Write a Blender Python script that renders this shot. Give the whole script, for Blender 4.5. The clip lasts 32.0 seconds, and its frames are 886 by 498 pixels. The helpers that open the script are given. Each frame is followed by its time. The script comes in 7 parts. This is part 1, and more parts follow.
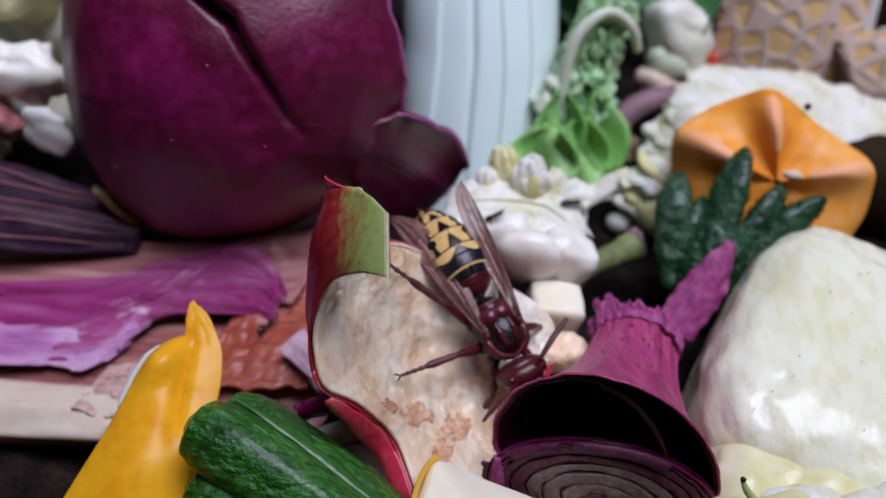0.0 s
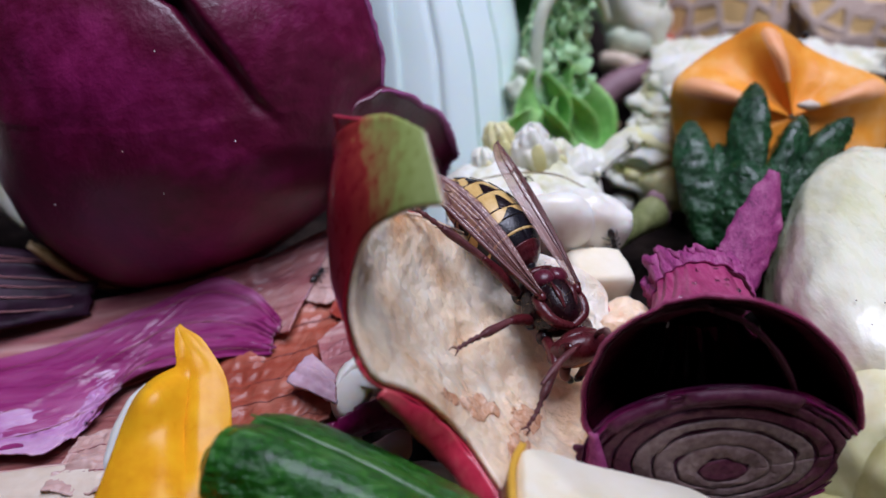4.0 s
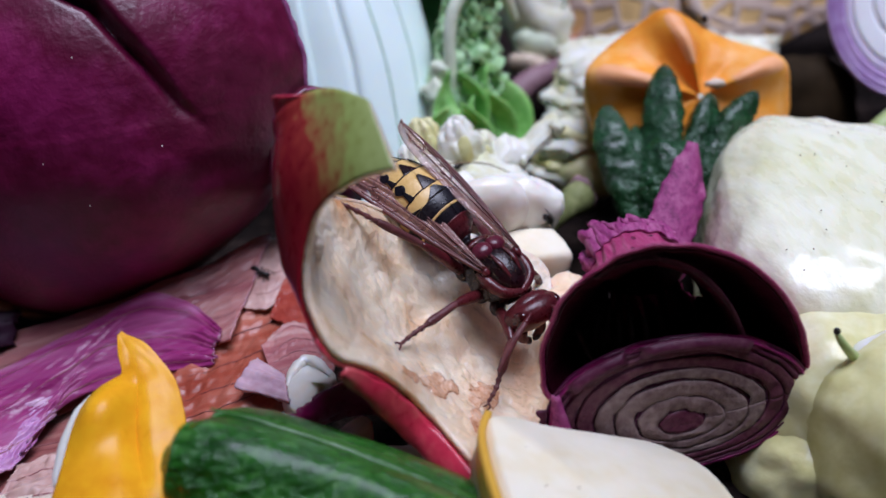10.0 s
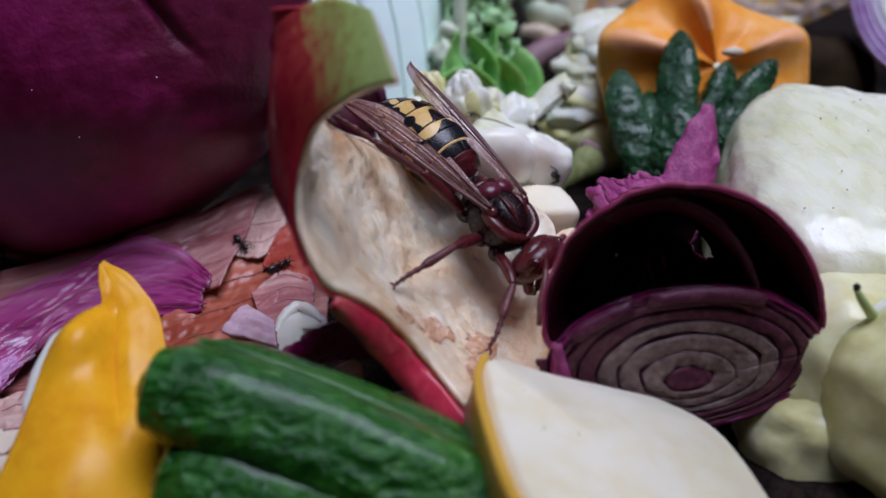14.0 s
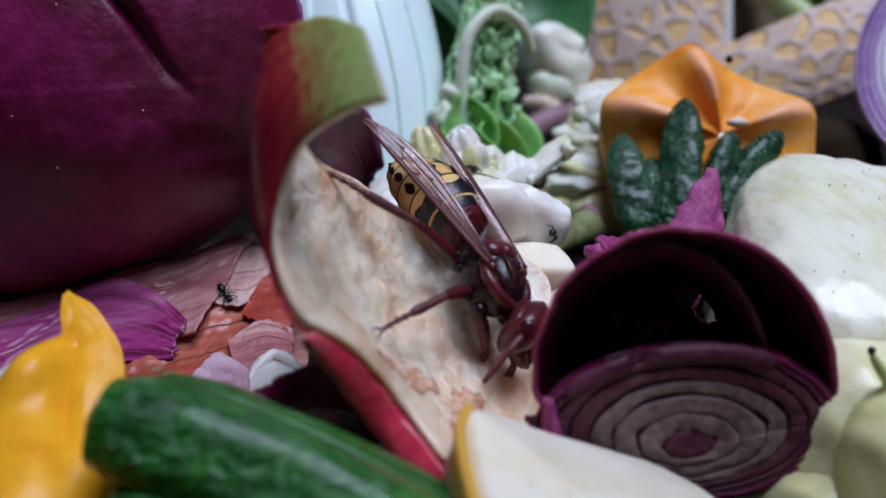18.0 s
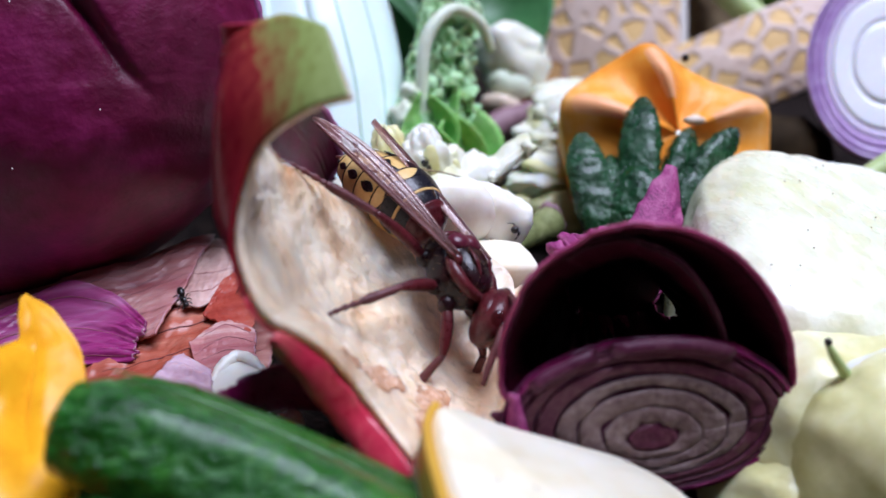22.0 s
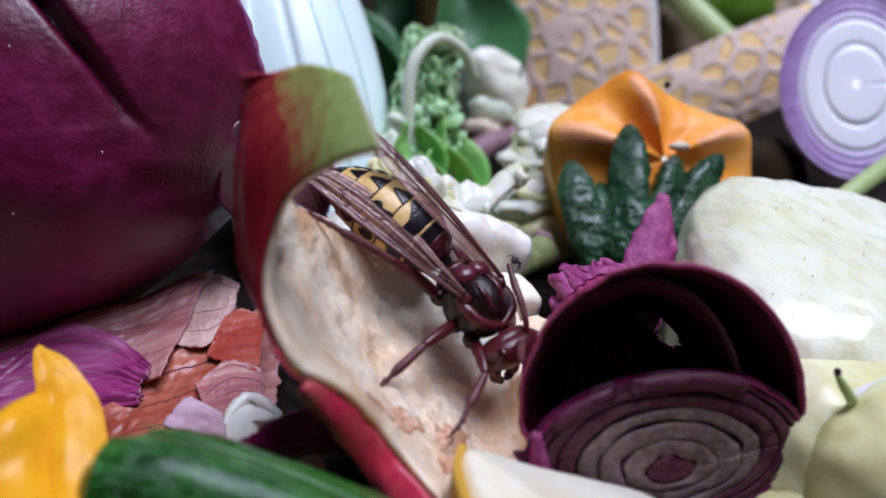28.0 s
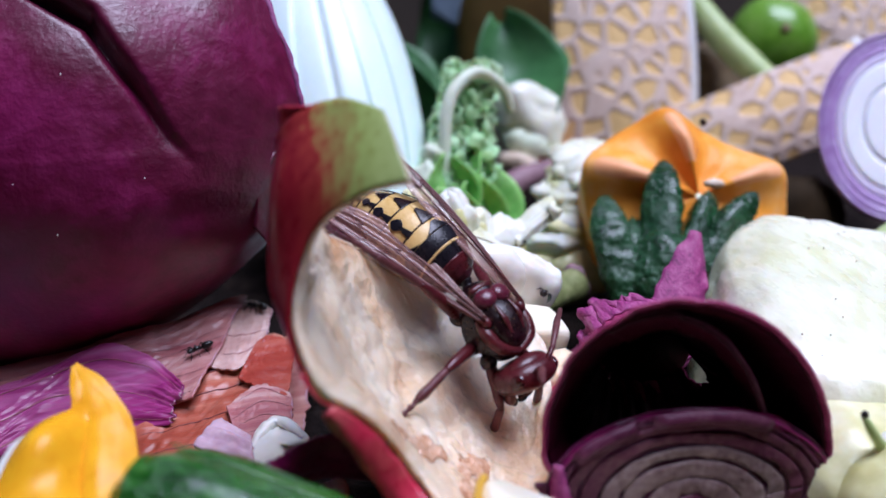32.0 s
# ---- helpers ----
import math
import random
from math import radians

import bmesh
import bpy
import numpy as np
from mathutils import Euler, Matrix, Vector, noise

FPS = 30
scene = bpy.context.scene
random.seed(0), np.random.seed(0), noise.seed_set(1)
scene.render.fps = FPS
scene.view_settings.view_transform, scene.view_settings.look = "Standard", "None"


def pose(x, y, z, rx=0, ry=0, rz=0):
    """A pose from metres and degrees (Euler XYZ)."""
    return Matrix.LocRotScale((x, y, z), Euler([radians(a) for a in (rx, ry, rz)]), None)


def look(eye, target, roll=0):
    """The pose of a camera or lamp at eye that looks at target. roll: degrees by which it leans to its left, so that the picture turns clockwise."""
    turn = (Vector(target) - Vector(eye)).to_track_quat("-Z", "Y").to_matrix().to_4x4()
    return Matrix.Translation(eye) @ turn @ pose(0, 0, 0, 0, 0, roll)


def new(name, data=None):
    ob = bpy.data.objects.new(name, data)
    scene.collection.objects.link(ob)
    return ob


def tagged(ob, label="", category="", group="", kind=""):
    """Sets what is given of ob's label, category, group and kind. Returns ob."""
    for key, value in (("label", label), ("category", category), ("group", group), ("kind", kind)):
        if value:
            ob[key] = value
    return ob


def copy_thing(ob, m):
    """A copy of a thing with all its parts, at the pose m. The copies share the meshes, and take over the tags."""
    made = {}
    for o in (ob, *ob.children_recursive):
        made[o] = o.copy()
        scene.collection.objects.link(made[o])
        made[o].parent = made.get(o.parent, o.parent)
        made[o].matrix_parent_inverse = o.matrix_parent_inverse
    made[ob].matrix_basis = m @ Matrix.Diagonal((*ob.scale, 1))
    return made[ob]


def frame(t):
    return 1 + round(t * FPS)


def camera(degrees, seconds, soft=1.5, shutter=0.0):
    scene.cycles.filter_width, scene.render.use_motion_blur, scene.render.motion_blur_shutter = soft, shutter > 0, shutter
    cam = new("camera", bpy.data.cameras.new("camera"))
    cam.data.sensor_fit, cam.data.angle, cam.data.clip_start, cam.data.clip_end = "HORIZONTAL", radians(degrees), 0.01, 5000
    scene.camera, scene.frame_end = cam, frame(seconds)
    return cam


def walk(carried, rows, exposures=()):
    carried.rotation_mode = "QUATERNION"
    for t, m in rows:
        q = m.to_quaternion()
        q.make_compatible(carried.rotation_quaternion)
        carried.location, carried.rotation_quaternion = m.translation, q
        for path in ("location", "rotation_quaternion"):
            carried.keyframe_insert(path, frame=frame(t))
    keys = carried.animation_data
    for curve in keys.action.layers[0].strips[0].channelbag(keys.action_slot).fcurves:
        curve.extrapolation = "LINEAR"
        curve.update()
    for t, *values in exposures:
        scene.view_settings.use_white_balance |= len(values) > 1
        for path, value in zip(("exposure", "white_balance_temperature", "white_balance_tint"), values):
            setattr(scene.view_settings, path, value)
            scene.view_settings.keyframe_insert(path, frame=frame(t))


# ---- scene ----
# Numbers below are centimetres; U turns them into metres.
U = 0.01
cam = camera(52.0, 32.0)
cam.data.dof.use_dof, cam.data.dof.focus_distance, cam.data.dof.aperture_fstop = True, 0.078, 25.0
PATH = [
    (0, (0.763, -1.197, 8.28), (0.568, 0.492, 7.228), 2.3),
    (0.5, (0.773, -1.065, 8.03), (0.595, 0.642, 7.004), 2.9),
    (1, (0.798, -1.191, 7.787), (0.594, 0.55, 6.824), 1.5),
    (1.5, (0.801, -1.163, 7.359), (0.612, 0.586, 6.408), 1.7),
    (2, (0.569, -1.127, 7.297), (0.403, 0.629, 6.354), 1.8),
    (2.5, (-0.647, -1.004, 7.532), (-0.706, 0.758, 6.588), -1.3),
    (3, (-0.498, -0.945, 7.181), (-0.496, 0.825, 6.25), -3.9),
    (3.5, (-0.229, -0.76, 6.781), (-0.254, 1.028, 5.884), -5.2),
    (4, (-0.311, -0.593, 6.425), (-0.331, 1.224, 5.588), -4.7),
    (4.5, (-0.249, -0.56, 6.325), (-0.26, 1.263, 5.502), -4.1),
    (6.5, (0.12, -0.747, 6.282), (0.09, 1.078, 5.464), -3.9),
    (7, (-0.158, -0.863, 6.209), (-0.106, 0.965, 5.399), -6.1),
    (7.5, (-0.496, -0.783, 6.035), (-0.33, 1.05, 5.252), -6.1),
    (8, (-0.535, -0.823, 6.058), (-0.347, 1.016, 5.295), -6.0),
    (8.5, (-0.56, -0.806, 6.07), (-0.38, 1.035, 5.31), -6.7),
    (9, (-0.549, -0.814, 6.027), (-0.375, 1.022, 5.253), -6.5),
    (9.5, (-0.619, -0.806, 5.979), (-0.447, 1.027, 5.198), -6.5),
    (10, (-0.688, -0.753, 6.019), (-0.492, 1.079, 5.242), -6.8),
    (10.5, (-0.724, -0.765, 6.049), (-0.518, 1.068, 5.276), -6.9),
    (11, (-0.732, -0.784, 6.009), (-0.526, 1.048, 5.235), -6.9),
    (11.5, (-0.747, -0.795, 5.986), (-0.544, 1.036, 5.208), -6.8),
    (12, (-0.722, -0.784, 5.996), (-0.522, 1.047, 5.216), -6.6),
    (12.5, (-0.734, -0.777, 6.021), (-0.532, 1.055, 5.244), -6.8),
    (13, (-0.698, -0.781, 5.882), (-0.504, 1.052, 5.105), -6.5),
    (13.5, (-0.708, -0.715, 5.638), (-0.518, 1.116, 4.856), -5.5),
    (15.5, (-0.695, -0.495, 5.002), (-0.497, 1.388, 4.358), -3.1),
    (16, (-0.697, -0.5, 4.953), (-0.496, 1.387, 4.321), -2.7),
    (16.5, (-0.67, -0.454, 4.894), (-0.465, 1.438, 4.279), -2.2),
    (17, (-0.66, -0.442, 4.867), (-0.446, 1.453, 4.266), -2.0),
    (17.5, (-0.639, -0.421, 4.934), (-0.423, 1.478, 4.345), -2.0),
    (18, (-0.62, -0.379, 4.936), (-0.408, 1.526, 4.365), -2.0),
    (18.5, (-0.607, -0.345, 4.944), (-0.403, 1.565, 4.389), -2.0),
    (19, (-0.609, -0.342, 4.957), (-0.407, 1.571, 4.409), -1.9),
    (19.5, (-0.579, -0.331, 4.921), (-0.378, 1.581, 4.372), -1.8),
    (20, (-0.537, -0.299, 4.94), (-0.334, 1.614, 4.395), -1.8),
    (20.5, (-0.519, -0.254, 4.949), (-0.313, 1.66, 4.405), -1.6),
    (21, (-0.593, -0.33, 4.935), (-0.371, 1.585, 4.403), -2.0),
    (21.5, (-0.672, -0.403, 4.945), (-0.39, 1.496, 4.385), -1.7),
    (22, (-0.665, -0.384, 4.929), (-0.362, 1.508, 4.354), -1.8),
    (22.5, (-0.709, -0.327, 4.946), (-0.393, 1.561, 4.368), -1.8),
    (23, (-0.667, -0.272, 5.007), (-0.357, 1.62, 4.435), -2.1),
    (23.5, (-0.71, -0.296, 4.978), (-0.403, 1.599, 4.414), -2.0),
    (24, (-0.726, -0.293, 4.977), (-0.412, 1.601, 4.416), -1.7),
    (24.5, (-0.706, -0.269, 5.022), (-0.395, 1.628, 4.471), -1.8),
    (25, (-0.705, -0.289, 5.018), (-0.391, 1.611, 4.477), -1.8),
    (25.5, (-0.867, -0.31, 5.018), (-0.517, 1.578, 4.456), -1.9),
    (27.5, (-1.075, -0.307, 5.116), (-0.674, 1.571, 4.557), -2.2),
    (28, (-1.077, -0.298, 5.156), (-0.676, 1.581, 4.602), -2.2),
    (28.5, (-1.09, -0.282, 5.228), (-0.696, 1.601, 4.68), -2.2),
    (29, (-1.086, -0.291, 5.203), (-0.705, 1.6, 4.675), -2.3),
    (29.5, (-1.023, -0.323, 5.199), (-0.652, 1.571, 4.676), -1.9),
    (30, (-0.96, -0.39, 5.165), (-0.614, 1.514, 4.661), -1.6),
    (30.5, (-0.951, -0.371, 5.245), (-0.619, 1.539, 4.755), -1.4),
    (31, (-0.981, -0.345, 5.334), (-0.652, 1.566, 4.844), -1.6),
    (31.5, (-1.022, -0.385, 5.271), (-0.697, 1.529, 4.789), -1.6),
    (32, (-1.02, -0.415, 5.191), (-0.698, 1.498, 4.703), -1.4),
]
walk(cam, [(t, look(Vector(eye) * U, Vector(target) * U, roll)) for t, eye, target, roll in PATH],
     [(0, -1.06, 5470, 20), (2, -0.99, 5470, 20), (3, -1.01, 5420, 20), (4, -0.91, 5420, 20), (7, -0.66, 5320, 19), (9, -0.51, 5320, 19), (10, -0.85, 5320, 19), (11, -0.91, 5320, 19), (13, -1.11, 5320, 18), (16, -1.12, 5160, 16), (18, -1.04, 5110, 16), (20, -0.72, 5220, 16), (21, -0.48, 5220, 17), (23, -0.41, 5270, 17), (25, -0.38, 5270, 17), (28, -0.71, 5270, 18), (29, -0.91, 5220, 19), (30, -0.87, 5220, 19), (31, -0.49, 5170, 20), (32, -0.49, 5170, 20)])

# ---- light ----
world = bpy.data.worlds.new("world")
scene.world = world
world.use_nodes = True
wn = world.node_tree.nodes
sky = wn.new("ShaderNodeTexSky")
sky.sky_type, sky.sun_disc = "NISHITA", False
sky.sun_elevation, sky.sun_rotation = radians(62), radians(150)
wn["Background"].inputs["Strength"].default_value = 0.037
world.node_tree.links.new(sky.outputs[0], wn["Background"].inputs["Color"])
sun_data = bpy.data.lights.new("sun", "SUN")
sun_data.energy, sun_data.angle, sun_data.color = 6.8, radians(38), (1.0, 0.955, 0.95)
sun = new("sun", sun_data)
sun.matrix_world = look((0.24, -0.19, 1.0), (0, 0.0, 0))
scene.view_settings.exposure = 0.0


# ---- materials ----
def mat(name, cols, scale=2.0, rough=0.5, bump=0.2, bscale=12.0, sss=0.0, coat=0.0, stretch=(1, 1, 1), mix=0.35, fine=7.0, spec=0.5,
        alpha=1.0, bdist=0.02, gradient=None, trans=0.0):
    """A procedural surface: two scales of noise over a colour ramp, fine relief, uneven gloss. Scales are per centimetre.
    gradient: (axis, low, high, [(place, colour), ...], stir) tints along one axis, in centimetres of the thing, stirred by the noise."""
    m = bpy.data.materials.new(name)
    m.use_nodes = True
    n, ln = m.node_tree.nodes, m.node_tree.links
    b = n["Principled BSDF"]
    co, mp = n.new("ShaderNodeTexCoord"), n.new("ShaderNodeMapping")
    mp.inputs["Scale"].default_value = [s / U for s in stretch]
    ln.new(co.outputs["Object"], mp.inputs["Vector"])

    def cloud(s, detail=5.0, distortion=0.0):
        t = n.new("ShaderNodeTexNoise")
        t.inputs["Scale"].default_value, t.inputs["Detail"].default_value, t.inputs["Distortion"].default_value = s, detail, distortion
        ln.new(mp.outputs[0], t.inputs["Vector"])
        return t

    big, small, relief = cloud(scale, 4, 0.4), cloud(scale * fine, 6), cloud(bscale, 6)
    blend = n.new("ShaderNodeMix")
    blend.inputs[0].default_value = mix
    ln.new(big.outputs["Fac"], blend.inputs[2])
    ln.new(small.outputs["Fac"], blend.inputs[3])
    ramp = n.new("ShaderNodeValToRGB")
    e = ramp.color_ramp.elements
    for k, c in enumerate(cols):
        at = 0.32 + 0.36 * k / max(1, len(cols) - 1)
        el = e[k] if k < 2 else e.new(at)
        el.position, el.color = at, (*c, 1)
    ln.new(blend.outputs[0], ramp.inputs[0])
    colour = ramp.outputs[0]
    if gradient:
        axis, low, high, stops, *stir = gradient
        sep, rng = n.new("ShaderNodeSeparateXYZ"), n.new("ShaderNodeMapRange")
        ln.new(co.outputs["Object"], sep.inputs[0])
        wob = n.new("ShaderNodeMath")
        wob.operation, wob.inputs[1].default_value = "MULTIPLY_ADD", (stir[0] if stir else 0.25) * (high - low) * U
        ln.new(blend.outputs[0] if stir else big.outputs["Fac"], wob.inputs[0])
        ln.new(sep.outputs[axis], wob.inputs[2])
        rng.inputs[1].default_value, rng.inputs[2].default_value = low * U, high * U
        ln.new(wob.outputs[0], rng.inputs[0])
        r2 = n.new("ShaderNodeValToRGB")
        e2 = r2.color_ramp.elements
        for k, (at, c) in enumerate(stops):
            el = e2[k] if k < 2 else e2.new(at)
            el.position, el.color = at, (*c, 1)
        ln.new(rng.outputs[0], r2.inputs[0])
        mul = n.new("ShaderNodeMix")
        mul.data_type, mul.blend_type, mul.inputs[0].default_value = "RGBA", "MULTIPLY", 1.0
        ln.new(colour, mul.inputs[6])
        ln.new(r2.outputs[0], mul.inputs[7])
        colour = mul.outputs[2]
    ln.new(colour, b.inputs["Base Color"])
    gloss = n.new("ShaderNodeMapRange")
    gloss.inputs[3].default_value, gloss.inputs[4].default_value = max(0.03, rough - 0.12), min(1, rough + 0.12)
    ln.new(small.outputs["Fac"], gloss.inputs[0])
    ln.new(gloss.outputs[0], b.inputs["Roughness"])
    bp = n.new("ShaderNodeBump")
    bp.inputs["Strength"].default_value, bp.inputs["Distance"].default_value = bump, bdist * U
    ln.new(relief.outputs["Fac"], bp.inputs["Height"])
    ln.new(bp.outputs[0], b.inputs["Normal"])
    b.inputs["Specular IOR Level"].default_value = spec * 0.7
    b.inputs["Coat Weight"].default_value, b.inputs["Coat Roughness"].default_value = coat * 0.6, 0.15
    b.inputs["Alpha"].default_value = alpha
    b.inputs["Transmission Weight"].default_value = trans
    if sss:
        b.inputs["Subsurface Weight"].default_value, b.inputs["Subsurface Scale"].default_value = sss, 0.15 * U
        b.inputs["Subsurface Radius"].default_value = (1.0, 0.7, 0.45)
    return m


M_SOIL = mat("soil", [(0.003, 0.0022, 0.002), (0.011, 0.007, 0.006), (0.032, 0.021, 0.016)], 2.2, 0.9, 1.0, 9, bdist=0.12, spec=0.12)
M_BLOCKWALL = mat("light_block_board", [(0.04, 0.03, 0.022), (0.09, 0.07, 0.05)], 0.3, 0.8, 0.5, 2)
M_SHELL = mat("red_onion_skin", [(0.056, 0.0002, 0.011), (0.125, 0.0006, 0.034), (0.26, 0.009, 0.105)], 0.7, 0.42, 0.35, 18, mix=0.3, fine=9, spec=1.1, coat=0.0, bdist=0.02)
M_CURL = mat("purple_curl_skin", [(0.15, 0.003, 0.06), (0.30, 0.010, 0.11)], 2, 0.3, 0.9, 14, coat=0.4, gradient=(0, -0.55, -0.2, [(0.0, (2.2, 8, 4.5)), (0.35, (1, 1, 1))]))
M_SHELL_RIM = mat("torn_onion_edge", [(0.20, 0.03, 0.13), (0.40, 0.14, 0.30)], 3, 0.5, 0.3, 14)
M_ONIONOUT = mat("onion_end_skin", [(0.22, 0.016, 0.075), (0.36, 0.045, 0.14), (0.50, 0.13, 0.24)], 1.4, 0.34, 0.6, 12, stretch=(3.0, 0.4, 3.0), spec=0.45, mix=0.45)
# near-black colour stands in for the shade inside the hollow onion
M_HOLLOWSHADE = mat("hollow_shade_skin", [(0.022, 0.0008, 0.006), (0.050, 0.002, 0.014)], 3, 0.4, 0.3, 14, spec=0.25)
M_RING = mat("onion_flesh", [(0.105, 0.058, 0.060), (0.18, 0.118, 0.112), (0.26, 0.19, 0.175)], 3, 0.42, 0.8, 26, sss=0.1, mix=0.6, spec=0.35)
M_RINGOUT = mat("purple_onion_flesh", [(0.05, 0.005, 0.022), (0.09, 0.018, 0.045), (0.13, 0.05, 0.07)], 3, 0.45, 0.4, 22, mix=0.5, spec=0.3)
M_RINGEDGE = mat("bright_purple_onion_flesh", [(0.10, 0.004, 0.04), (0.30, 0.018, 0.15)], 3, 0.32, 0.3, 24, spec=0.45)
M_RINGMID = mat("mauve_onion_flesh", [(0.055, 0.006, 0.024), (0.092, 0.024, 0.042), (0.13, 0.055, 0.062)], 3, 0.42, 0.8, 26, mix=0.6, spec=0.35)
M_RINGSKIN = mat("onion_ring_skin", [(0.035, 0.003, 0.02), (0.09, 0.01, 0.05)], 4, 0.35, 0.2, 20)
M_DARKGREEN = mat("dark_green_leaf", [(0.025, 0.09, 0.025), (0.07, 0.19, 0.06)], 1.5, 0.45, 0.3, 8)
M_CUKESTRIPE = mat("olive_cucumber_stripe", [(0.02, 0.085, 0.010), (0.05, 0.14, 0.02)], 2.5, 0.3, 0.6, 9, coat=0.3)
M_SKINVEIN = mat("onion_skin_vein", [(0.12, 0.03, 0.03), (0.20, 0.06, 0.06)], 3, 0.5, 0.3, 12)
M_SOFTVEIN = mat("pale_onion_skin_vein", [(0.24, 0.08, 0.09), (0.38, 0.17, 0.17)], 3, 0.4, 0.3, 12)
# brown apple flesh, made darker here for its shade under the peel
M_SHADEBROWN = mat("shaded_brown_flesh", [(0.20, 0.12, 0.08), (0.34, 0.23, 0.16), (0.42, 0.31, 0.24)], 1.2, 0.5, 0.3, 8)
M_BRUISE = mat("brown_apple_bruise", [(0.40, 0.17, 0.08), (0.60, 0.34, 0.19), (0.78, 0.58, 0.42)], 4, 0.30, 0.9, 9, coat=0.5, bdist=0.06)
# near-black brown painted for the shadowed gap under the melon rind
M_VOIDSHADOW = mat("void_shadow_brown", [(0.014, 0.009, 0.004), (0.035, 0.022, 0.010)], 1.5, 0.75, 0.4, 8, spec=0.1)
M_PALELILAC = mat("pale_lilac_flesh", [(0.62, 0.50, 0.72), (0.76, 0.68, 0.82)], 2, 0.35, 0.1, 10, sss=0.2)
M_STUB = mat("dry_purple_neck", [(0.10, 0.008, 0.06), (0.30, 0.04, 0.17), (0.45, 0.14, 0.28)], 3, 0.55, 0.6, 16, stretch=(3, 0.5, 3))
M_LEEK = mat("pale_leek", [(0.79, 0.93, 0.86), (0.80, 0.935, 0.865), (0.82, 0.94, 0.875)], 0.3, 0.35, 0.02, 3, sss=0.25, coat=0.15)
M_LEEKLINE = mat("leek_vein", [(0.24, 0.46, 0.28), (0.38, 0.58, 0.40)], 3, 0.45, 0.1, 10)
M_ORANGE = mat("orange_squash_skin", [(0.78, 0.23, 0.006), (0.87, 0.36, 0.035), (0.92, 0.54, 0.22)], 0.7, 0.46, 0.15, 10, sss=0.12, coat=0.05, spec=0.35)
M_STALK = mat("dark_green_stalk", [(0.003, 0.020, 0.005), (0.010, 0.052, 0.014), (0.022, 0.085, 0.026)], 2.4, 0.26, 1.0, 8, mix=0.5, coat=0.5, bdist=0.10, spec=0.6)
M_ORANGEPALE = mat("pale_orange_squash_ridge", [(0.86, 0.36, 0.12), (0.90, 0.47, 0.24)], 1.2, 0.45, 0.2, 8, sss=0.15)
M_ZUC = mat("peeled_marrow", [(0.70, 0.69, 0.38), (0.80, 0.79, 0.56), (0.87, 0.865, 0.71)], 0.9, 0.28, 0.4, 5, sss=0.15, coat=0.4, stretch=(1.6, 0.5, 1.6), bdist=0.04, mix=0.45, fine=5, gradient=(2, 0.2, 1.8, [(0.0, (1.0, 0.96, 0.58)), (0.6, (1.0, 1.0, 0.92)), (1.0, (1.0, 1.0, 1.0))]))
M_PALE = mat("pale_green_flesh", [(0.58, 0.53, 0.19), (0.72, 0.68, 0.34), (0.82, 0.79, 0.54)], 1.0, 0.32, 0.3, 5, sss=0.2, coat=0.3, bdist=0.05)
M_PEAR = mat("pear_flesh", [(0.80, 0.69, 0.43), (0.86, 0.79, 0.60), (0.89, 0.84, 0.70)], 0.9, 0.40, 0.2, 14, sss=0.1, coat=0.1)
M_PEARSKIN = mat("yellow_pear_skin", [(0.62, 0.34, 0.03), (0.75, 0.45, 0.06)], 2, 0.4, 0.1, 14)
M_CUKE = mat("cucumber_skin", [(0.006, 0.044, 0.002), (0.020, 0.110, 0.007), (0.07, 0.225, 0.026)], 2.2, 0.22, 1.0, 9, coat=0.45, mix=0.5, stretch=(0.8, 1.2, 1.2), bdist=0.10, spec=0.6)
M_YELLOW = mat("yellow_pepper_skin", [(0.68, 0.27, 0.0005), (0.80, 0.38, 0.001), (0.86, 0.46, 0.003)], 1.2, 0.32, 0.25, 8, coat=0.04, sss=0.1, spec=0.3)
M_SEED = mat("white_seed", [(0.66, 0.64, 0.56), (0.78, 0.77, 0.72)], 2, 0.35, 0.15, 14, sss=0.15)
M_SKINBROWN = mat("brown_onion_skin", [(0.15, 0.04, 0.04), (0.26, 0.09, 0.08), (0.36, 0.17, 0.14), (0.46, 0.27, 0.22)], 0.8, 0.32, 0.5, 6, stretch=(0.3, 3.5, 3.5), bdist=0.03, sss=0.15, spec=0.5, mix=0.5, fine=3)
M_SKINPURPLE = mat("purple_onion_skin", [(0.13, 0.008, 0.055), (0.24, 0.022, 0.125), (0.34, 0.07, 0.20), (0.48, 0.22, 0.36)], 0.7, 0.30, 0.5, 6, stretch=(0.35, 2.6, 2.6), bdist=0.03, sss=0.15, spec=0.6, mix=0.45, fine=3)
M_SKINRED = mat("rust_onion_skin", [(0.17, 0.025, 0.014), (0.31, 0.065, 0.035), (0.40, 0.12, 0.075), (0.50, 0.24, 0.16)], 0.8, 0.32, 0.5, 6, stretch=(0.3, 3.5, 3.5), coat=0.1, bdist=0.03, sss=0.15, mix=0.25, fine=3)
M_SKINBRICK = mat("brick_red_onion_skin", [(0.20, 0.02, 0.014), (0.32, 0.05, 0.03), (0.40, 0.11, 0.075)], 1.0, 0.34, 0.5, 6, stretch=(0.5, 2.4, 2.4), sss=0.15, mix=0.5, fine=3)
M_SKINLILAC = mat("lilac_onion_membrane", [(0.30, 0.07, 0.24), (0.44, 0.17, 0.38), (0.58, 0.34, 0.50), (0.74, 0.58, 0.64)], 0.7, 0.34, 0.4, 7, stretch=(0.5, 1.5, 1.5), bdist=0.04, sss=0.25, mix=0.45, fine=5)
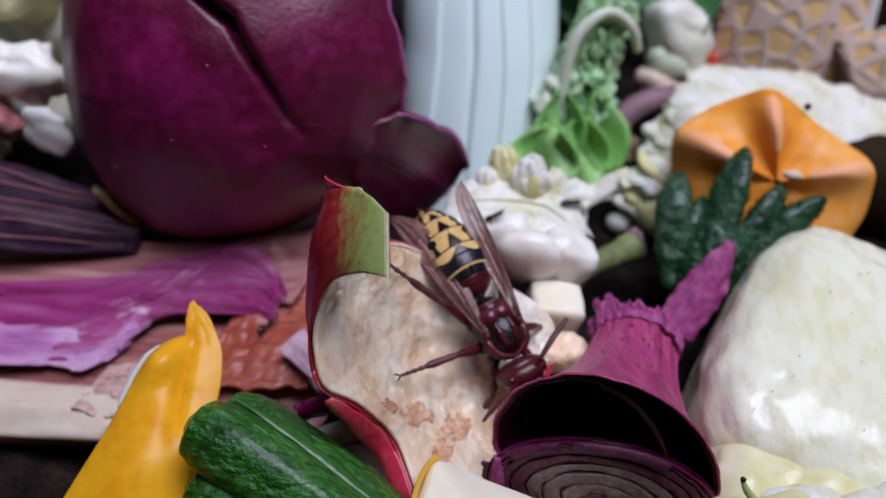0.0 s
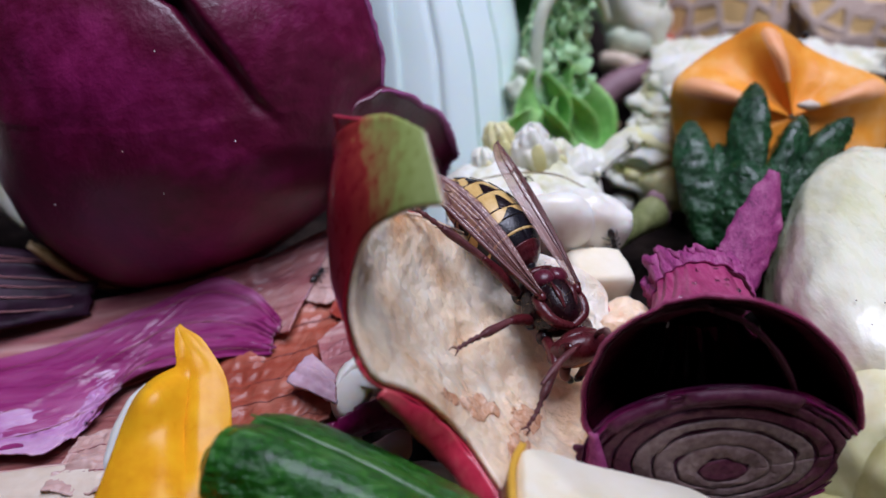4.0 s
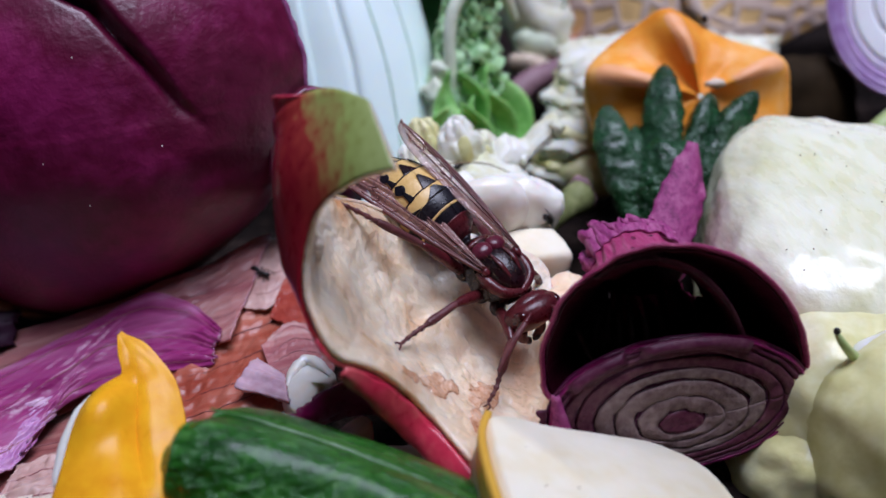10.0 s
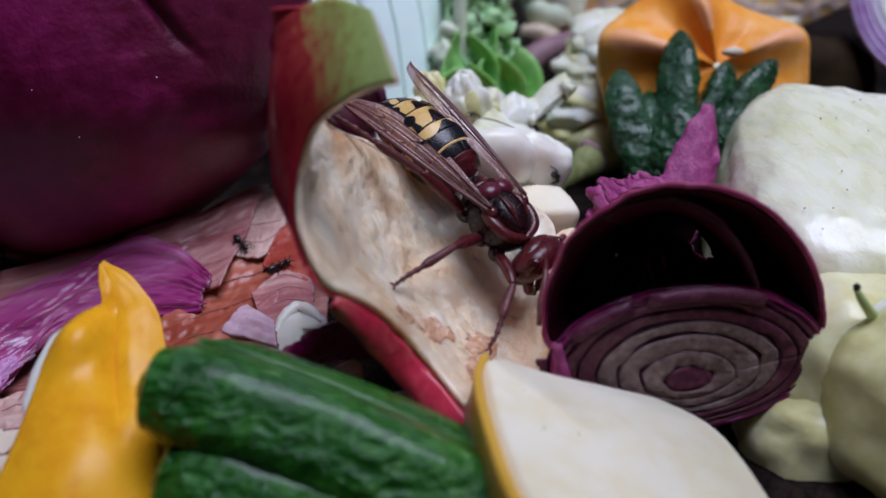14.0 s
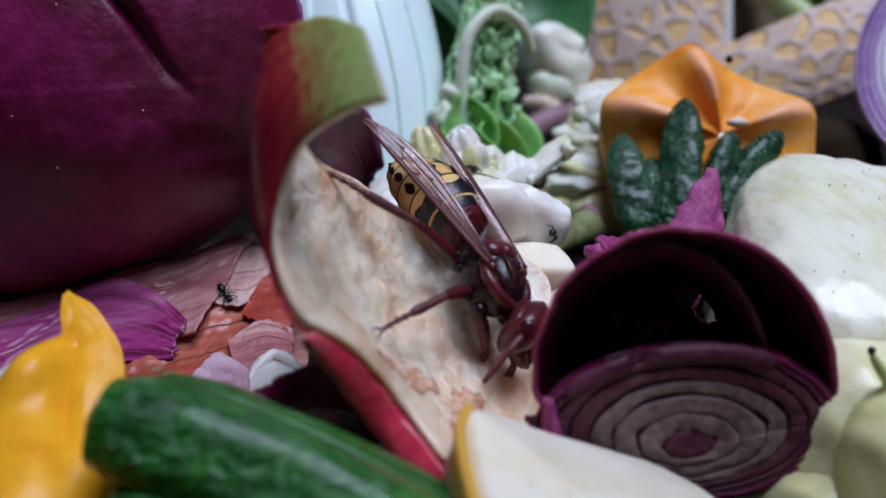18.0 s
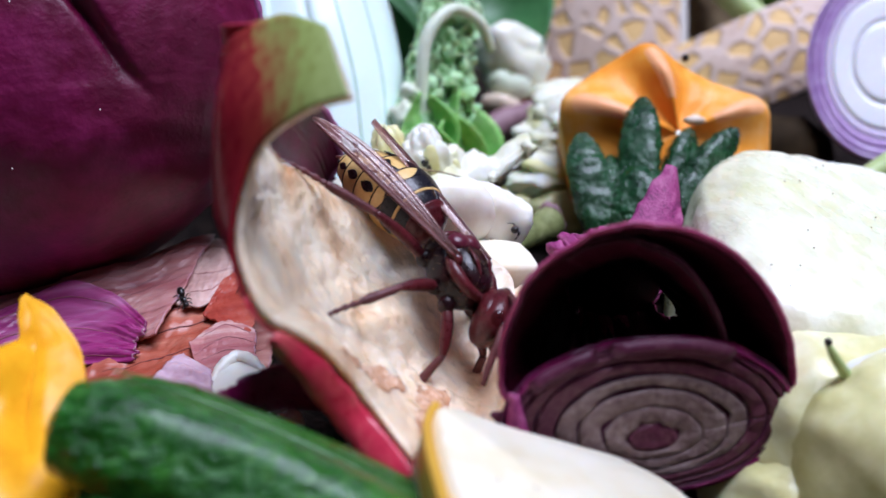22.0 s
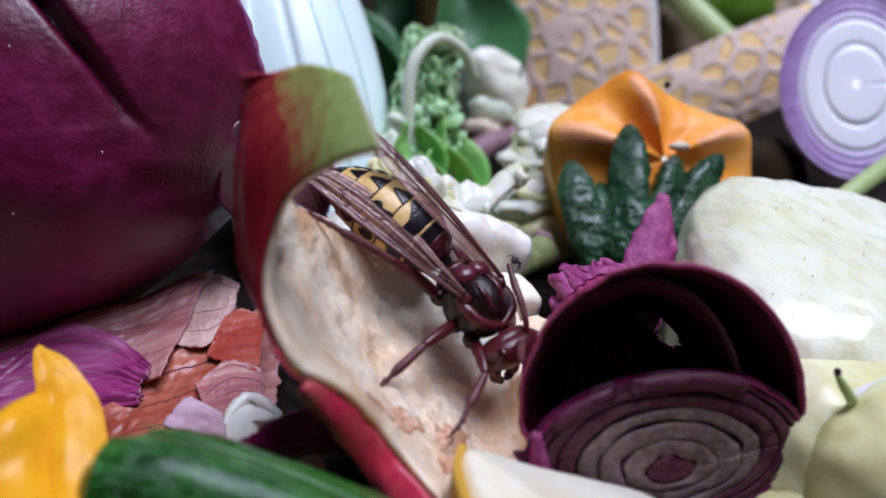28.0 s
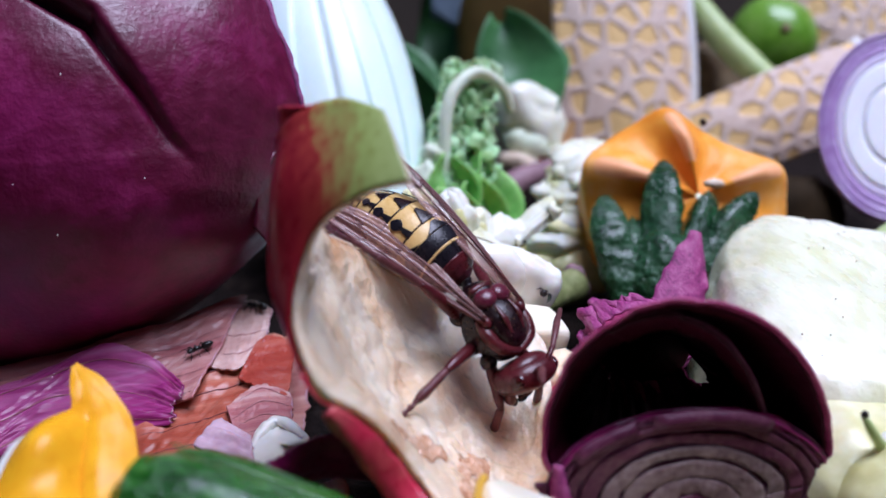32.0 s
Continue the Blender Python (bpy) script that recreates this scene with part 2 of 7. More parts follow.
M_SKINPINK = mat("pink_onion_scale", [(0.20, 0.045, 0.06), (0.33, 0.11, 0.115), (0.44, 0.20, 0.185), (0.58, 0.38, 0.34)], 0.8, 0.32, 0.5, 6, stretch=(0.3, 3.2, 3.2), sss=0.2, spec=0.5, mix=0.5, fine=3, bdist=0.03)
M_PINKWHITE = mat("pinkish_white_onion_scale", [(0.44, 0.24, 0.30), (0.56, 0.38, 0.44), (0.66, 0.52, 0.56)], 1.4, 0.34, 0.2, 8, sss=0.3, coat=0.2)
M_SKINTAN = mat("tan_onion_membrane", [(0.36, 0.18, 0.16), (0.54, 0.34, 0.29), (0.66, 0.50, 0.44)], 0.9, 0.38, 0.3, 7, stretch=(0.6, 1.6, 1.6), sss=0.2, bdist=0.03)
M_CREAM = mat("cream_onion_flesh", [(0.58, 0.46, 0.34), (0.70, 0.60, 0.48)], 1.4, 0.4, 0.3, 12, sss=0.2)
M_FLESH = mat("browning_apple_flesh", [(0.68, 0.32, 0.14), (0.93, 0.63, 0.40), (0.98, 0.79, 0.57), (0.99, 0.86, 0.67)], 0.8, 0.30, 0.9, 9, sss=0.3, coat=0.5, mix=0.34, fine=4, bdist=0.06, stretch=(1, 1, 0.7))
M_APPLE = mat("apple_peel", [(0.70, 0.70, 0.70), (1.0, 1.0, 1.0)], 1.6, 0.3, 0.1, 14, coat=0.3, mix=0.5, stretch=(1.6, 1.6, 0.6),
              gradient=(0, -0.80, 0.0, [(0.0, (0.27, 0.008, 0.02)), (0.22, (0.36, 0.04, 0.03)), (0.38, (0.36, 0.24, 0.07)), (0.55, (0.34, 0.41, 0.10)), (1.0, (0.38, 0.46, 0.16))], 0.9))
M_APPLERED = mat("red_apple_peel", [(0.32, 0.008, 0.028), (0.52, 0.03, 0.065), (0.60, 0.13, 0.12)], 1.6, 0.3, 0.15, 12, coat=0.3)
M_GARLIC = mat("white_garlic", [(0.80, 0.74, 0.59), (0.87, 0.84, 0.74), (0.90, 0.88, 0.82)], 1.2, 0.34, 0.2, 10, sss=0.3, coat=0.3)
M_FRILL = mat("white_cabbage_core", [(0.60, 0.58, 0.30), (0.76, 0.75, 0.62), (0.83, 0.82, 0.78)], 1.6, 0.4, 0.3, 9, sss=0.25, coat=0.15)
M_KALE = mat("green_sprig", [(0.20, 0.40, 0.15), (0.36, 0.58, 0.28), (0.56, 0.75, 0.48)], 2.5, 0.42, 0.4, 14, sss=0.25)
M_LEAF = mat("bright_green_leaf", [(0.14, 0.38, 0.06), (0.26, 0.54, 0.14), (0.42, 0.68, 0.26)], 1.5, 0.38, 0.3, 9, sss=0.25)
M_WHITESTALK = mat("white_green_stalk", [(0.55, 0.62, 0.42), (0.72, 0.76, 0.62)], 2, 0.4, 0.2, 10, sss=0.15)
M_MELON = mat("netted_melon_rind", [(0.58, 0.42, 0.33), (0.68, 0.53, 0.44), (0.74, 0.60, 0.52)], 2, 0.7, 0.5, 12)


def net(m, scale, pit, width):
    """Adds a raised corky net with coloured pits between its cords to a rind."""
    n, ln = m.node_tree.nodes, m.node_tree.links
    b = n["Principled BSDF"]
    old = b.inputs["Base Color"].links[0].from_socket
    bump = next(k for k in n if k.type == "BUMP")
    mp = next(k for k in n if k.type == "MAPPING")
    warp = n.new("ShaderNodeTexNoise")
    warp.inputs["Scale"].default_value = scale * 0.7
    ln.new(mp.outputs[0], warp.inputs["Vector"])
    mixv = n.new("ShaderNodeMix")
    mixv.data_type, mixv.blend_type, mixv.inputs[0].default_value = "RGBA", "LINEAR_LIGHT", 0.10
    ln.new(mp.outputs[0], mixv.inputs[6])
    ln.new(warp.outputs["Color"], mixv.inputs[7])
    v = n.new("ShaderNodeTexVoronoi")
    v.feature, v.inputs["Scale"].default_value = "DISTANCE_TO_EDGE", scale
    ln.new(mixv.outputs[2], v.inputs["Vector"])
    step = n.new("ShaderNodeMapRange")
    step.interpolation_type = "SMOOTHSTEP"
    step.inputs[1].default_value, step.inputs[2].default_value = width, width + 0.10
    ln.new(v.outputs["Distance"], step.inputs[0])
    mix = n.new("ShaderNodeMix")
    mix.data_type = "RGBA"
    ln.new(step.outputs[0], mix.inputs[0])
    ln.new(old, mix.inputs[6])
    mix.inputs[7].default_value = (*pit, 1)
    ln.new(mix.outputs[2], b.inputs["Base Color"])
    inv = n.new("ShaderNodeMath")
    inv.operation, inv.inputs[0].default_value = "SUBTRACT", 1.0
    ln.new(step.outputs[0], inv.inputs[1])
    ln.new(inv.outputs[0], bump.inputs["Height"])
    bump.inputs["Distance"].default_value, bump.inputs["Strength"].default_value = 0.05 * U, 0.9


net(M_MELON, 2.6, (0.78, 0.53, 0.22), 0.10)
M_FLESH.node_tree.nodes["Principled BSDF"].inputs["Subsurface Weight"].default_value = 0.45
M_FLESH.node_tree.nodes["Principled BSDF"].inputs["Subsurface Scale"].default_value = 0.3 * U
M_TORN = mat("pale_torn_onion_edge", [(0.34, 0.15, 0.20), (0.50, 0.30, 0.34)], 3, 0.45, 0.3, 12, sss=0.2)
M_MELONEDGE = mat("pale_melon_edge", [(0.66, 0.62, 0.58), (0.78, 0.75, 0.72)], 2, 0.5, 0.2, 10)
M_LIME = mat("green_lime", [(0.06, 0.18, 0.01), (0.14, 0.30, 0.02), (0.22, 0.38, 0.06)], 1.2, 0.3, 0.3, 10, coat=0.3)
M_LILAC = mat("lilac_onion_skin", [(0.32, 0.16, 0.42), (0.46, 0.30, 0.58), (0.62, 0.50, 0.70)], 2, 0.35, 0.2, 10, coat=0.2)
M_WHITEONION = mat("white_onion_flesh", [(0.90, 0.88, 0.94), (0.95, 0.94, 0.97)], 1.5, 0.35, 0.1, 10, sss=0.25)
M_OCHRE = mat("ochre_peel", [(0.07, 0.04, 0.01), (0.15, 0.09, 0.02)], 1.5, 0.5, 0.3, 8)
M_TAN = mat("tan_peel", [(0.10, 0.05, 0.012), (0.18, 0.11, 0.035), (0.32, 0.24, 0.13)], 1.5, 0.5, 0.3, 8)
M_RED = mat("red_pepper_bit", [(0.42, 0.03, 0.015), (0.55, 0.06, 0.03)], 2, 0.35, 0.2, 8)
M_TWIG = mat("dry_twig", [(0.10, 0.06, 0.035), (0.24, 0.17, 0.09), (0.32, 0.26, 0.15)], 3, 0.7, 0.6, 14)
M_OLIVE = mat("olive_stem", [(0.09, 0.10, 0.03), (0.18, 0.20, 0.07), (0.30, 0.30, 0.14)], 3, 0.55, 0.6, 14)
M_MAUVE = mat("mauve_stem", [(0.16, 0.08, 0.10), (0.30, 0.18, 0.20)], 2, 0.55, 0.4, 12)
M_DARKLEAF = mat("dark_purple_leaf", [(0.010, 0.003, 0.008), (0.030, 0.009, 0.024), (0.055, 0.02, 0.045)], 1.2, 0.5, 0.3, 9, spec=0.3)
M_BLUE = mat("blue_grey_scrap", [(0.10, 0.14, 0.20), (0.20, 0.25, 0.32)], 1.5, 0.5, 0.2, 8)
M_GREENSTEM = mat("pale_green_stem", [(0.30, 0.40, 0.12), (0.48, 0.56, 0.26)], 1.5, 0.4, 0.2, 10, sss=0.1)
M_DROP = mat("water_drop", [(0.9, 0.9, 0.9), (1, 1, 1)], 1, 0.15, 0.0, 5, trans=1.0)
# insects
M_THORAX = mat("dark_red_chitin", [(0.003, 0.0012, 0.002), (0.010, 0.002, 0.003), (0.035, 0.004, 0.006)], 5, 0.3, 0.25, 40, coat=0.1)
M_REDCHITIN = mat("maroon_chitin", [(0.040, 0.004, 0.006), (0.095, 0.013, 0.016)], 6, 0.3, 0.2, 40, coat=0.15)
M_HORNYELLOW = mat("hornet_yellow", [(0.60, 0.37, 0.10), (0.76, 0.54, 0.22)], 5, 0.36, 0.2, 40, coat=0.2)
M_SCUTE = mat("shiny_maroon_chitin", [(0.06, 0.006, 0.016), (0.12, 0.016, 0.03)], 6, 0.3, 0.15, 40, coat=0.25)
M_ORANGEFACE = mat("ochre_face", [(0.30, 0.10, 0.015), (0.46, 0.19, 0.03)], 6, 0.35, 0.15, 40, coat=0.2)
M_BLACK = mat("black_chitin", [(0.004, 0.004, 0.006), (0.014, 0.010, 0.014)], 6, 0.3, 0.2, 40, coat=0.2)
M_LEG = mat("brown_leg", [(0.06, 0.014, 0.016), (0.15, 0.05, 0.05)], 8, 0.4, 0.3, 50)
M_WING = mat("smoky_wing", [(0.24, 0.10, 0.075), (0.42, 0.22, 0.19)], 6, 0.2, 0.3, 20, alpha=0.46, spec=1.0, coat=0.6, stretch=(0.5, 3, 3))
M_VEIN = mat("wing_vein", [(0.06, 0.012, 0.01), (0.11, 0.025, 0.02)], 8, 0.35, 0.1, 30)
M_EYE = mat("hornet_eye", [(0.02, 0.003, 0.004), (0.06, 0.008, 0.008)], 8, 0.12, 0.05, 60, coat=0.6)
M_ANT = mat("ant_black", [(0.004, 0.003, 0.003), (0.016, 0.011, 0.009)], 10, 0.3, 0.2, 60, coat=0.2)
M_HAIR = mat("pale_hair", [(0.3, 0.18, 0.08), (0.4, 0.28, 0.14)], 8, 0.5, 0.1, 30)


# ---- building ----
AT = {}


def thing(name, label, category, at, group="", kind=""):
    ob = new(name)
    ob.empty_display_size = 0.002
    ob.location = Vector(at) * U
    AT[ob.name] = Vector(at)
    return tagged(ob, label, category, group, kind)


def part(name, geo, material, parent=None, label="", at=None, sharp=False):
    """Links one mesh, given in centimetres of the place, under a thing or a part; with no parent it stands alone."""
    verts, faces = geo
    base = Vector(at) if at is not None else (AT[parent.name] if parent else Vector((0, 0, 0)))
    me = bpy.data.meshes.new(name)
    me.from_pydata([tuple((Vector(v) - base) * U) for v in verts], [], faces)
    me.materials.append(material)
    me.polygons.foreach_set("use_smooth", [not sharp] * len(me.polygons))
    me.update()
    ob = new(name, me)
    AT[ob.name] = base
    if parent:
        ob.parent = parent
        ob.location = (base - AT[parent.name]) * U
    else:
        ob.location = base * U
    if label:
        tagged(ob, label)
    return ob


def lone(name, geo, material, label, category, at, group="", kind=""):
    return tagged(part(name, geo, material, None, "", at), label, category, group, kind)


def wob(p, s=1.0, k=0.0):
    return noise.noise(Vector(p) * s + Vector((k * 7.3, k * 3.1, k * 5.7)))


def curve_at(pts, u):
    """A smooth curve through a few points, u from 0 to 1."""
    n = len(pts) - 1
    k = min(int(u * n), n - 1)
    f = u * n - k
    p0, p1, p2, p3 = (Vector(pts[max(0, min(n, j))]) for j in (k - 1, k, k + 1, k + 2))
    return 0.5 * (2 * p1 + (p2 - p0) * f + (2 * p0 - 5 * p1 + 4 * p2 - p3) * f * f + (3 * p1 - p0 - 3 * p2 + p3) * f ** 3)


def value_at(vals, u):
    n = len(vals) - 1
    k = min(int(u * n), n - 1)
    f = u * n - k
    f = f * f * (3 - 2 * f)
    return vals[k] * (1 - f) + vals[k + 1] * f


def surf(f, nu, nv, thick=0.0, keep=None):
    """A sheet from f(u, v), given a thickness to its back, with a closed rim. keep(u, v) False leaves a hole."""
    P = [[Vector(f(i / nu, j / nv)) for j in range(nv + 1)] for i in range(nu + 1)]
    N = [[None] * (nv + 1) for _ in range(nu + 1)]
    for i in range(nu + 1):
        for j in range(nv + 1):
            a = P[min(i + 1, nu)][j] - P[max(i - 1, 0)][j]
            b = P[i][min(j + 1, nv)] - P[i][max(j - 1, 0)]
            c = a.cross(b)
            N[i][j] = c.normalized() if c.length > 1e-9 else Vector((0, 0, 1))
    idx = lambda i, j: i * (nv + 1) + j
    verts = [P[i][j] for i in range(nu + 1) for j in range(nv + 1)]
    cells = [(i, j) for i in range(nu) for j in range(nv) if keep is None or keep((i + 0.5) / nu, (j + 0.5) / nv)]
    faces = [(idx(i, j), idx(i + 1, j), idx(i + 1, j + 1), idx(i, j + 1)) for i, j in cells]
    if thick:
        o = len(verts)
        verts += [P[i][j] - N[i][j] * thick for i in range(nu + 1) for j in range(nv + 1)]
        top = list(faces)
        faces += [tuple(o + k for k in reversed(q)) for q in top]
        edges = {}
        for q in top:
            for a, b in zip(q, q[1:] + q[:1]):
                edges[(a, b)] = edges.get((a, b), 0) + 1
        for a, b in edges:
            if (b, a) not in edges:
                faces.append((b, a, a + o, b + o))
    return verts, faces


def tube(pts, radii, n=10, steps=16, rib=None, flat=1.0, caps=True):
    """A round body along a smooth line; rib(angle, u) scales the radius; flat squeezes it across."""
    verts, faces = [], []
    side = None
    for s in range(steps + 1):
        u = s / steps
        p = curve_at(pts, u)
        d = (curve_at(pts, min(1, u + 0.01)) - curve_at(pts, max(0, u - 0.01))).normalized()
        if side is None:
            side = d.cross(Vector((0, 0, 1)))
            side = (side if side.length > 0.05 else d.cross(Vector((1, 0, 0)))).normalized()
        side = (side - d * side.dot(d)).normalized()
        up = side.cross(d)
        r = value_at(radii, u)
        for k in range(n):
            a = 2 * math.pi * k / n
            g = r * (rib(a, u) if rib else 1)
            verts.append(p + side * (g * math.cos(a)) + up * (g * flat * math.sin(a)))
    for s in range(steps):
        for k in range(n):
            a, b = s * n + k, s * n + (k + 1) % n
            faces.append((a, b, b + n, a + n))
    if caps:
        faces += [tuple(reversed(range(n))), tuple(range(steps * n, steps * n + n))]
    return verts, faces


def turn(rx=0, ry=0, rz=0):
    return Euler([radians(a) for a in (rx, ry, rz)]).to_matrix()


def blob(c, r, rot=None, e=1.0, nu=28, nv=16, rough=0.0, rs=2.0, k=0.0, fn=None):
    """A rounded body; e under 1 squares it; rough gives an uneven skin; fn(direction) scales the radius."""
    rot = rot or Matrix.Identity(3)
    c, verts, faces = Vector(c), [], []
    sp = lambda x: math.copysign(abs(x) ** e, x)
    for j in range(nv + 1):
        th = -math.pi / 2 + math.pi * j / nv
        for i in range(nu):
            ph = 2 * math.pi * i / nu
            d = Vector((sp(math.cos(th)) * sp(math.cos(ph)), sp(math.cos(th)) * sp(math.sin(ph)), sp(math.sin(th))))
            q = Vector((d.x * r[0], d.y * r[1], d.z * r[2]))
            g = 1 + rough * wob(q, rs, k) + rough * 0.4 * wob(q, rs * 3, k + 1)
            if fn:
                g *= fn(d)
            verts.append(c + rot @ (q * g))
    for j in range(nv):
        for i in range(nu):
            a, b = j * nu + i, j * nu + (i + 1) % nu
            faces.append((a, b, b + nu, a + nu))
    return verts, faces


def join(*geos):
    verts, faces = [], []
    for v, f in geos:
        o = len(verts)
        verts += list(v)
        faces += [tuple(o + k for k in q) for q in f]
    return verts, faces


def prism(outline, axis, depth, bevel=0.04):
    """A cut slice: a flat outline of points with a thickness along -axis and a rounded upper edge."""
    pts = [Vector(p) for p in outline]
    axis = Vector(axis).normalized()
    mid = sum(pts, Vector()) / len(pts)
    n = len(pts)
    inner = [p + (mid - p).normalized() * bevel for p in pts]
    low = [p - axis * bevel for p in pts]
    bot = [p - axis * depth for p in pts]
    verts = inner + low + bot + [mid, mid - axis * depth]
    faces = [(k, (k + 1) % n, 3 * n) for k in range(n)]
    for k in range(n):
        m = (k + 1) % n
        faces += [(n + k, n + m, m, k), (2 * n + k, 2 * n + m, n + m, n + k), (2 * n + m, 2 * n + k, 3 * n + 1)]
    return verts, faces


def smooth_outline(pts, n):
    """A closed rounded outline through a few points."""
    out, m = [], len(pts)
    for k in range(n):
        u = k / n * m
        j = int(u)
        f = u - j
        p0, p1, p2, p3 = (Vector(pts[(j + d) % m]) for d in (-1, 0, 1, 2))
        out.append(0.5 * (2 * p1 + (p2 - p0) * f + (2 * p0 - 5 * p1 + 4 * p2 - p3) * f * f + (3 * p1 - p0 - 3 * p2 + p3) * f ** 3))
    return out


# ---- ground ----
def soil_z(x, y):
    r = math.hypot(x - 1, y - 9)
    heap = 1 / (1 + (r / 22) ** 4)
    base = (1.15 + 0.085 * max(-3, min(10, y - 6))) * heap - 2.0 * (1 - heap)
    near = 1 / (1 + (r / 30) ** 4)
    return base + near * (0.22 * wob((x, y, 0), 0.9) + 0.10 * wob((x, y, 3), 3.1))


def build_soil():
    verts, faces, n = [(1, 9, soil_z(1, 9))], [], 144
    radii = [0.16 * k for k in range(1, 76)] + [12 * 1.16 ** k for k in range(1, 70)]
    for r in radii:
        for k in range(n):
            a = 2 * math.pi * k / n
            x, y = 1 + r * math.cos(a), 9 + r * math.sin(a)
            verts.append((x, y, soil_z(x, y)))
    faces += [(0, 1 + k, 1 + (k + 1) % n) for k in range(n)]
    for j in range(len(radii) - 1):
        for k in range(n):
            a, b = 1 + j * n + k, 1 + j * n + (k + 1) % n
            faces.append((a, a + n, b + n, b))
    return tagged(part("ground", (verts, faces), M_SOIL), "dark crumbly compost soil", "ground", kind="structure")


build_soil()


def build_light_walls():
    """Plain unseen board walls, added round the heap to block low sky light."""
    for k, (c, s) in enumerate((((1, 46, 6), (36, 1.2, 16)), ((1, -6.5, 10), (36, 0.8, 16)), ((-34, 10, 6), (1.2, 34.5, 16)), ((36, 10, 6), (1.2, 34.5, 16)))):
        w = tagged(part("blocker_wall_" + ("back", "front", "left", "right")[k], blob(c, s, None, 0.08, 8, 8), M_BLOCKWALL), "unseen dark wall added to block low light", "wall", kind="structure")


build_light_walls()


# ---- red onion shell ----
BALL, BALL_R = Vector((-2.95, 9.5, 3.9)), (2.38, 2.1, 2.25)
CREASE = [(-3.6, 5.9), (-3.05, 5.62), (-2.55, 5.3), (-2.2, 4.75), (-1.98, 4.3), (-1.75, 4.0)]


def crease_side(x, z):
    """Signed distance from the crease line, and how far along it."""
    best = (9, 0, 0)
    for k in range(len(CREASE) - 1):
        (ax, az), (bx, bz) = CREASE[k], CREASE[k + 1]
        dx, dz = bx - ax, bz - az
        f = max(0, min(1, ((x - ax) * dx + (z - az) * dz) / (dx * dx + dz * dz)))
        px, pz = ax + f * dx, az + f * dz
        d = math.hypot(x - px, z - pz)
        if d < best[0]:
            best = (d, math.copysign(1, dx * (z - pz) - dz * (x - px)), (k + f) / (len(CREASE) - 1))
    return best


def on_ball(ph, th, grow=1.0, slant=0.5):
    d = Vector((math.cos(th) * math.sin(ph), -math.cos(th) * math.cos(ph), math.sin(th)))
    p = Vector((d.x * BALL_R[0], d.y * BALL_R[1], d.z * BALL_R[2] * (1.28 if d.z > 0 else 1.0 - (slant if d.x > -0.15 else 0.4 * slant) * (d.x + 0.15)))) * grow
    p *= 1 + 0.03 * wob(d, 1.6, 2) + 0.008 * wob(d, 6, 4)
    return BALL + p, d


def shell_point(u, v):
    th = radians(-82 + 166 * v)
    end = radians(61 + 4 * wob((v * 9, 0, 0), 1.0, 5) + 2.5 * wob((v * 45, 0, 0), 1.0, 6)) / max(0.35, math.cos(th * 0.5))
    ph = radians(-175) + (end + radians(175)) * u
    p, d = on_ball(ph, th)
    p += d * (0.035 * wob(d, 4, 7) * (1 if d.z > 0.1 else 0.4))
    if d.y < 0.2:
        dist, side, along = crease_side(p.x, p.z)
        fade = max(0.0, 1 - along) ** 1.2
        step = math.tanh(side * dist / 0.035)
        p += d * fade * ((0.02 + 0.12 * step) * math.exp(-(dist / 0.45) ** 2) - 0.34 * math.exp(-((side * dist + 0.04) / 0.05) ** 2))
    return p


def lobe_point(u, v):
    deg = 44 + 42 * u
    out = max(0.0, (deg - 48) / 38)
    top = 3.5 - 22 * max(0.0, (deg - 54) / 32) ** 2 + 1.5 * wob((u * 7, 0, 0), 1.0, 8) - 10 * max(0.0, (0.2 - u) / 0.2) ** 2
    low = -14 - 30 * min(1.0, u / 0.7)
    th = radians(low + (top - low) * v)
    ph = radians(deg + 2 * wob((v * 8, 0, 0), 1, 9) * u + 1.2 * wob((v * 30, 0, 0), 1, 3) * u)
    lip = 0.035 * max(0.0, (v - 0.86) / 0.14) ** 2
    p, d = on_ball(ph, th, 0.99 + 0.025 * min(1, u / 0.4) + 0.175 * out ** 1.3 + lip * min(1, u / 0.4), 0.0)
    return p


def build_shell():
    t = thing("onion_shell", "large dark magenta onion shell with a crease and torn rim", "onion shell", (-2.9, 9.3, 1.75))
    part("outer_layer", surf(shell_point, 400, 280, 0.10), M_SHELL, t)
    part("lower_lobe", surf(lobe_point, 110, 110, 0.07), M_SHELL, t, "rounded magenta lobe with a paler torn edge")
    rim = [lobe_point(0.28 + 0.72 * k / 16, 1.0) for k in range(17)] + [lobe_point(1, 1 - k / 20) for k in range(1, 10)]
    part("lobe_rim", tube(rim, [0.012, 0.04, 0.03, 0.045, 0.03, 0.035, 0.012], 8, 110, lambda a, u: 1 + 0.4 * wob((u * 40, a, 0), 1)), M_SHELL_RIM, t, "thin pale purple torn rim")
    rim = [shell_point(1, 0.35 + k * 0.025) for k in range(22)]
    part("shell_rim", tube(rim, [0.02, 0.03, 0.03], 6, 110, lambda a, u: 1 + 0.5 * wob((u * 40, a, 0), 1)), M_SHELL_RIM, t, "thin torn rim")
    rng = random.Random(21)
    for k in range(9):
        p, d = on_ball(radians(rng.uniform(-50, 35)), radians(rng.uniform(-15, 55)), 1.012)
        part("fleck", blob(p, (0.006, 0.005, 0.008), None, 1, 6, 5, 0.5, 9, k), M_GARLIC, t, "tiny white fleck")

build_shell()


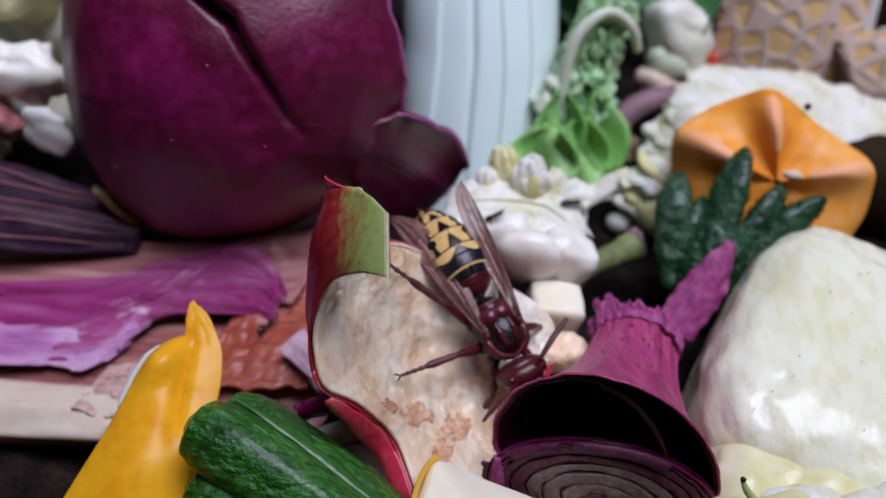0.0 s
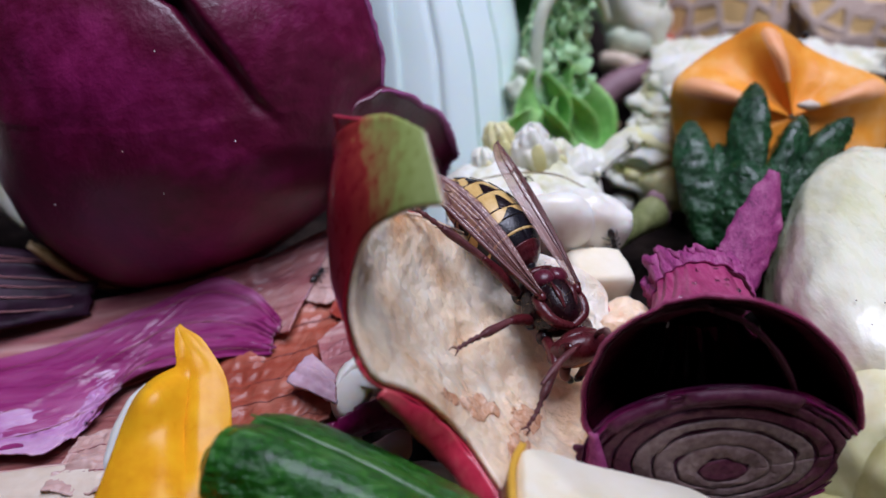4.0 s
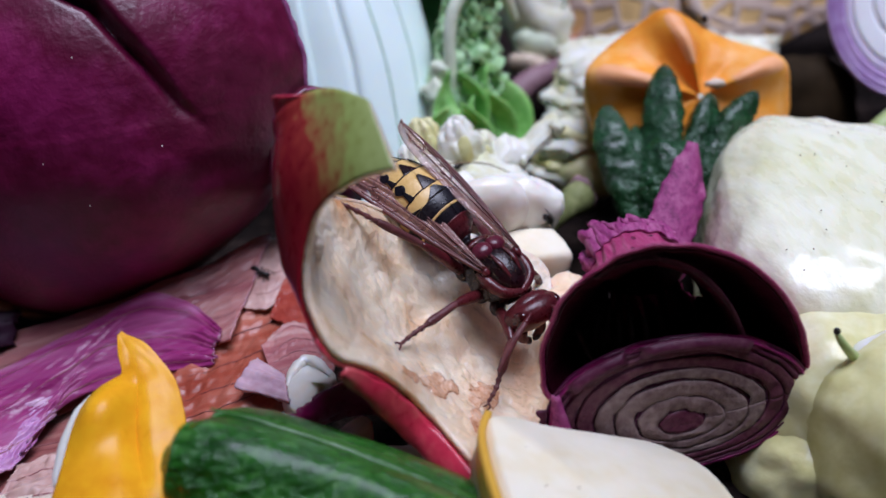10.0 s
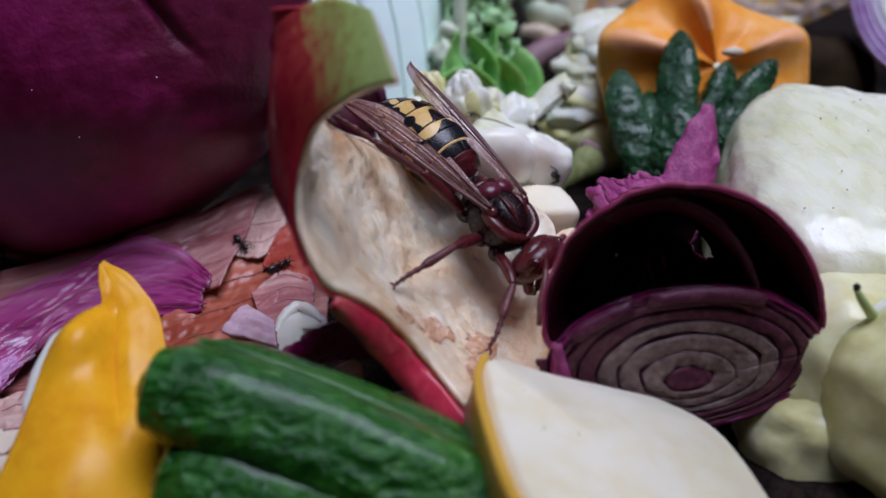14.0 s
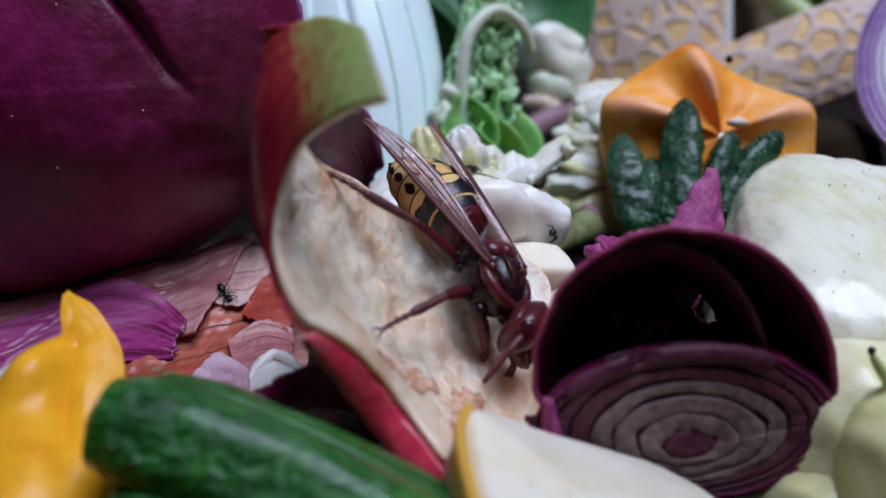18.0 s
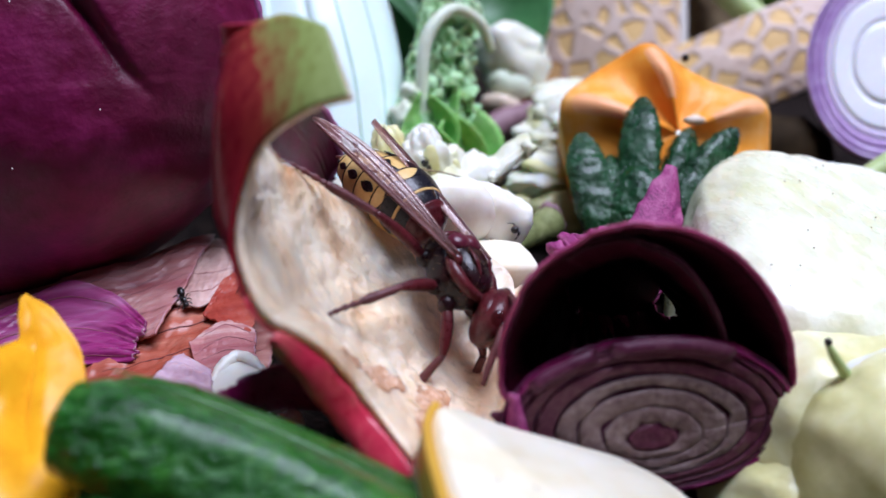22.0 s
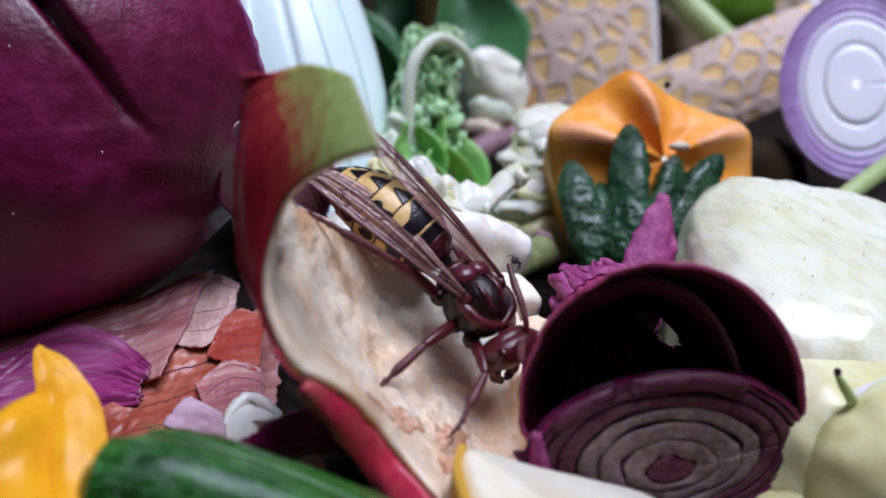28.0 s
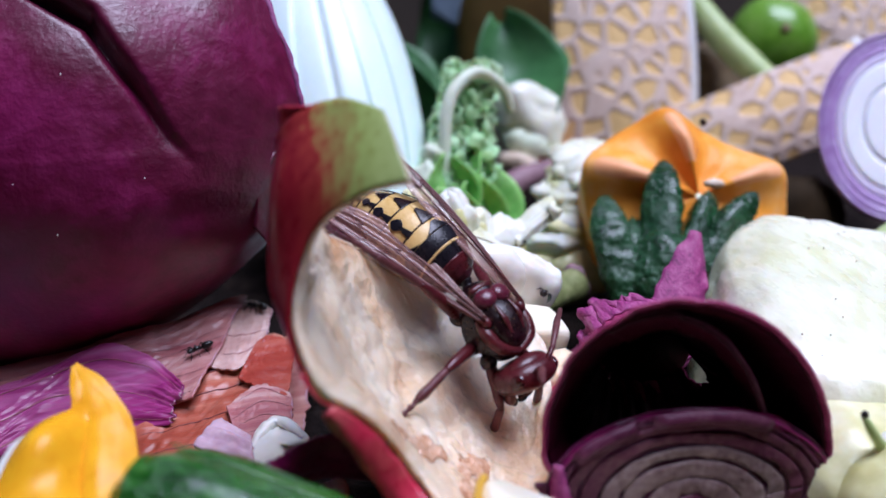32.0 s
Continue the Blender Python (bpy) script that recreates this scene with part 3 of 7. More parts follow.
# ---- pale leek behind it ----
def leek_point(ph, v, grow=1.0):
    z = 1.6 + 4.86 * v
    lean = Vector((-0.30 - 0.58 * max(0, v - 0.45), 10.85 + 2.65 * v, 0))
    r = (1.08 + 0.13 * v) * (1 - 0.22 * (1 - min(1, v * 2.2)) ** 2) * math.sqrt(max(0.0, 1 - max(0, (v - 0.5) / 0.5) ** 2.2))
    r *= grow
    return Vector((lean.x + r * math.sin(ph), lean.y - 0.95 * r * math.cos(ph), z))


def build_leek():
    t = thing("leek", "cut white leek base with thin green veins, standing on the compost", "leek", (-0.3, 11.15, 1.55))
    part("inner_sheath", surf(lambda u, v: leek_point(2 * math.pi * u, v), 60, 40, 0.05), M_LEEK, t)
    part("outer_sheath", surf(lambda u, v: leek_point(radians(-170 + 142 * u + 16 * (v - 0.3)), 0.01 + 0.98 * v, 1.035), 40, 40, 0.02), M_LEEK, t)
    for ph, r in ((24, 0.009), (46, 0.007)):
        line = [leek_point(radians(ph - 14 * (0.06 + 0.88 * k / 12 - 0.3)), 0.06 + 0.88 * k / 12, 1.004 if ph > -20 else 1.03) for k in range(13)]
        part("vein", tube(line, [r, r * 1.3, r * 0.6], 6, 40), M_LEEKLINE, t, "thin green vein")

build_leek()


# ---- flowering green sprig ----
def build_sprig():
    rng = random.Random(4)
    t = thing("green_sprig", "green budding vegetable sprig with curly leaves beside the leek", "sprig", (1.15, 11.3, 1.7))
    part("stem", tube([(1.0, 11.4, 1.7), (1.1, 11.3, 3.0), (1.45, 11.9, 4.3)], [0.14, 0.12, 0.07], 8, 14), M_KALE, t)
    for k in range(230):
        f = k / 230
        a = rng.uniform(0, 6.28)
        c = curve_at([(1.1, 11.2, 2.3), (1.2, 11.35, 3.4), (1.5, 11.95, 4.5)], f) + Vector((0.36 * math.cos(a), 0.3 * math.sin(a), rng.uniform(-0.1, 0.1))) * (1.15 - 0.5 * f)
        s = rng.uniform(0.055, 0.115)
        if k % 3:
            rot = turn(rng.uniform(20, 90), rng.uniform(-50, 50), rng.uniform(-90, 90))
            part("leaflet", surf(lambda u, v: c + rot @ Vector(((u - 0.5) * 3.6 * s * math.sin(math.pi * (0.15 + 0.8 * v)), (v - 0.5) * 4.2 * s, s * (1.2 * (2 * u - 1) ** 2 + 0.35 * math.sin(11 * v + 4 * u + k)))), 6, 6, 0.012), M_KALE, t)
        else:
            part("bud", blob(c, (s, s, s * 1.1), None, 1, 9, 6, 0.6, 9, k), M_KALE, t)
    for c, s, k in (((0.72, 11.0, 3.25), 0.2, 1), ((0.75, 11.0, 3.0), 0.17, 2), ((0.66, 10.95, 2.85), 0.15, 3), ((0.82, 11.1, 3.5), 0.16, 4)):
        part("bud", blob(c, (s, s, s), None, 1, 14, 9, 0.5, 7, k), M_WHITESTALK, t, "pale green bud")
    for k, (c, w, h, az) in enumerate((((0.85, 10.35, 2.75), 0.5, 0.42, -20), ((1.25, 10.6, 2.7), 0.4, 0.5, 25), ((0.98, 10.8, 3.0), 0.35, 0.5, 0), ((1.5, 11.0, 2.9), 0.35, 0.6, 40))):
        rot = turn(62, 0, az)
        part("leaf", surf(lambda u, v: Vector(c) + rot @ Vector(((u - 0.5) * 2 * w * math.sin(math.pi * (0.12 + 0.82 * v)), (v - 0.5) * 2 * h,
             0.22 * (2 * u - 1) ** 2 + 0.09 * math.sin(9 * u + 5 * v + k))), 16, 16, 0.025), M_LEAF, t)
    part("curled_stalk", tube([(0.95, 10.95, 3.1), (0.98, 11.1, 3.8), (1.12, 11.25, 4.28), (1.48, 11.45, 4.52), (1.82, 11.5, 4.33), (1.97, 11.55, 3.97)], [0.07, 0.085, 0.09, 0.085, 0.08, 0.06], 10, 30), M_WHITESTALK, t, "curled pale stalk")


build_sprig()


# ---- orange squash end with its stalk ----
SQ_RIM = ((-1.37, 0.34), (-0.31, 1.17), (1.12, 0.47), (1.22, -0.11), (0.8, -0.95), (-1.12, -0.85))
SQ_RIDGES = (166, 105, 23)


def squash_point(a, r):
    """Polar: a round the stalk, r from the stalk (0) over the angular shoulder (1) to the cut side (1.6)."""
    right, up, to = Vector((0.985, -0.14, -0.1)), Vector((0.08, 0.42, 0.9)), Vector((-0.1, -0.9, 0.42))
    c = Vector((3.62, 9.72, 3.14)) + right * 0.15 - up * 0.10
    x, y = math.cos(a), math.sin(a)
    edges = 0.0
    for (x0, y0), (x1, y1) in zip(SQ_RIM, SQ_RIM[1:] + SQ_RIM[:1]):
        d = x * (y1 - y0) - y * (x1 - x0)
        k = (x0 * (y1 - y0) - y0 * (x1 - x0)) / d if abs(d) > 1e-6 else -1
        if k > 0:
            edges += k ** -12
    R = 1.04 * edges ** (-1 / 12)
    R += 0.05 * wob((2 * x, 2 * y, 7), 1.0)
    deg = math.degrees(a)
    off = min(abs((deg - at + 180) % 360 - 180) for at in SQ_RIDGES)
    ridge = math.exp(-(off / 15) ** 2)
    rr = min(r, 1.0)
    lift = 0.26 * ridge * math.sin(math.pi * min(0.62, rr * 0.8)) + 0.10 * (1 - rr) ** 2 + 0.06 * rr - 0.30 * rr ** 5 + 0.02 * wob((x * 3, y * 3, rr * 3), 1.2)
    p = c + right * (R * rr * x) + up * (R * rr * y) + to * (lift + 0.06)
    if r > 1:
        p -= to * (1.5 * (r - 1)) + (p - c) * 0.15 * (r - 1)
    return p


def build_squash():
    t = thing("squash_end", "cut orange squash end with a ribbed dark green stalk", "squash", (3.7, 9.8, 1.6))
    part("skin", surf(lambda u, v: squash_point(2 * math.pi * u, 0.03 + 1.55 * v), 180, 60, 0.0), M_ORANGE, t)
    for at in SQ_RIDGES:
        part("pale_ridge", surf(lambda u, v: squash_point(radians(at + (2 * u - 1) * (9 - 2 * v)), 0.34 + 0.62 * v) + Vector((-0.1, -0.9, 0.42)) * (0.022 * math.sqrt(max(0.0, 1 - (2 * u - 1) ** 2)) * math.sin(math.pi * (0.12 + 0.86 * v)) - 0.006), 14, 26), M_ORANGEPALE, t, "pale pinkish orange ridge")
    part("fly", blob((4.04, 10.12, 3.9), (0.05, 0.04, 0.05), None, 1, 8, 6, 0.4, 9), M_ANT, t, "dark speck on the skin")
    part("scar", blob((3.86, 9.42, 3.26), (0.13, 0.07, 0.06), None, 1, 14, 9, 0.4, 6), M_CREAM, t, "pale corky scar")
    ribs = [((2.52, 9.40, 3.20), (2.46, 8.95, 2.75), (2.60, 8.5, 2.0), 0.23), ((3.28, 9.52, 3.55), (3.12, 9.1, 3.02), (2.85, 8.5, 2.0), 0.235),
            ((4.22, 9.02, 3.20), (3.75, 8.82, 2.85), (3.1, 8.42, 2.05), 0.21), ((3.75, 9.25, 3.20), (3.5, 8.98, 2.85), (3.0, 8.48, 2.1), 0.19),
            ((2.82, 9.25, 2.95), (2.72, 8.9, 2.55), (2.7, 8.45, 2.0), 0.22), ((3.5, 8.9, 2.6), (3.3, 8.7, 2.4), (3.1, 8.4, 1.9), 0.22)]
    for k, (a, b, c, r) in enumerate(ribs):
        part("rib", tube([a, b, c], [0.01, r * 0.32, r * 0.52, r * 0.70, r * 0.84, r * 0.95, r * 0.97, r * 0.95, r, r, r * 0.95, r * 0.9, r * 0.8], 18, 48, lambda an, u, k=k: 1 + 0.15 * math.sin(3 * an + k) + 0.13 * wob((math.cos(an) * 2.5, math.sin(an) * 2.5, u * 9 + k), 1.4) + 0.09 * wob((math.cos(an) * 4, math.sin(an) * 4, u * 18 + k), 1.2)), M_STALK, t, "dark green knobbly stalk rib")
    part("stalk_core", blob((3.0, 8.75, 2.2), (0.5, 0.5, 0.7), None, 1, 20, 12, 0.2, 3), M_STALK, t)


build_squash()


# ---- pale peeled marrow and green piece by it ----
def build_marrow():
    rot = turn(11, 13, -20)
    t = thing("marrow_chunk", "thick pale peeled marrow chunk, wet and rounded", "marrow", (4.15, 7.0, 0.9))
    part("flesh", blob((4.16, 7.02, 1.76), (1.40, 1.95, 1.14), rot, 0.60, 150, 100, 0.03, 1.3, 3, lambda d: 1 + 0.004 * math.sin(30 * d.y + 8 * d.x + 3 * wob(d, 3, 2)) * max(0, d.z) + 0.018 * wob(d, 4, 6) + 0.005 * wob(d, 14, 2)), M_ZUC, t)
    part("lower_flesh", blob((3.38, 5.50, 1.30), (1.05, 0.95, 0.98), turn(8, 6, -10), 0.7, 70, 44, 0.12, 1.8, 5), M_PALE, t, "yellowish green translucent lower flesh")
    rng = random.Random(31)
    for k in range(14):
        x, y = rng.uniform(-0.95, 0.7), rng.uniform(-1.5, 0.9)
        p = Vector((4.14, 6.98, 1.76)) + rot @ Vector((x, y, 1.14 * (1 - abs(x / 1.40) ** 3.33) ** 0.3 * (1 - abs(y / 1.95) ** 3.33) ** 0.3 + 0.004))
        part("speck", blob(p, (0.008, 0.008, 0.006), None, 1, 6, 5), M_TWIG, t, "tiny dark speck")
    t = thing("pale_green_scrap", "translucent pale green vegetable scrap with a tiny dark-tipped stalk", "vegetable scrap", (3.45, 4.4, 1.0))
    part("flesh", blob((3.80, 4.60, 1.40), (1.18, 1.05, 0.82), turn(10, 12, 20), 0.72, 80, 50, 0.10, 1.7, 8), M_PALE, t)
    for k, (c, r) in enumerate((((3.45, 4.95, 2.15), (0.42, 0.16, 0.16)), ((3.25, 4.75, 2.1), (0.22, 0.2, 0.13)), ((3.9, 4.85, 2.2), (0.35, 0.22, 0.14)), ((4.2, 5.1, 2.15), (0.4, 0.2, 0.2)))):
        part("fold", blob(c, r, turn(10, -6, 14 * k), 0.9, 26, 16, 0.25, 3.5, k), M_FRILL, t, "pale curled fold")
    part("low_fold", blob((2.98, 5.12, 1.02), (0.85, 0.62, 0.58), turn(0, 8, 10), 0.75, 50, 30, 0.15, 2.5, 3), M_PALE, t, "yellowish green lower fold")
    part("stalk", tube([(3.02, 4.86, 2.14), (2.86, 4.81, 2.34), (2.79, 4.82, 2.46)], [0.05, 0.035, 0.022], 8, 8), M_GREENSTEM, t)
    part("stalk_tip", blob((2.79, 4.82, 2.48), (0.028, 0.028, 0.03), None, 1, 8, 6), M_ANT, t, "dark tip")


build_marrow()


# ---- cut red onion end ----
RIM_C, RIM_R, RIM_U = Vector((1.63, 5.06, 2.21)), Vector((1.06, -0.08, -0.095)), Vector((-0.11, -0.06, 1.07))
RIM_TOP = Vector((-0.11, -0.18, 1.19))
NECK = Vector((2.0, 6.95, 2.29))


def rim_point(a):
    """The open rim of the outer layer."""
    w = 0.022 * wob((math.cos(a) * 3, math.sin(a) * 3, 0), 1.5, 2) + 0.005 * wob((math.cos(a) * 9, math.sin(a) * 9, 0), 1.5, 8) + 0.004 * wob((math.cos(a) * 16, math.sin(a) * 16, 0), 1.5, 4)
    return RIM_C + RIM_R * (math.cos(a) * (1 + w)) + (RIM_TOP if math.sin(a) > 0 else RIM_U * 0.84) * (math.sin(a) * (1 + w))


def cone_point(a, v, grow=1.0):
    q = rim_point(a) - RIM_C
    f = (1 - v) ** 2
    x, z = 0.42 + 0.58 * f, 0.31 + 0.69 * f
    pleat = v * (0.03 * math.sin(19 * a + 2 * math.sin(3 * a)) + 0.05 * wob((math.cos(a) * 3, math.sin(a) * 3, v * 3), 1.5, 3))
    q = Vector((q.x * x, q.y * (1 - v), q.z * z)) * grow * (1 + pleat)
    return RIM_C.lerp(NECK, v) + q


def build_onion():
    t = thing("onion_end", "cut red onion end with hollow outer skin and ringed core", "onion", (1.7, 5.6, 1.05))
    holes = ((0.962, 0.84, 0.06, 0.15), (0.985, 0.70, 0.012, 0.03), (0.605, 0.88, 0.012, 0.08), (0.592, 0.80, 0.006, 0.03))

    def whole(u, v):
        w = 0.5 * wob((u * 60, v * 25, 0), 1.0)
        return all(((u - hu) / du) ** 2 + ((v - hv) / dv) ** 2 > 1 + w for hu, hv, du, dv in holes)

    part("outer_skin", surf(lambda u, v: cone_point(2 * math.pi * u, v), 300, 120, -0.022, whole), M_ONIONOUT, t, "glossy magenta outer skin with small torn holes")
    # inside of the hollow, its shade put into the colour
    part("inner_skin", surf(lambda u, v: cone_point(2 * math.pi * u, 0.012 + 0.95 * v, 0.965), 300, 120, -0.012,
         lambda u, v: whole(u, 0.012 + 0.95 * v)), M_HOLLOWSHADE, t, "inner skin coloured near black for the hollow's shade")

    def second(u, v):
        a = radians(-8 + 128 * u)
        p = cone_point(a, 0.03 + 0.16 * v, 0.94 - 0.01 * v)
        return Vector((1.44 + (p.x - 1.63) * (0.80 if p.x > 1.63 else 1.0) + 0.19 * v * 0.5 - (0.0 if p.x > 1.63 else -0.10), p.y, p.z))
    part("second_layer", surf(second, 60, 16, -0.03), M_HOLLOWSHADE, t, "second layer coloured dark for the hollow's shade")
    part("layer_edge", tube([second(k / 14, 0) for k in range(15)], [0.006, 0.010, 0.010, 0.006], 6, 60), M_RINGOUT, t, "thin purple edge of the second layer")
    # ringed core, upright in the mouth
    core_c, core_r, core_u = Vector((1.616, 4.95, 1.972)), Vector((1.068, 0.011, -0.053)), Vector((-0.017, 0.012, 0.587))
    radii = [1.0, 0.95, 0.90, 0.80, 0.66, 0.52, 0.34, 0.17]

    def ring_at(r, a, back=0.0):
        bump = 1 + 0.05 * math.cos(3 * a + 1) * (1 - r) + 0.05 * (1 - r * r) * wob((math.cos(a) * 2, math.sin(a) * 2, r * 3), 1.2) + 0.012 * wob((math.cos(a) * 6, math.sin(a) * 6, r * 5), 1.2)
        return core_c + core_r * (r * math.cos(a) * bump) + core_u * (r * math.sin(a) * bump - 0.30 * (1 - r)) + Vector((0, back, 0))

    for k, r in enumerate(radii):
        inner = radii[k + 1] if k + 1 < len(radii) else 0.0

        def ring(u, v):
            a = 2 * math.pi * u
            gap = max(0.001, (0.012 + 0.050 * wob((math.cos(a) * 1.6, math.sin(a) * 1.6, k * 3), 1.5)) * (0.35 + 0.65 * max(0, math.sin(a) + 0.35)) * (1.4 if k in (1, 4) else 0.9))
            rr = r * 0.985 - (r * 0.985 - inner - (gap if inner > 0 else 0)) * v
            return ring_at(rr, a, 0.010 * (2 * v - 1) ** 4 + 0.012 * wob((math.cos(a) * 5 * rr, math.sin(a) * 5 * rr, k), 1.5))
        part("onion_ring", surf(ring, 96, 8, 0.05), (M_RINGEDGE, M_RINGOUT, M_RINGMID, M_RINGMID, M_RING, M_RING, M_RING, M_RINGMID)[k], t, "greyish pink onion ring" if k > 2 else "purple outer onion ring")
        part("ring_skin", surf(lambda u, v: ring_at(r * (1.0 - 0.02 * v), 2 * math.pi * u, 0.018 + 0.06 * v), 96, 3, 0.014), M_RINGSKIN, t, "dark purple ring skin")
    # unseen support behind the rings, in the hollow's shade colour
    part("core_back", blob((1.62, 5.36, 1.80), (0.92, 0.36, 0.46), None, 1, 36, 20), M_HOLLOWSHADE, t)
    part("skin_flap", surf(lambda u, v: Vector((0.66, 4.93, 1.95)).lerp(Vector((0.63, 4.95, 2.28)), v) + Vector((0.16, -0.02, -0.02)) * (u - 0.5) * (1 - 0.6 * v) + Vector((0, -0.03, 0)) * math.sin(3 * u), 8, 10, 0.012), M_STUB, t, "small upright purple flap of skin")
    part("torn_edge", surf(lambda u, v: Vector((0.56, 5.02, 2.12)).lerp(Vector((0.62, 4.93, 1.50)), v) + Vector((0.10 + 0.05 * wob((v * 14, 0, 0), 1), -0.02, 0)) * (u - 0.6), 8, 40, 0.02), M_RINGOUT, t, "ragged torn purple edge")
    # added dark disc; stands for the unlit depth of the neck
    part("shade_plug", blob(NECK + Vector((0, -0.16, 0)), (0.42, 0.05, 0.34), None, 1, 28, 12), M_HOLLOWSHADE, t, "dark disc added to close the shaded neck")
    # frayed neck

    def fray(u, v):
        a = 2 * math.pi * u
        spike = 0.5 * math.exp(-((math.degrees(a) - 140) / 16) ** 2)
        end = 0.20 + 0.24 * wob((math.cos(a) * 3, math.sin(a) * 3, 0), 1.6, 3) + 0.16 * wob((math.cos(a) * 7, math.sin(a) * 7, 0), 1.5, 5) + 0.3 * spike
        r = 1 + 0.05 * v + 0.10 * v * wob((math.cos(a) * 5, math.sin(a) * 8, v * 2), 1.3, 2) + 0.14 * v * wob((math.cos(a) * 4, math.sin(a) * 4, v * 2), 1.5, 7)
        q = cone_point(a, 0.97) - NECK
        return NECK + Vector((q.x * r, q.y * r - 0.06 + end * v, q.z * r + 0.05 * v * math.sin(a) + 0.04 * spike * v))
    part("neck", surf(fray, 160, 24, 0.03), M_STUB, t, "frayed dry magenta neck")
    for k in range(3):
        part("neck_layer", surf(lambda u, v: NECK + Vector(((0.36 - 0.1 * k) * math.cos(6.2832 * u) * (1 + 0.08 * wob((math.cos(6.28 * u) * 3, math.sin(6.28 * u) * 3, k), 1.4)), 0.30 * v * (1 + 0.5 * wob((math.cos(6.28 * u) * 5, math.sin(6.28 * u) * 5, k + 4), 1.4)) - 0.1,
             (0.29 - 0.08 * k) * math.sin(6.2832 * u) * (1 + 0.2 * wob((math.cos(6.28 * u) * 3, math.sin(6.28 * u) * 3, k + 9), 1.4)))), 80, 8, 0.03), M_STUB, t, "crumpled inner neck layer")
    rng = random.Random(14)
    for k in range(9):
        p = cone_point(radians(rng.uniform(45, 120)), rng.uniform(0.35, 0.9), 1.01)
        part("drop", blob(p, (0.022, 0.03, 0.016), None, 1, 10, 7), M_DROP, t, "water drop")
    # loose petal of skin behind the neck
    lone("onion_petal", surf(lambda u, v: Vector((2.34, 7.36, 2.22)).lerp(Vector((2.97, 7.98, 3.06)), v) + Vector((0.44, -0.12, -0.20)) * (u - 0.32) * (1 - 0.75 * max(0, v - 0.55) / 0.45 + 0.1 * wob((v * 9, 0, 0), 1))
         + Vector((0, -0.3, 0.1)) * (u - u * u) + Vector((0, 0.03, 0.03)) * wob((u * 5, v * 7, 0), 1), 16, 30, 0.06), M_STUB,
         "crumpled bright magenta onion petal standing behind the cut end", "onion petal", (2.5, 7.6, 2.0))


build_onion()


# ---- apple peel with flesh ----
FRONT = [(-0.36, 4.66, 4.32), (-0.62, 4.82, 4.22), (-0.92, 4.98, 3.95), (-1.09, 4.92, 3.45), (-0.98, 4.75, 3.03), (-0.66, 4.86, 2.72), (-0.36, 4.98, 2.24), (-0.02, 4.50, 1.92), (0.35, 4.2, 1.8)]
BACK = [(-0.44, 5.06, 4.68), (-0.72, 5.3, 4.74), (-1.05, 5.58, 4.52), (-0.86, 6.05, 3.85), (-0.55, 6.62, 3.45), (-0.05, 7.0, 3.0), (0.9, 7.0, 2.55), (1.1, 6.6, 2.2), (0.85, 5.3, 1.9)]


def peel_point(s, v):
    a, b = curve_at(FRONT, s), curve_at(BACK, s)
    p = a.lerp(b, v)
    wall = max(0.0, 1 - abs(s - 0.36) / 0.32)
    bulge = math.sin(math.pi * min(1, v * 1.15) * 0.87) if v < 1 else 0
    p += Vector((-0.21, -0.02, -0.12)) * wall * bulge
    floor = max(0.0, min(1.0, (s - 0.5) / 0.2))
    p += Vector((-0.03, 0, -0.50)) * floor * math.sin(math.pi * v) * (1 - 0.5 * max(0, s - 0.8) / 0.2)
    return p


def flesh_point(s, v):
    p = peel_point(s, v)
    e = 0.01
    du = peel_point(min(1, s + e), v) - peel_point(max(0, s - e), v)
    dv = peel_point(s, min(1, v + e)) - peel_point(s, max(0, v - e))
    n = du.cross(dv).normalized()
    crumb = max(0, min(1, (s - 0.55) / 0.1))
    lump = 0.05 * wob(p, 1.8, 1) + 0.018 * wob(p, 6, 2) + 0.006 * wob(p, 15, 6) + crumb * (0.03 * wob(p, 7, 3) + 0.010 * wob(p, 16, 4))
    lump *= max(0.0, min(1.0, (s - 0.16) / 0.1))
    deep = 0.058 + (0.06 * max(0.0, min(1.0, (s - 0.2) / 0.1))) * min(1, 8 * min(v, 1 - v) + 0.45) + lump * min(1, 5 * min(v, 1 - v))
    deep += 0.15 * max(0.0, 1 - abs(s - 0.37) / 0.17) * math.sin(math.pi * v) ** 1.5
    return p + n * max(deep, 0.065)


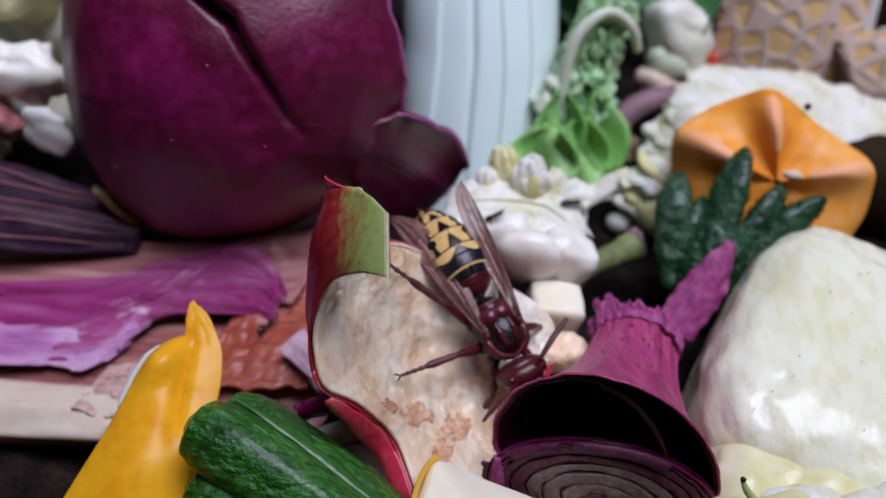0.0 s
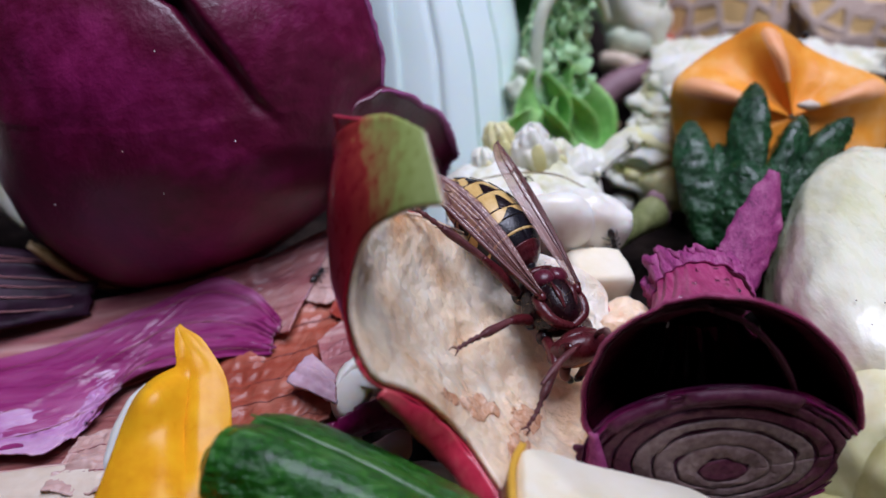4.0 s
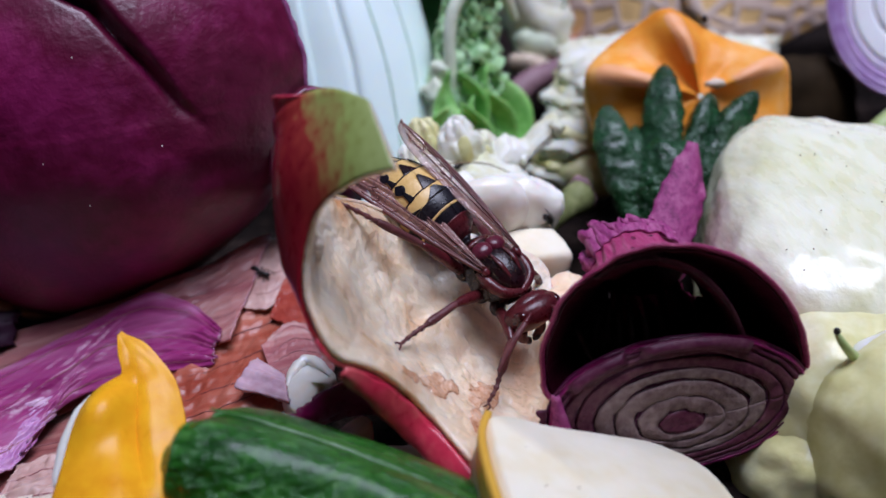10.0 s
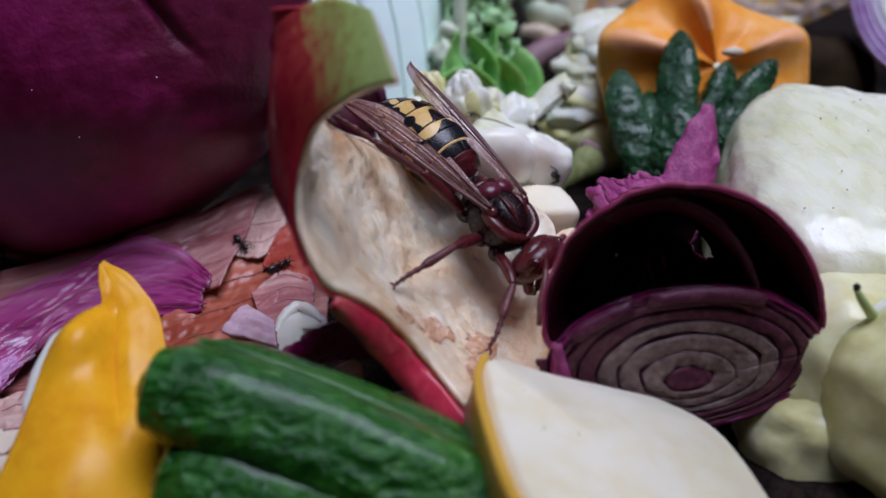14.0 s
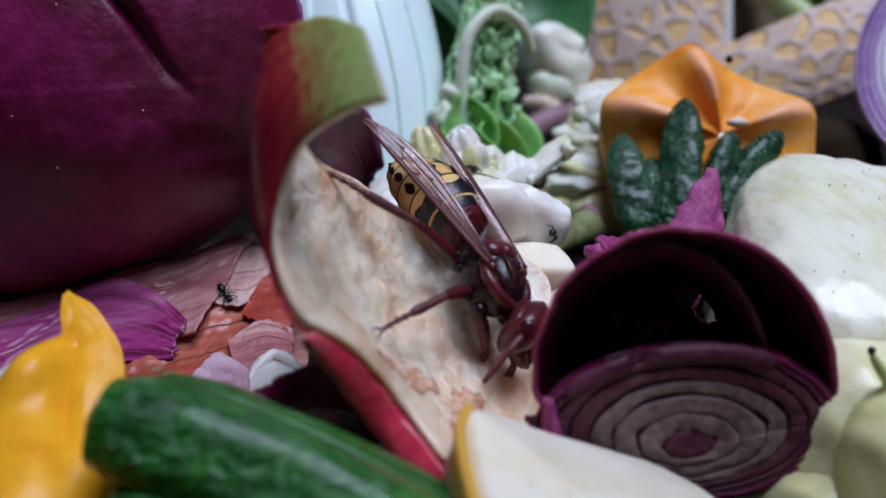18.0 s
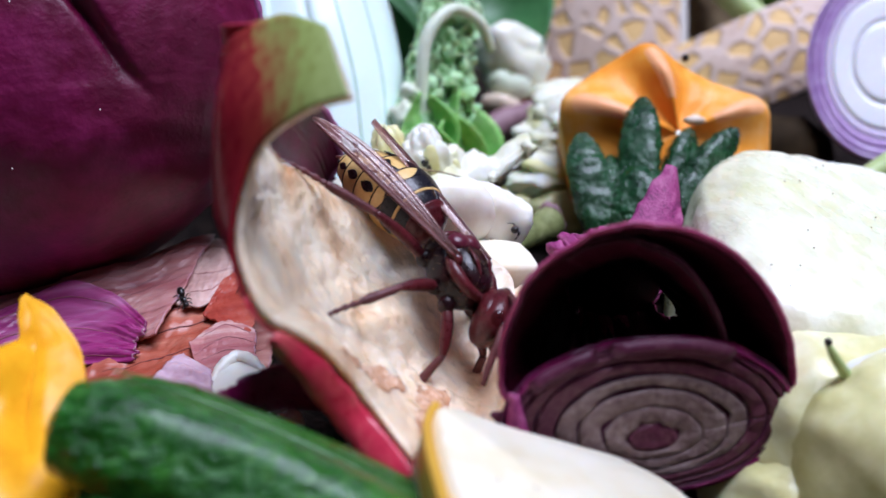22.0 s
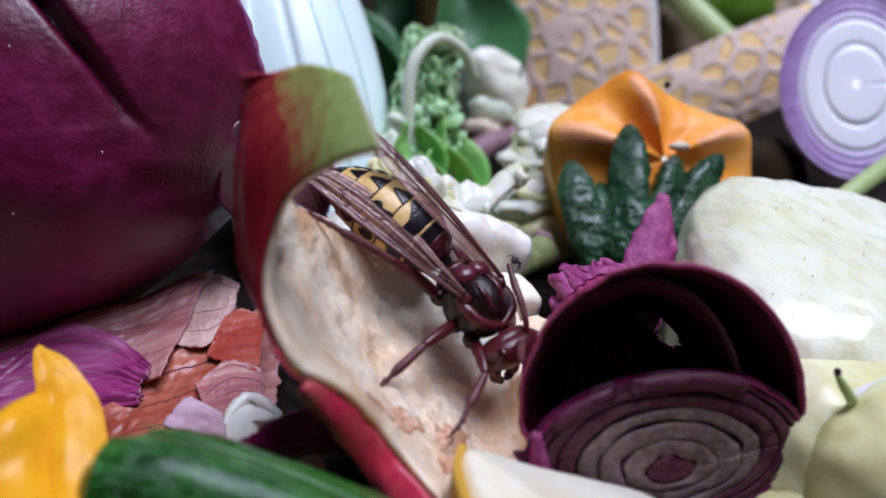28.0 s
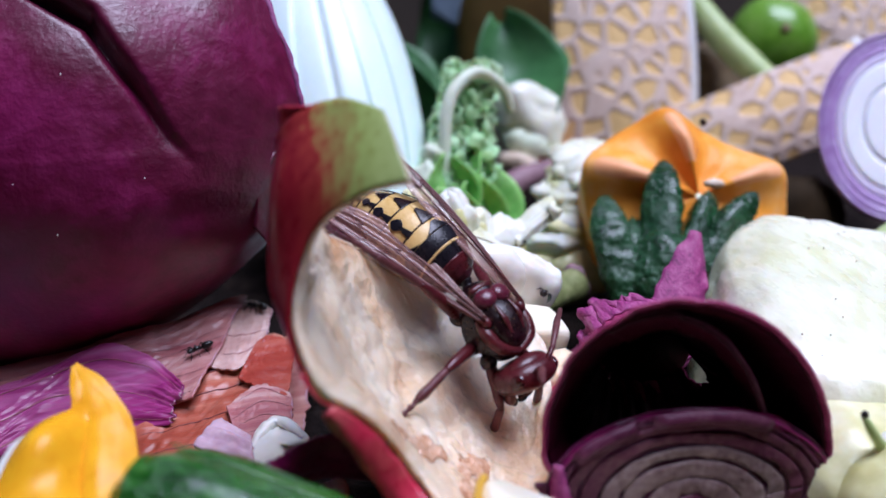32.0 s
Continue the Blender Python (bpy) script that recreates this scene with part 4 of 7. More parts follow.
def build_apple():
    t = thing("apple_peel", "curling piece of red and green apple peel with browning flesh", "apple peel", (0.1, 5.6, 1.45))
    part("flap_skin", surf(lambda u, v: peel_point(0.46 * u, v), 60, 30, -0.02), M_APPLE, t, "red to green glossy apple skin")
    part("red_skin", surf(lambda u, v: peel_point(0.46 + 0.54 * u, v) - Vector((0, 0, 0.004)), 60, 30, -0.02), M_APPLERED, t, "deep red apple skin")
    part("flap_tip", surf(lambda u, v: curve_at(BACK, 0.17 + 0.17 * u) + Vector((0.01, 0.03, -0.07)) * v + Vector((0.0, 0.0, 0.17)) * max(0.0, 1 - abs(u - 0.5) / 0.5) ** 1.4 * (1 - v), 30, 8, -0.02), M_APPLERED, t, "pointed red corner of the peel")
    part("flesh", surf(flesh_point, 300, 150, 0.05), M_FLESH, t, "browning cream apple flesh")
    rib = lambda u, v: curve_at(FRONT, 0.545 + 0.42 * u) + Vector((-0.10, -0.07, -0.19)) * (v * (0.12 + 0.80 * math.sin(math.pi * min(1, u * 1.1 + 0.03)))) + Vector((0.012, -0.02, 0.012)) * (1 - v) + Vector((-0.02, -0.03, 0)) * math.sin(math.pi * v) + Vector((0.02, 0, 0.02)) * wob((u * 9, v * 2, 0), 1)
    part("skin_edge", surf(rib, 60, 10, 0.035), M_APPLERED, t, "outturned red skin edge")

    for s0, v0, ds, dv, k in ((0.70, 0.20, 0.035, 0.10, 1), (0.765, 0.34, 0.03, 0.09, 2), (0.66, 0.12, 0.02, 0.05, 3), (0.80, 0.20, 0.03, 0.07, 4), (0.30, 0.22, 0.06, 0.02, 5)):
        edge = lambda u, v: (2 * u - 1) ** 2 + (2 * v - 1) ** 2 < 0.75 + 0.9 * wob((u * 4, v * 4, k), 1.3)
        part("brown_patch", surf(lambda u, v: flesh_point(s0 + ds * (2 * u - 1), v0 + dv * (2 * v - 1)) + Vector((0.004, -0.004, 0.006)), 26, 26, 0.012, edge), M_BRUISE, t, "browned bite patch in the flesh")


build_apple()


# ---- cut pear slice, cucumber, yellow peel ----
def build_front_row():
    t = thing("pear_slice", "cream pear slice with yellow skin on its edge", "pear slice", (0.8, 3.9, 1.5))
    outline = smooth_outline([(0.14, 4.76, 2.34), (0.55, 4.81, 2.13), (0.98, 4.86, 1.93), (1.45, 4.88, 1.70), (1.78, 4.55, 1.52), (1.7, 3.4, 1.5), (1.1, 2.6, 1.76), (0.38, 2.6, 2.1), (0.10, 3.3, 2.24), (0.05, 4.0, 2.31), (0.07, 4.5, 2.35)], 70)
    part("flesh", prism(outline, (0.48, -0.02, 0.88), 0.5, 0.03), M_PEAR, t)
    rng = random.Random(41)
    for k in range(16):
        x, y = rng.uniform(0.15, 1.2), rng.uniform(3.9, 4.7)
        part("speck", blob((x, y, 2.385 - 0.52 * x + 0.02 * (y - 4.3)), (0.007, 0.007, 0.006), None, 1, 6, 5), M_TWIG, t, "tiny dark speck")
    sk = [Vector(p) for p in ((0.15, 4.79, 2.33), (0.05, 4.52, 2.34), (0.025, 4.0, 2.30), (0.075, 3.3, 2.23), (0.36, 2.58, 2.12))]
    part("skin", surf(lambda u, v: curve_at(sk, u) + Vector((-0.03 - 0.05 * math.sin(3.1 * v), 0.0, 0.012 - 0.62 * v)), 40, 8, 0.05), M_PEARSKIN, t, "thin yellow skin")
    t = thing("cucumber_end", "glossy dark green ribbed cucumber end", "cucumber", (-0.9, 4.0, 1.2))
    rough = lambda a, u: 1 + 0.04 * math.cos(4 * a + 1) + 0.012 * wob((math.cos(a) * 6, math.sin(a) * 6, u * 30), 1.2) + 0.03 * wob((math.cos(a) * 2, math.sin(a) * 2, u * 5), 1.2)
    fat = [0.10, 0.29, 0.34] + [0.35] * 10
    spine = [(-2.14, 4.62, 2.55), (-1.5, 4.42, 2.37), (-0.7, 4.14, 2.03), (0.1, 3.87, 1.57)]
    part("body", tube(spine, fat, 64, 110, rough), M_CUKE, t)
    part("lower_lobe", tube([Vector(p) + Vector((0.02, -0.20, -0.55)) for p in spine], [0.10, 0.33, 0.40] + [0.42] * 10, 64, 110, rough), M_CUKE, t, "second rounded green lobe")
    part("back_lobe", tube([Vector(p) + Vector((0.16, 0.34, -0.12)) for p in spine], [0.08, 0.26, 0.30] + [0.31] * 10, 48, 90, rough), M_CUKE, t, "paler back lobe")
    for up, back in ((0.33, 0.25),):
        line = [curve_at(spine, 0.14 + 0.8 * k / 12) + Vector((0.4 * back, back, up - 0.06 + 0.01 * wob((k, up * 9, 0), 0.7))) for k in range(13)]
        part("pale_stripe", tube(line, [0.01, 0.05, 0.06, 0.05, 0.01], 8, 40, lambda an, u: 1 + 0.4 * wob((u * 14, up * 5, 0), 1), 0.3), M_CUKESTRIPE, t, "olive green stripe")
    t = thing("yellow_peel", "bright yellow pepper scrap with a pointed tip and a notch", "pepper scrap", (-2.6, 5.1, 1.7))
    left = [(-2.61, 5.98, 2.85), (-2.60, 5.84, 2.75), (-2.585, 5.69, 2.63), (-2.72, 5.56, 2.59), (-2.90, 5.26, 2.42), (-3.04, 4.84, 2.12), (-3.25, 4.3, 1.77), (-3.5, 3.6, 1.3)]
    right = [(-2.605, 5.985, 2.85), (-2.40, 5.87, 2.76), (-2.23, 5.68, 2.60), (-2.16, 5.42, 2.41), (-2.14, 5.11, 2.20), (-2.10, 4.80, 2.00), (-2.12, 4.4, 1.75), (-2.15, 3.7, 1.3)]
    def peel(u, v):
        p = curve_at(left, v).lerp(curve_at(right, v), u)
        p += Vector((0.0, -0.05, 0.05)) * math.sin(math.pi * u) * min(1, v * 2) ** 2
        p += Vector((0, -0.08, 0.11)) * math.exp(-((u - 0.16) / 0.16) ** 2 - ((v - 0.50) / 0.08) ** 2)
        p -= Vector((0, -0.08, 0.10)) * math.exp(-((u - 0.5 - 0.8 * (v - 0.5)) / 0.10) ** 2 - ((v - 0.55) / 0.14) ** 2)
        p += Vector((0, -0.12, 0.12)) * math.exp(-((v - 0.78) / 0.15) ** 2) * math.sin(math.pi * u)
        return p + Vector((0, 0, 0.012)) * wob((u * 4, v * 8, 0), 1) * min(1, v * 4)
    part("skin", surf(peel, 60, 120, 0.07), M_YELLOW, t)
    rng = random.Random(5)
    for k in range(9):
        part("drop", blob(peel(rng.uniform(0.3, 0.8), rng.uniform(0.6, 0.85)), (0.014, 0.018, 0.010), turn(45, 0, 0), 1, 10, 7), M_DROP, t, "water drop")
    lone("pumpkin_seed", tube([(-3.04, 4.96, 2.17), (-2.95, 5.26, 2.40), (-2.82, 5.58, 2.60)], [0.015, 0.085, 0.10, 0.09, 0.02], 18, 24, None, 0.45), M_SEED, "flat white pumpkin seed leaning on the yellow scrap", "seed", (-2.85, 5.45, 2.1))


build_front_row()


# ---- papery onion skins ----
def sheet(corners, bulge, rough, seed, ragged=0.06, nu=50, nv=40, thick=0.025, lines=False):
    """A papery sheet between four corners, arched and crumpled, with ragged ends."""
    a, b, c, d = (Vector(p) for p in corners)

    def f(u, v):
        uu = u + ragged * wob((v * 6, seed, 0), 1.0) * (1 if u > 0.5 else -1) * abs(2 * u - 1) + 0.25 * ragged * wob((v * 15, seed, 0), 1.0) * abs(2 * u - 1) ** 4
        vv = v + 0.6 * ragged * wob((u * 6, seed, 5), 1.0) * abs(2 * v - 1)
        p = a.lerp(b, uu).lerp(d.lerp(c, uu), vv)
        h = bulge * (1 - (2 * v - 1) ** 2) + rough * wob((u * 2.2, v * 5, seed), 1.0) + 0.12 * rough * wob((u * 3, v * 17, seed), 1.0)
        h += 0.35 * rough * abs(wob((u * 5 + v * 3, v * 6 - u * 2, seed + 3), 1.0)) - 0.25 * rough * abs(wob((u * 9 - v * 4, v * 8, seed + 9), 1.0))
        return p + Vector((0, -0.2 * h, h))
    if lines:
        return f
    return surf(f, nu, nv, thick)


def skin(low, high, rough, seed, ragged, nu, nv, material, label, at, group, veins, torn=True):
    """A papery onion skin between a lower and an upper edge line, crumpled, with thin veins along it and a ragged torn end."""
    t = thing("onion_skin", label, "onion skin", at, group)

    def f(u, v):
        tear = ragged * max(0.0, (u - 0.6) / 0.4) ** 2
        uu = u - tear * (0.5 + 0.7 * wob((v * 3.2, seed, 0), 1.0) + 0.5 * wob((v * 11, seed, 4), 1.0) + 0.3 * wob((v * 27, seed, 9), 1.0))
        vv = v + 0.5 * ragged * wob((u * 7, seed, 5), 1.0) * abs(2 * v - 1) ** 2 + 0.2 * ragged * wob((u * 23, seed, 8), 1.0) * abs(2 * v - 1) ** 4
        p = curve_at(low, max(0, min(1, uu))).lerp(curve_at(high, max(0, min(1, uu))), vv)
        h = rough * wob((u * 3, v * 3.5, seed), 1.0) + 0.35 * rough * wob((u * 4, v * 15, seed), 1.0)
        h += 0.6 * rough * abs(wob((u * 7 + v * 3, v * 5 - u * 2, seed + 3), 1.0)) - 0.4 * rough * abs(wob((u * 13 - v * 4, v * 7, seed + 9), 1.0))
        h += 0.35 * rough * max(0.0, (u - 0.9) / 0.1) ** 2 * wob((v * 6, seed, 2), 1.0)
        return p + Vector((0, -0.45 * h, 0.9 * h))
    part("sheet", surf(f, nu, nv, 0.018), material, t)
    rng = random.Random(seed)
    for k in range(veins):
        v1, u0 = rng.uniform(-0.05, 0.05), rng.uniform(0, 0.25)
        v0 = (k + 0.2 + 0.6 * rng.random()) / veins
        part("vein", tube([f(u0 + (0.97 - u0) * i / 24, max(0.02, min(0.98, v0 + v1 * i / 24))) + Vector((0, -0.001, 0.002)) for i in range(25)], [0.002, 0.006, 0.002], 5, 60), M_SKINVEIN if material is M_SKINRED else M_SOFTVEIN, t)
    if torn:
        part("torn_edge", tube([f(0.995, 0.02 + 0.96 * i / 50) for i in range(51)], [0.001, 0.005, 0.001, 0.009, 0.001, 0.006, 0.001, 0.010, 0.002, 0.004], 6, 150), M_TORN, t, "thin pale torn edge")


def build_skins():
    g = "papery onion skins"
    skin([(-6.6, 5.15, 1.1), (-3.6, 5.5, 1.2), (-1.3, 5.9, 1.3)], [(-6.6, 8.6, 1.55), (-3.6, 8.5, 1.75), (-0.75, 8.4, 1.95)], 0.10, 1, 0.04, 110, 80, M_SKINBROWN, "dry pinkish brown onion skin lying flat", (-3.5, 7, 1.2), g, 5)
    skin([(-2.9, 6.2, 1.55), (-2.2, 6.2, 1.62), (-1.5, 6.25, 1.70)], [(-2.6, 7.9, 1.90), (-1.8, 8.1, 2.15), (-1.0, 8.2, 2.26)], 0.08, 3, 0.08, 80, 80, M_SKINRED, "rust red veined onion skin", (-1.9, 7.1, 1.6), g, 7)
    skin([(-1.55, 6.5, 1.84), (-1.35, 6.5, 1.85), (-1.12, 6.55, 1.88)], [(-1.69, 7.12, 2.0), (-1.4, 7.38, 2.07), (-1.12, 7.2, 2.02)], 0.02, 11, 0.08, 50, 40, M_SKINPINK, "dusky pink veined scrap of onion skin", (-1.5, 6.9, 1.8), g, 5)
    skin([(-1.86, 7.72, 2.16), (-1.62, 7.64, 2.13), (-1.36, 7.92, 2.24)], [(-1.66, 8.6, 2.43), (-1.5, 8.7, 2.46), (-1.26, 8.5, 2.42)], 0.03, 12, 0.06, 40, 50, M_SKINTAN, "translucent tan patch of onion skin", (-1.6, 8.2, 2.0), g, 3)
    skin([(-1.60, 7.52, 2.10), (-1.43, 7.33, 2.05), (-1.15, 7.12, 1.99)], [(-1.43, 7.98, 2.27), (-1.3, 8.03, 2.29), (-1.05, 7.9, 2.26)], 0.012, 15, 0.08, 50, 50, M_SKINBRICK, "brick red shred of onion skin by the peel", (-1.3, 7.6, 2.0), g, 0, False)
    skin([(-6.6, 7.0, 1.52), (-4.4, 7.14, 1.48), (-3.2, 7.4, 1.68), (-2.95, 7.48, 1.73), (-2.6, 7.52, 1.80), (-2.4, 7.48, 1.87), (-2.2, 7.38, 1.95), (-1.97, 7.26, 2.05)],
         [(-6.6, 8.1, 1.85), (-4.4, 8.2, 2.05), (-3.09, 8.06, 2.29), (-2.81, 8.05, 2.39), (-2.46, 8.16, 2.44), (-2.17, 8.32, 2.45), (-1.8, 8.54, 2.53), (-1.5, 8.72, 2.53)], 0.045, 4, 0.03, 160, 70, M_SKINPINK, "dusky pink onion scale under the large shell", (-2.6, 8.2, 1.9), g, 5)
    skin([(-6.6, 6.3, 1.47), (-4.5, 6.4, 1.52), (-3.9, 6.75, 1.56), (-3.6, 7.15, 1.70), (-2.8, 7.22, 1.83), (-2.14, 7.15, 1.85)], [(-6.6, 7.3, 1.72), (-4.6, 7.55, 1.92), (-3.6, 7.86, 2.13), (-2.9, 7.98, 2.31), (-2.4, 7.80, 2.26), (-2.04, 7.32, 2.10)], 0.055, 2, 0.05, 170, 80, M_SKINPURPLE, "glossy purple onion skin with a ragged torn end", (-4.2, 7.2, 1.6), g, 3)
    skin([(-6.6, 6.05, 1.47), (-4.9, 6.28, 1.51), (-4.2, 6.28, 1.53), (-3.95, 6.5, 1.56), (-3.68, 6.95, 1.66)], [(-6.6, 6.8, 1.60), (-4.9, 6.85, 1.64), (-4.3, 7.05, 1.69), (-3.9, 7.25, 1.74), (-3.55, 7.35, 1.80)], 0.07, 5, 0.22, 120, 60, M_SKINLILAC, "pale lilac shred of onion skin", (-4.6, 6.5, 1.5), g, 2)
    skin([(-3.85, 5.45, 1.72), (-3.5, 5.38, 1.74), (-3.1, 5.4, 1.74)], [(-3.75, 6.15, 1.76), (-3.4, 6.25, 1.78), (-3.05, 6.2, 1.78)], 0.08, 13, 0.12, 40, 40, M_SKINTAN, "crumpled pale pink onion scale", (-3.4, 5.8, 1.6), g, 2)
    t = thing("onion_layer", "thick cream onion layer", "onion layer", (-4.9, 5.5, 1.2))
    thick = sheet([(-6.6, 5.1, 1.4), (-3.4, 5.2, 1.55), (-3.3, 5.85, 1.72), (-6.6, 5.8, 1.6)], 0.12, 0.05, 6, 0.03, lines=True)
    part("blade", surf(thick, 40, 20, 0.16), M_CREAM, t)
    part("skin_strip", surf(lambda u, v: thick(0.02 + 0.96 * u, 0.93 + 0.07 * v) + Vector((0, -0.006, 0.014)), 40, 6, 0.02), M_SKINTAN, t, "thin tan strip of skin along the edge")
    lone("pink_scale", sheet([(-1.92, 6.5, 1.95), (-1.44, 6.1, 1.95), (-1.46, 6.5, 1.98), (-1.72, 6.9, 1.99)], 0.04, 0.03, 7, 0.03, 30, 24, 0.05), M_PINKWHITE, "small translucent pink onion scale", "onion scale", (-1.7, 6.2, 1.9))
    t = thing("garlic_scrap", "curled white garlic scrap with a hooked tip", "garlic", (-1.25, 6.35, 1.75))
    outline = smooth_outline([(-1.50, 6.2, 1.84), (-1.47, 6.42, 1.97), (-1.37, 6.62, 2.04), (-1.24, 6.66, 2.05), (-1.10, 6.4, 2.10), (-1.0, 6.14, 2.11), (-1.05, 6.1, 2.04), (-1.13, 6.24, 1.97), (-1.22, 6.18, 1.86), (-1.36, 6.1, 1.80)], 60)
    part("blade", prism(outline, (0.05, -0.62, 0.78), 0.22, 0.045), M_GARLIC, t)
    part("ridge", tube([(-1.45, 6.36, 1.93), (-1.34, 6.54, 2.01), (-1.20, 6.56, 2.04), (-1.04, 6.16, 2.08)], [0.02, 0.055, 0.06, 0.05, 0.02], 10, 30, lambda a, u: 1 + 0.3 * wob((u * 9, a, 0), 1)), M_GARLIC, t, "rolled white ridge")
    curl = [(-1.35, 5.30, 2.22), (-1.21, 5.38, 2.24), (-1.05, 5.44, 2.27), (-0.88, 5.46, 2.30), (-0.6, 5.5, 2.24)]
    lone("purple_curl", surf(lambda u, v: curve_at(curl, u) + Vector((0.05, 0.06, -0.30)) * (v - 0.4) * (0.55 + 0.75 * u) + Vector((0, 0, 0.02)) * wob((u * 14, v * 4, 0), 1) + Vector((0, -0.05, 0.02)) * math.sin(3.1 * v), 40, 14, 0.04), M_CURL, "curled strip of dark purple onion", "onion strip", (-0.9, 5.5, 1.8))
    lone("brown_scrap", blob((-0.55, 5.05, 1.62), (0.42, 0.34, 0.30), turn(10, 20, 0), 0.8, 40, 26, 0.25, 3, 6), M_SHADEBROWN, "brown apple scrap under the peel, darkened by colour for shade", "scrap", (-0.55, 5.05, 1.35))
    lone("garlic_scrap", blob((-0.98, 5.36, 1.90), (0.24, 0.10, 0.14), turn(0, -18, 10), 0.7, 24, 14, 0.25, 4, 5), M_GARLIC, "small white garlic scrap under the purple curl", "garlic", (-1.0, 5.3, 1.8))
    # left side of the heap
    t = thing("cabbage_leaf", "large white cabbage leaf with a greenish rib behind the shell", "cabbage leaf", (-7.0, 10.4, 2.0))
    wing = lambda u, v: Vector((-9.0 + 3.9 * u, 10.0 + 0.9 * v + 0.5 * math.sin(3 * u), 2.2 + 4.6 * v + 0.25 * wob((u * 4, v * 4, 0), 1.2))) + Vector((0, 0.25, 0)) * wob((u * 9, v * 7, 4), 1.0)
    part("blade", surf(wing, 50, 50, 0.09), M_FRILL, t)
    part("rib", tube([wing(0.1 + 0.8 * k / 10, 0.62 - 0.08 * k / 10) + Vector((0, -0.06, 0)) for k in range(11)], [0.09, 0.07, 0.04], 8, 30), M_GREENSTEM, t, "pale green rib")
    t = thing("purple_leaf", "dark purple limp onion leaf", "leaf", (-5.5, 7.7, 1.8))
    limp = sheet([(-7.2, 7.2, 2.3), (-4.2, 8.0, 2.0), (-4.1, 8.5, 2.3), (-6.8, 8.6, 3.1)], 0.15, 0.1, 8, 0.04, lines=True)
    part("blade", surf(limp, 40, 24, 0.05), M_DARKLEAF, t)
    for k in range(6):
        part("vein", tube([limp(0.04 + 0.9 * q / 20, 0.10 + 0.15 * k + 0.03 * math.sin(k + q / 9)) + Vector((0, -0.012, 0.012)) for q in range(21)], [0.004, 0.012, 0.010, 0.004], 6, 40), M_SOFTVEIN, t, "mauve raised vein")
    lone("tan_peel", tube([(-4.75, 8.2, 2.80), (-4.3, 8.35, 2.32), (-3.72, 8.55, 1.93)], [0.08, 0.17, 0.15, 0.03], 12, 16, None, 0.5), M_TAN, "tan curved scrap of peel under the shell", "peel", (-4.2, 8.35, 1.8))


build_skins()


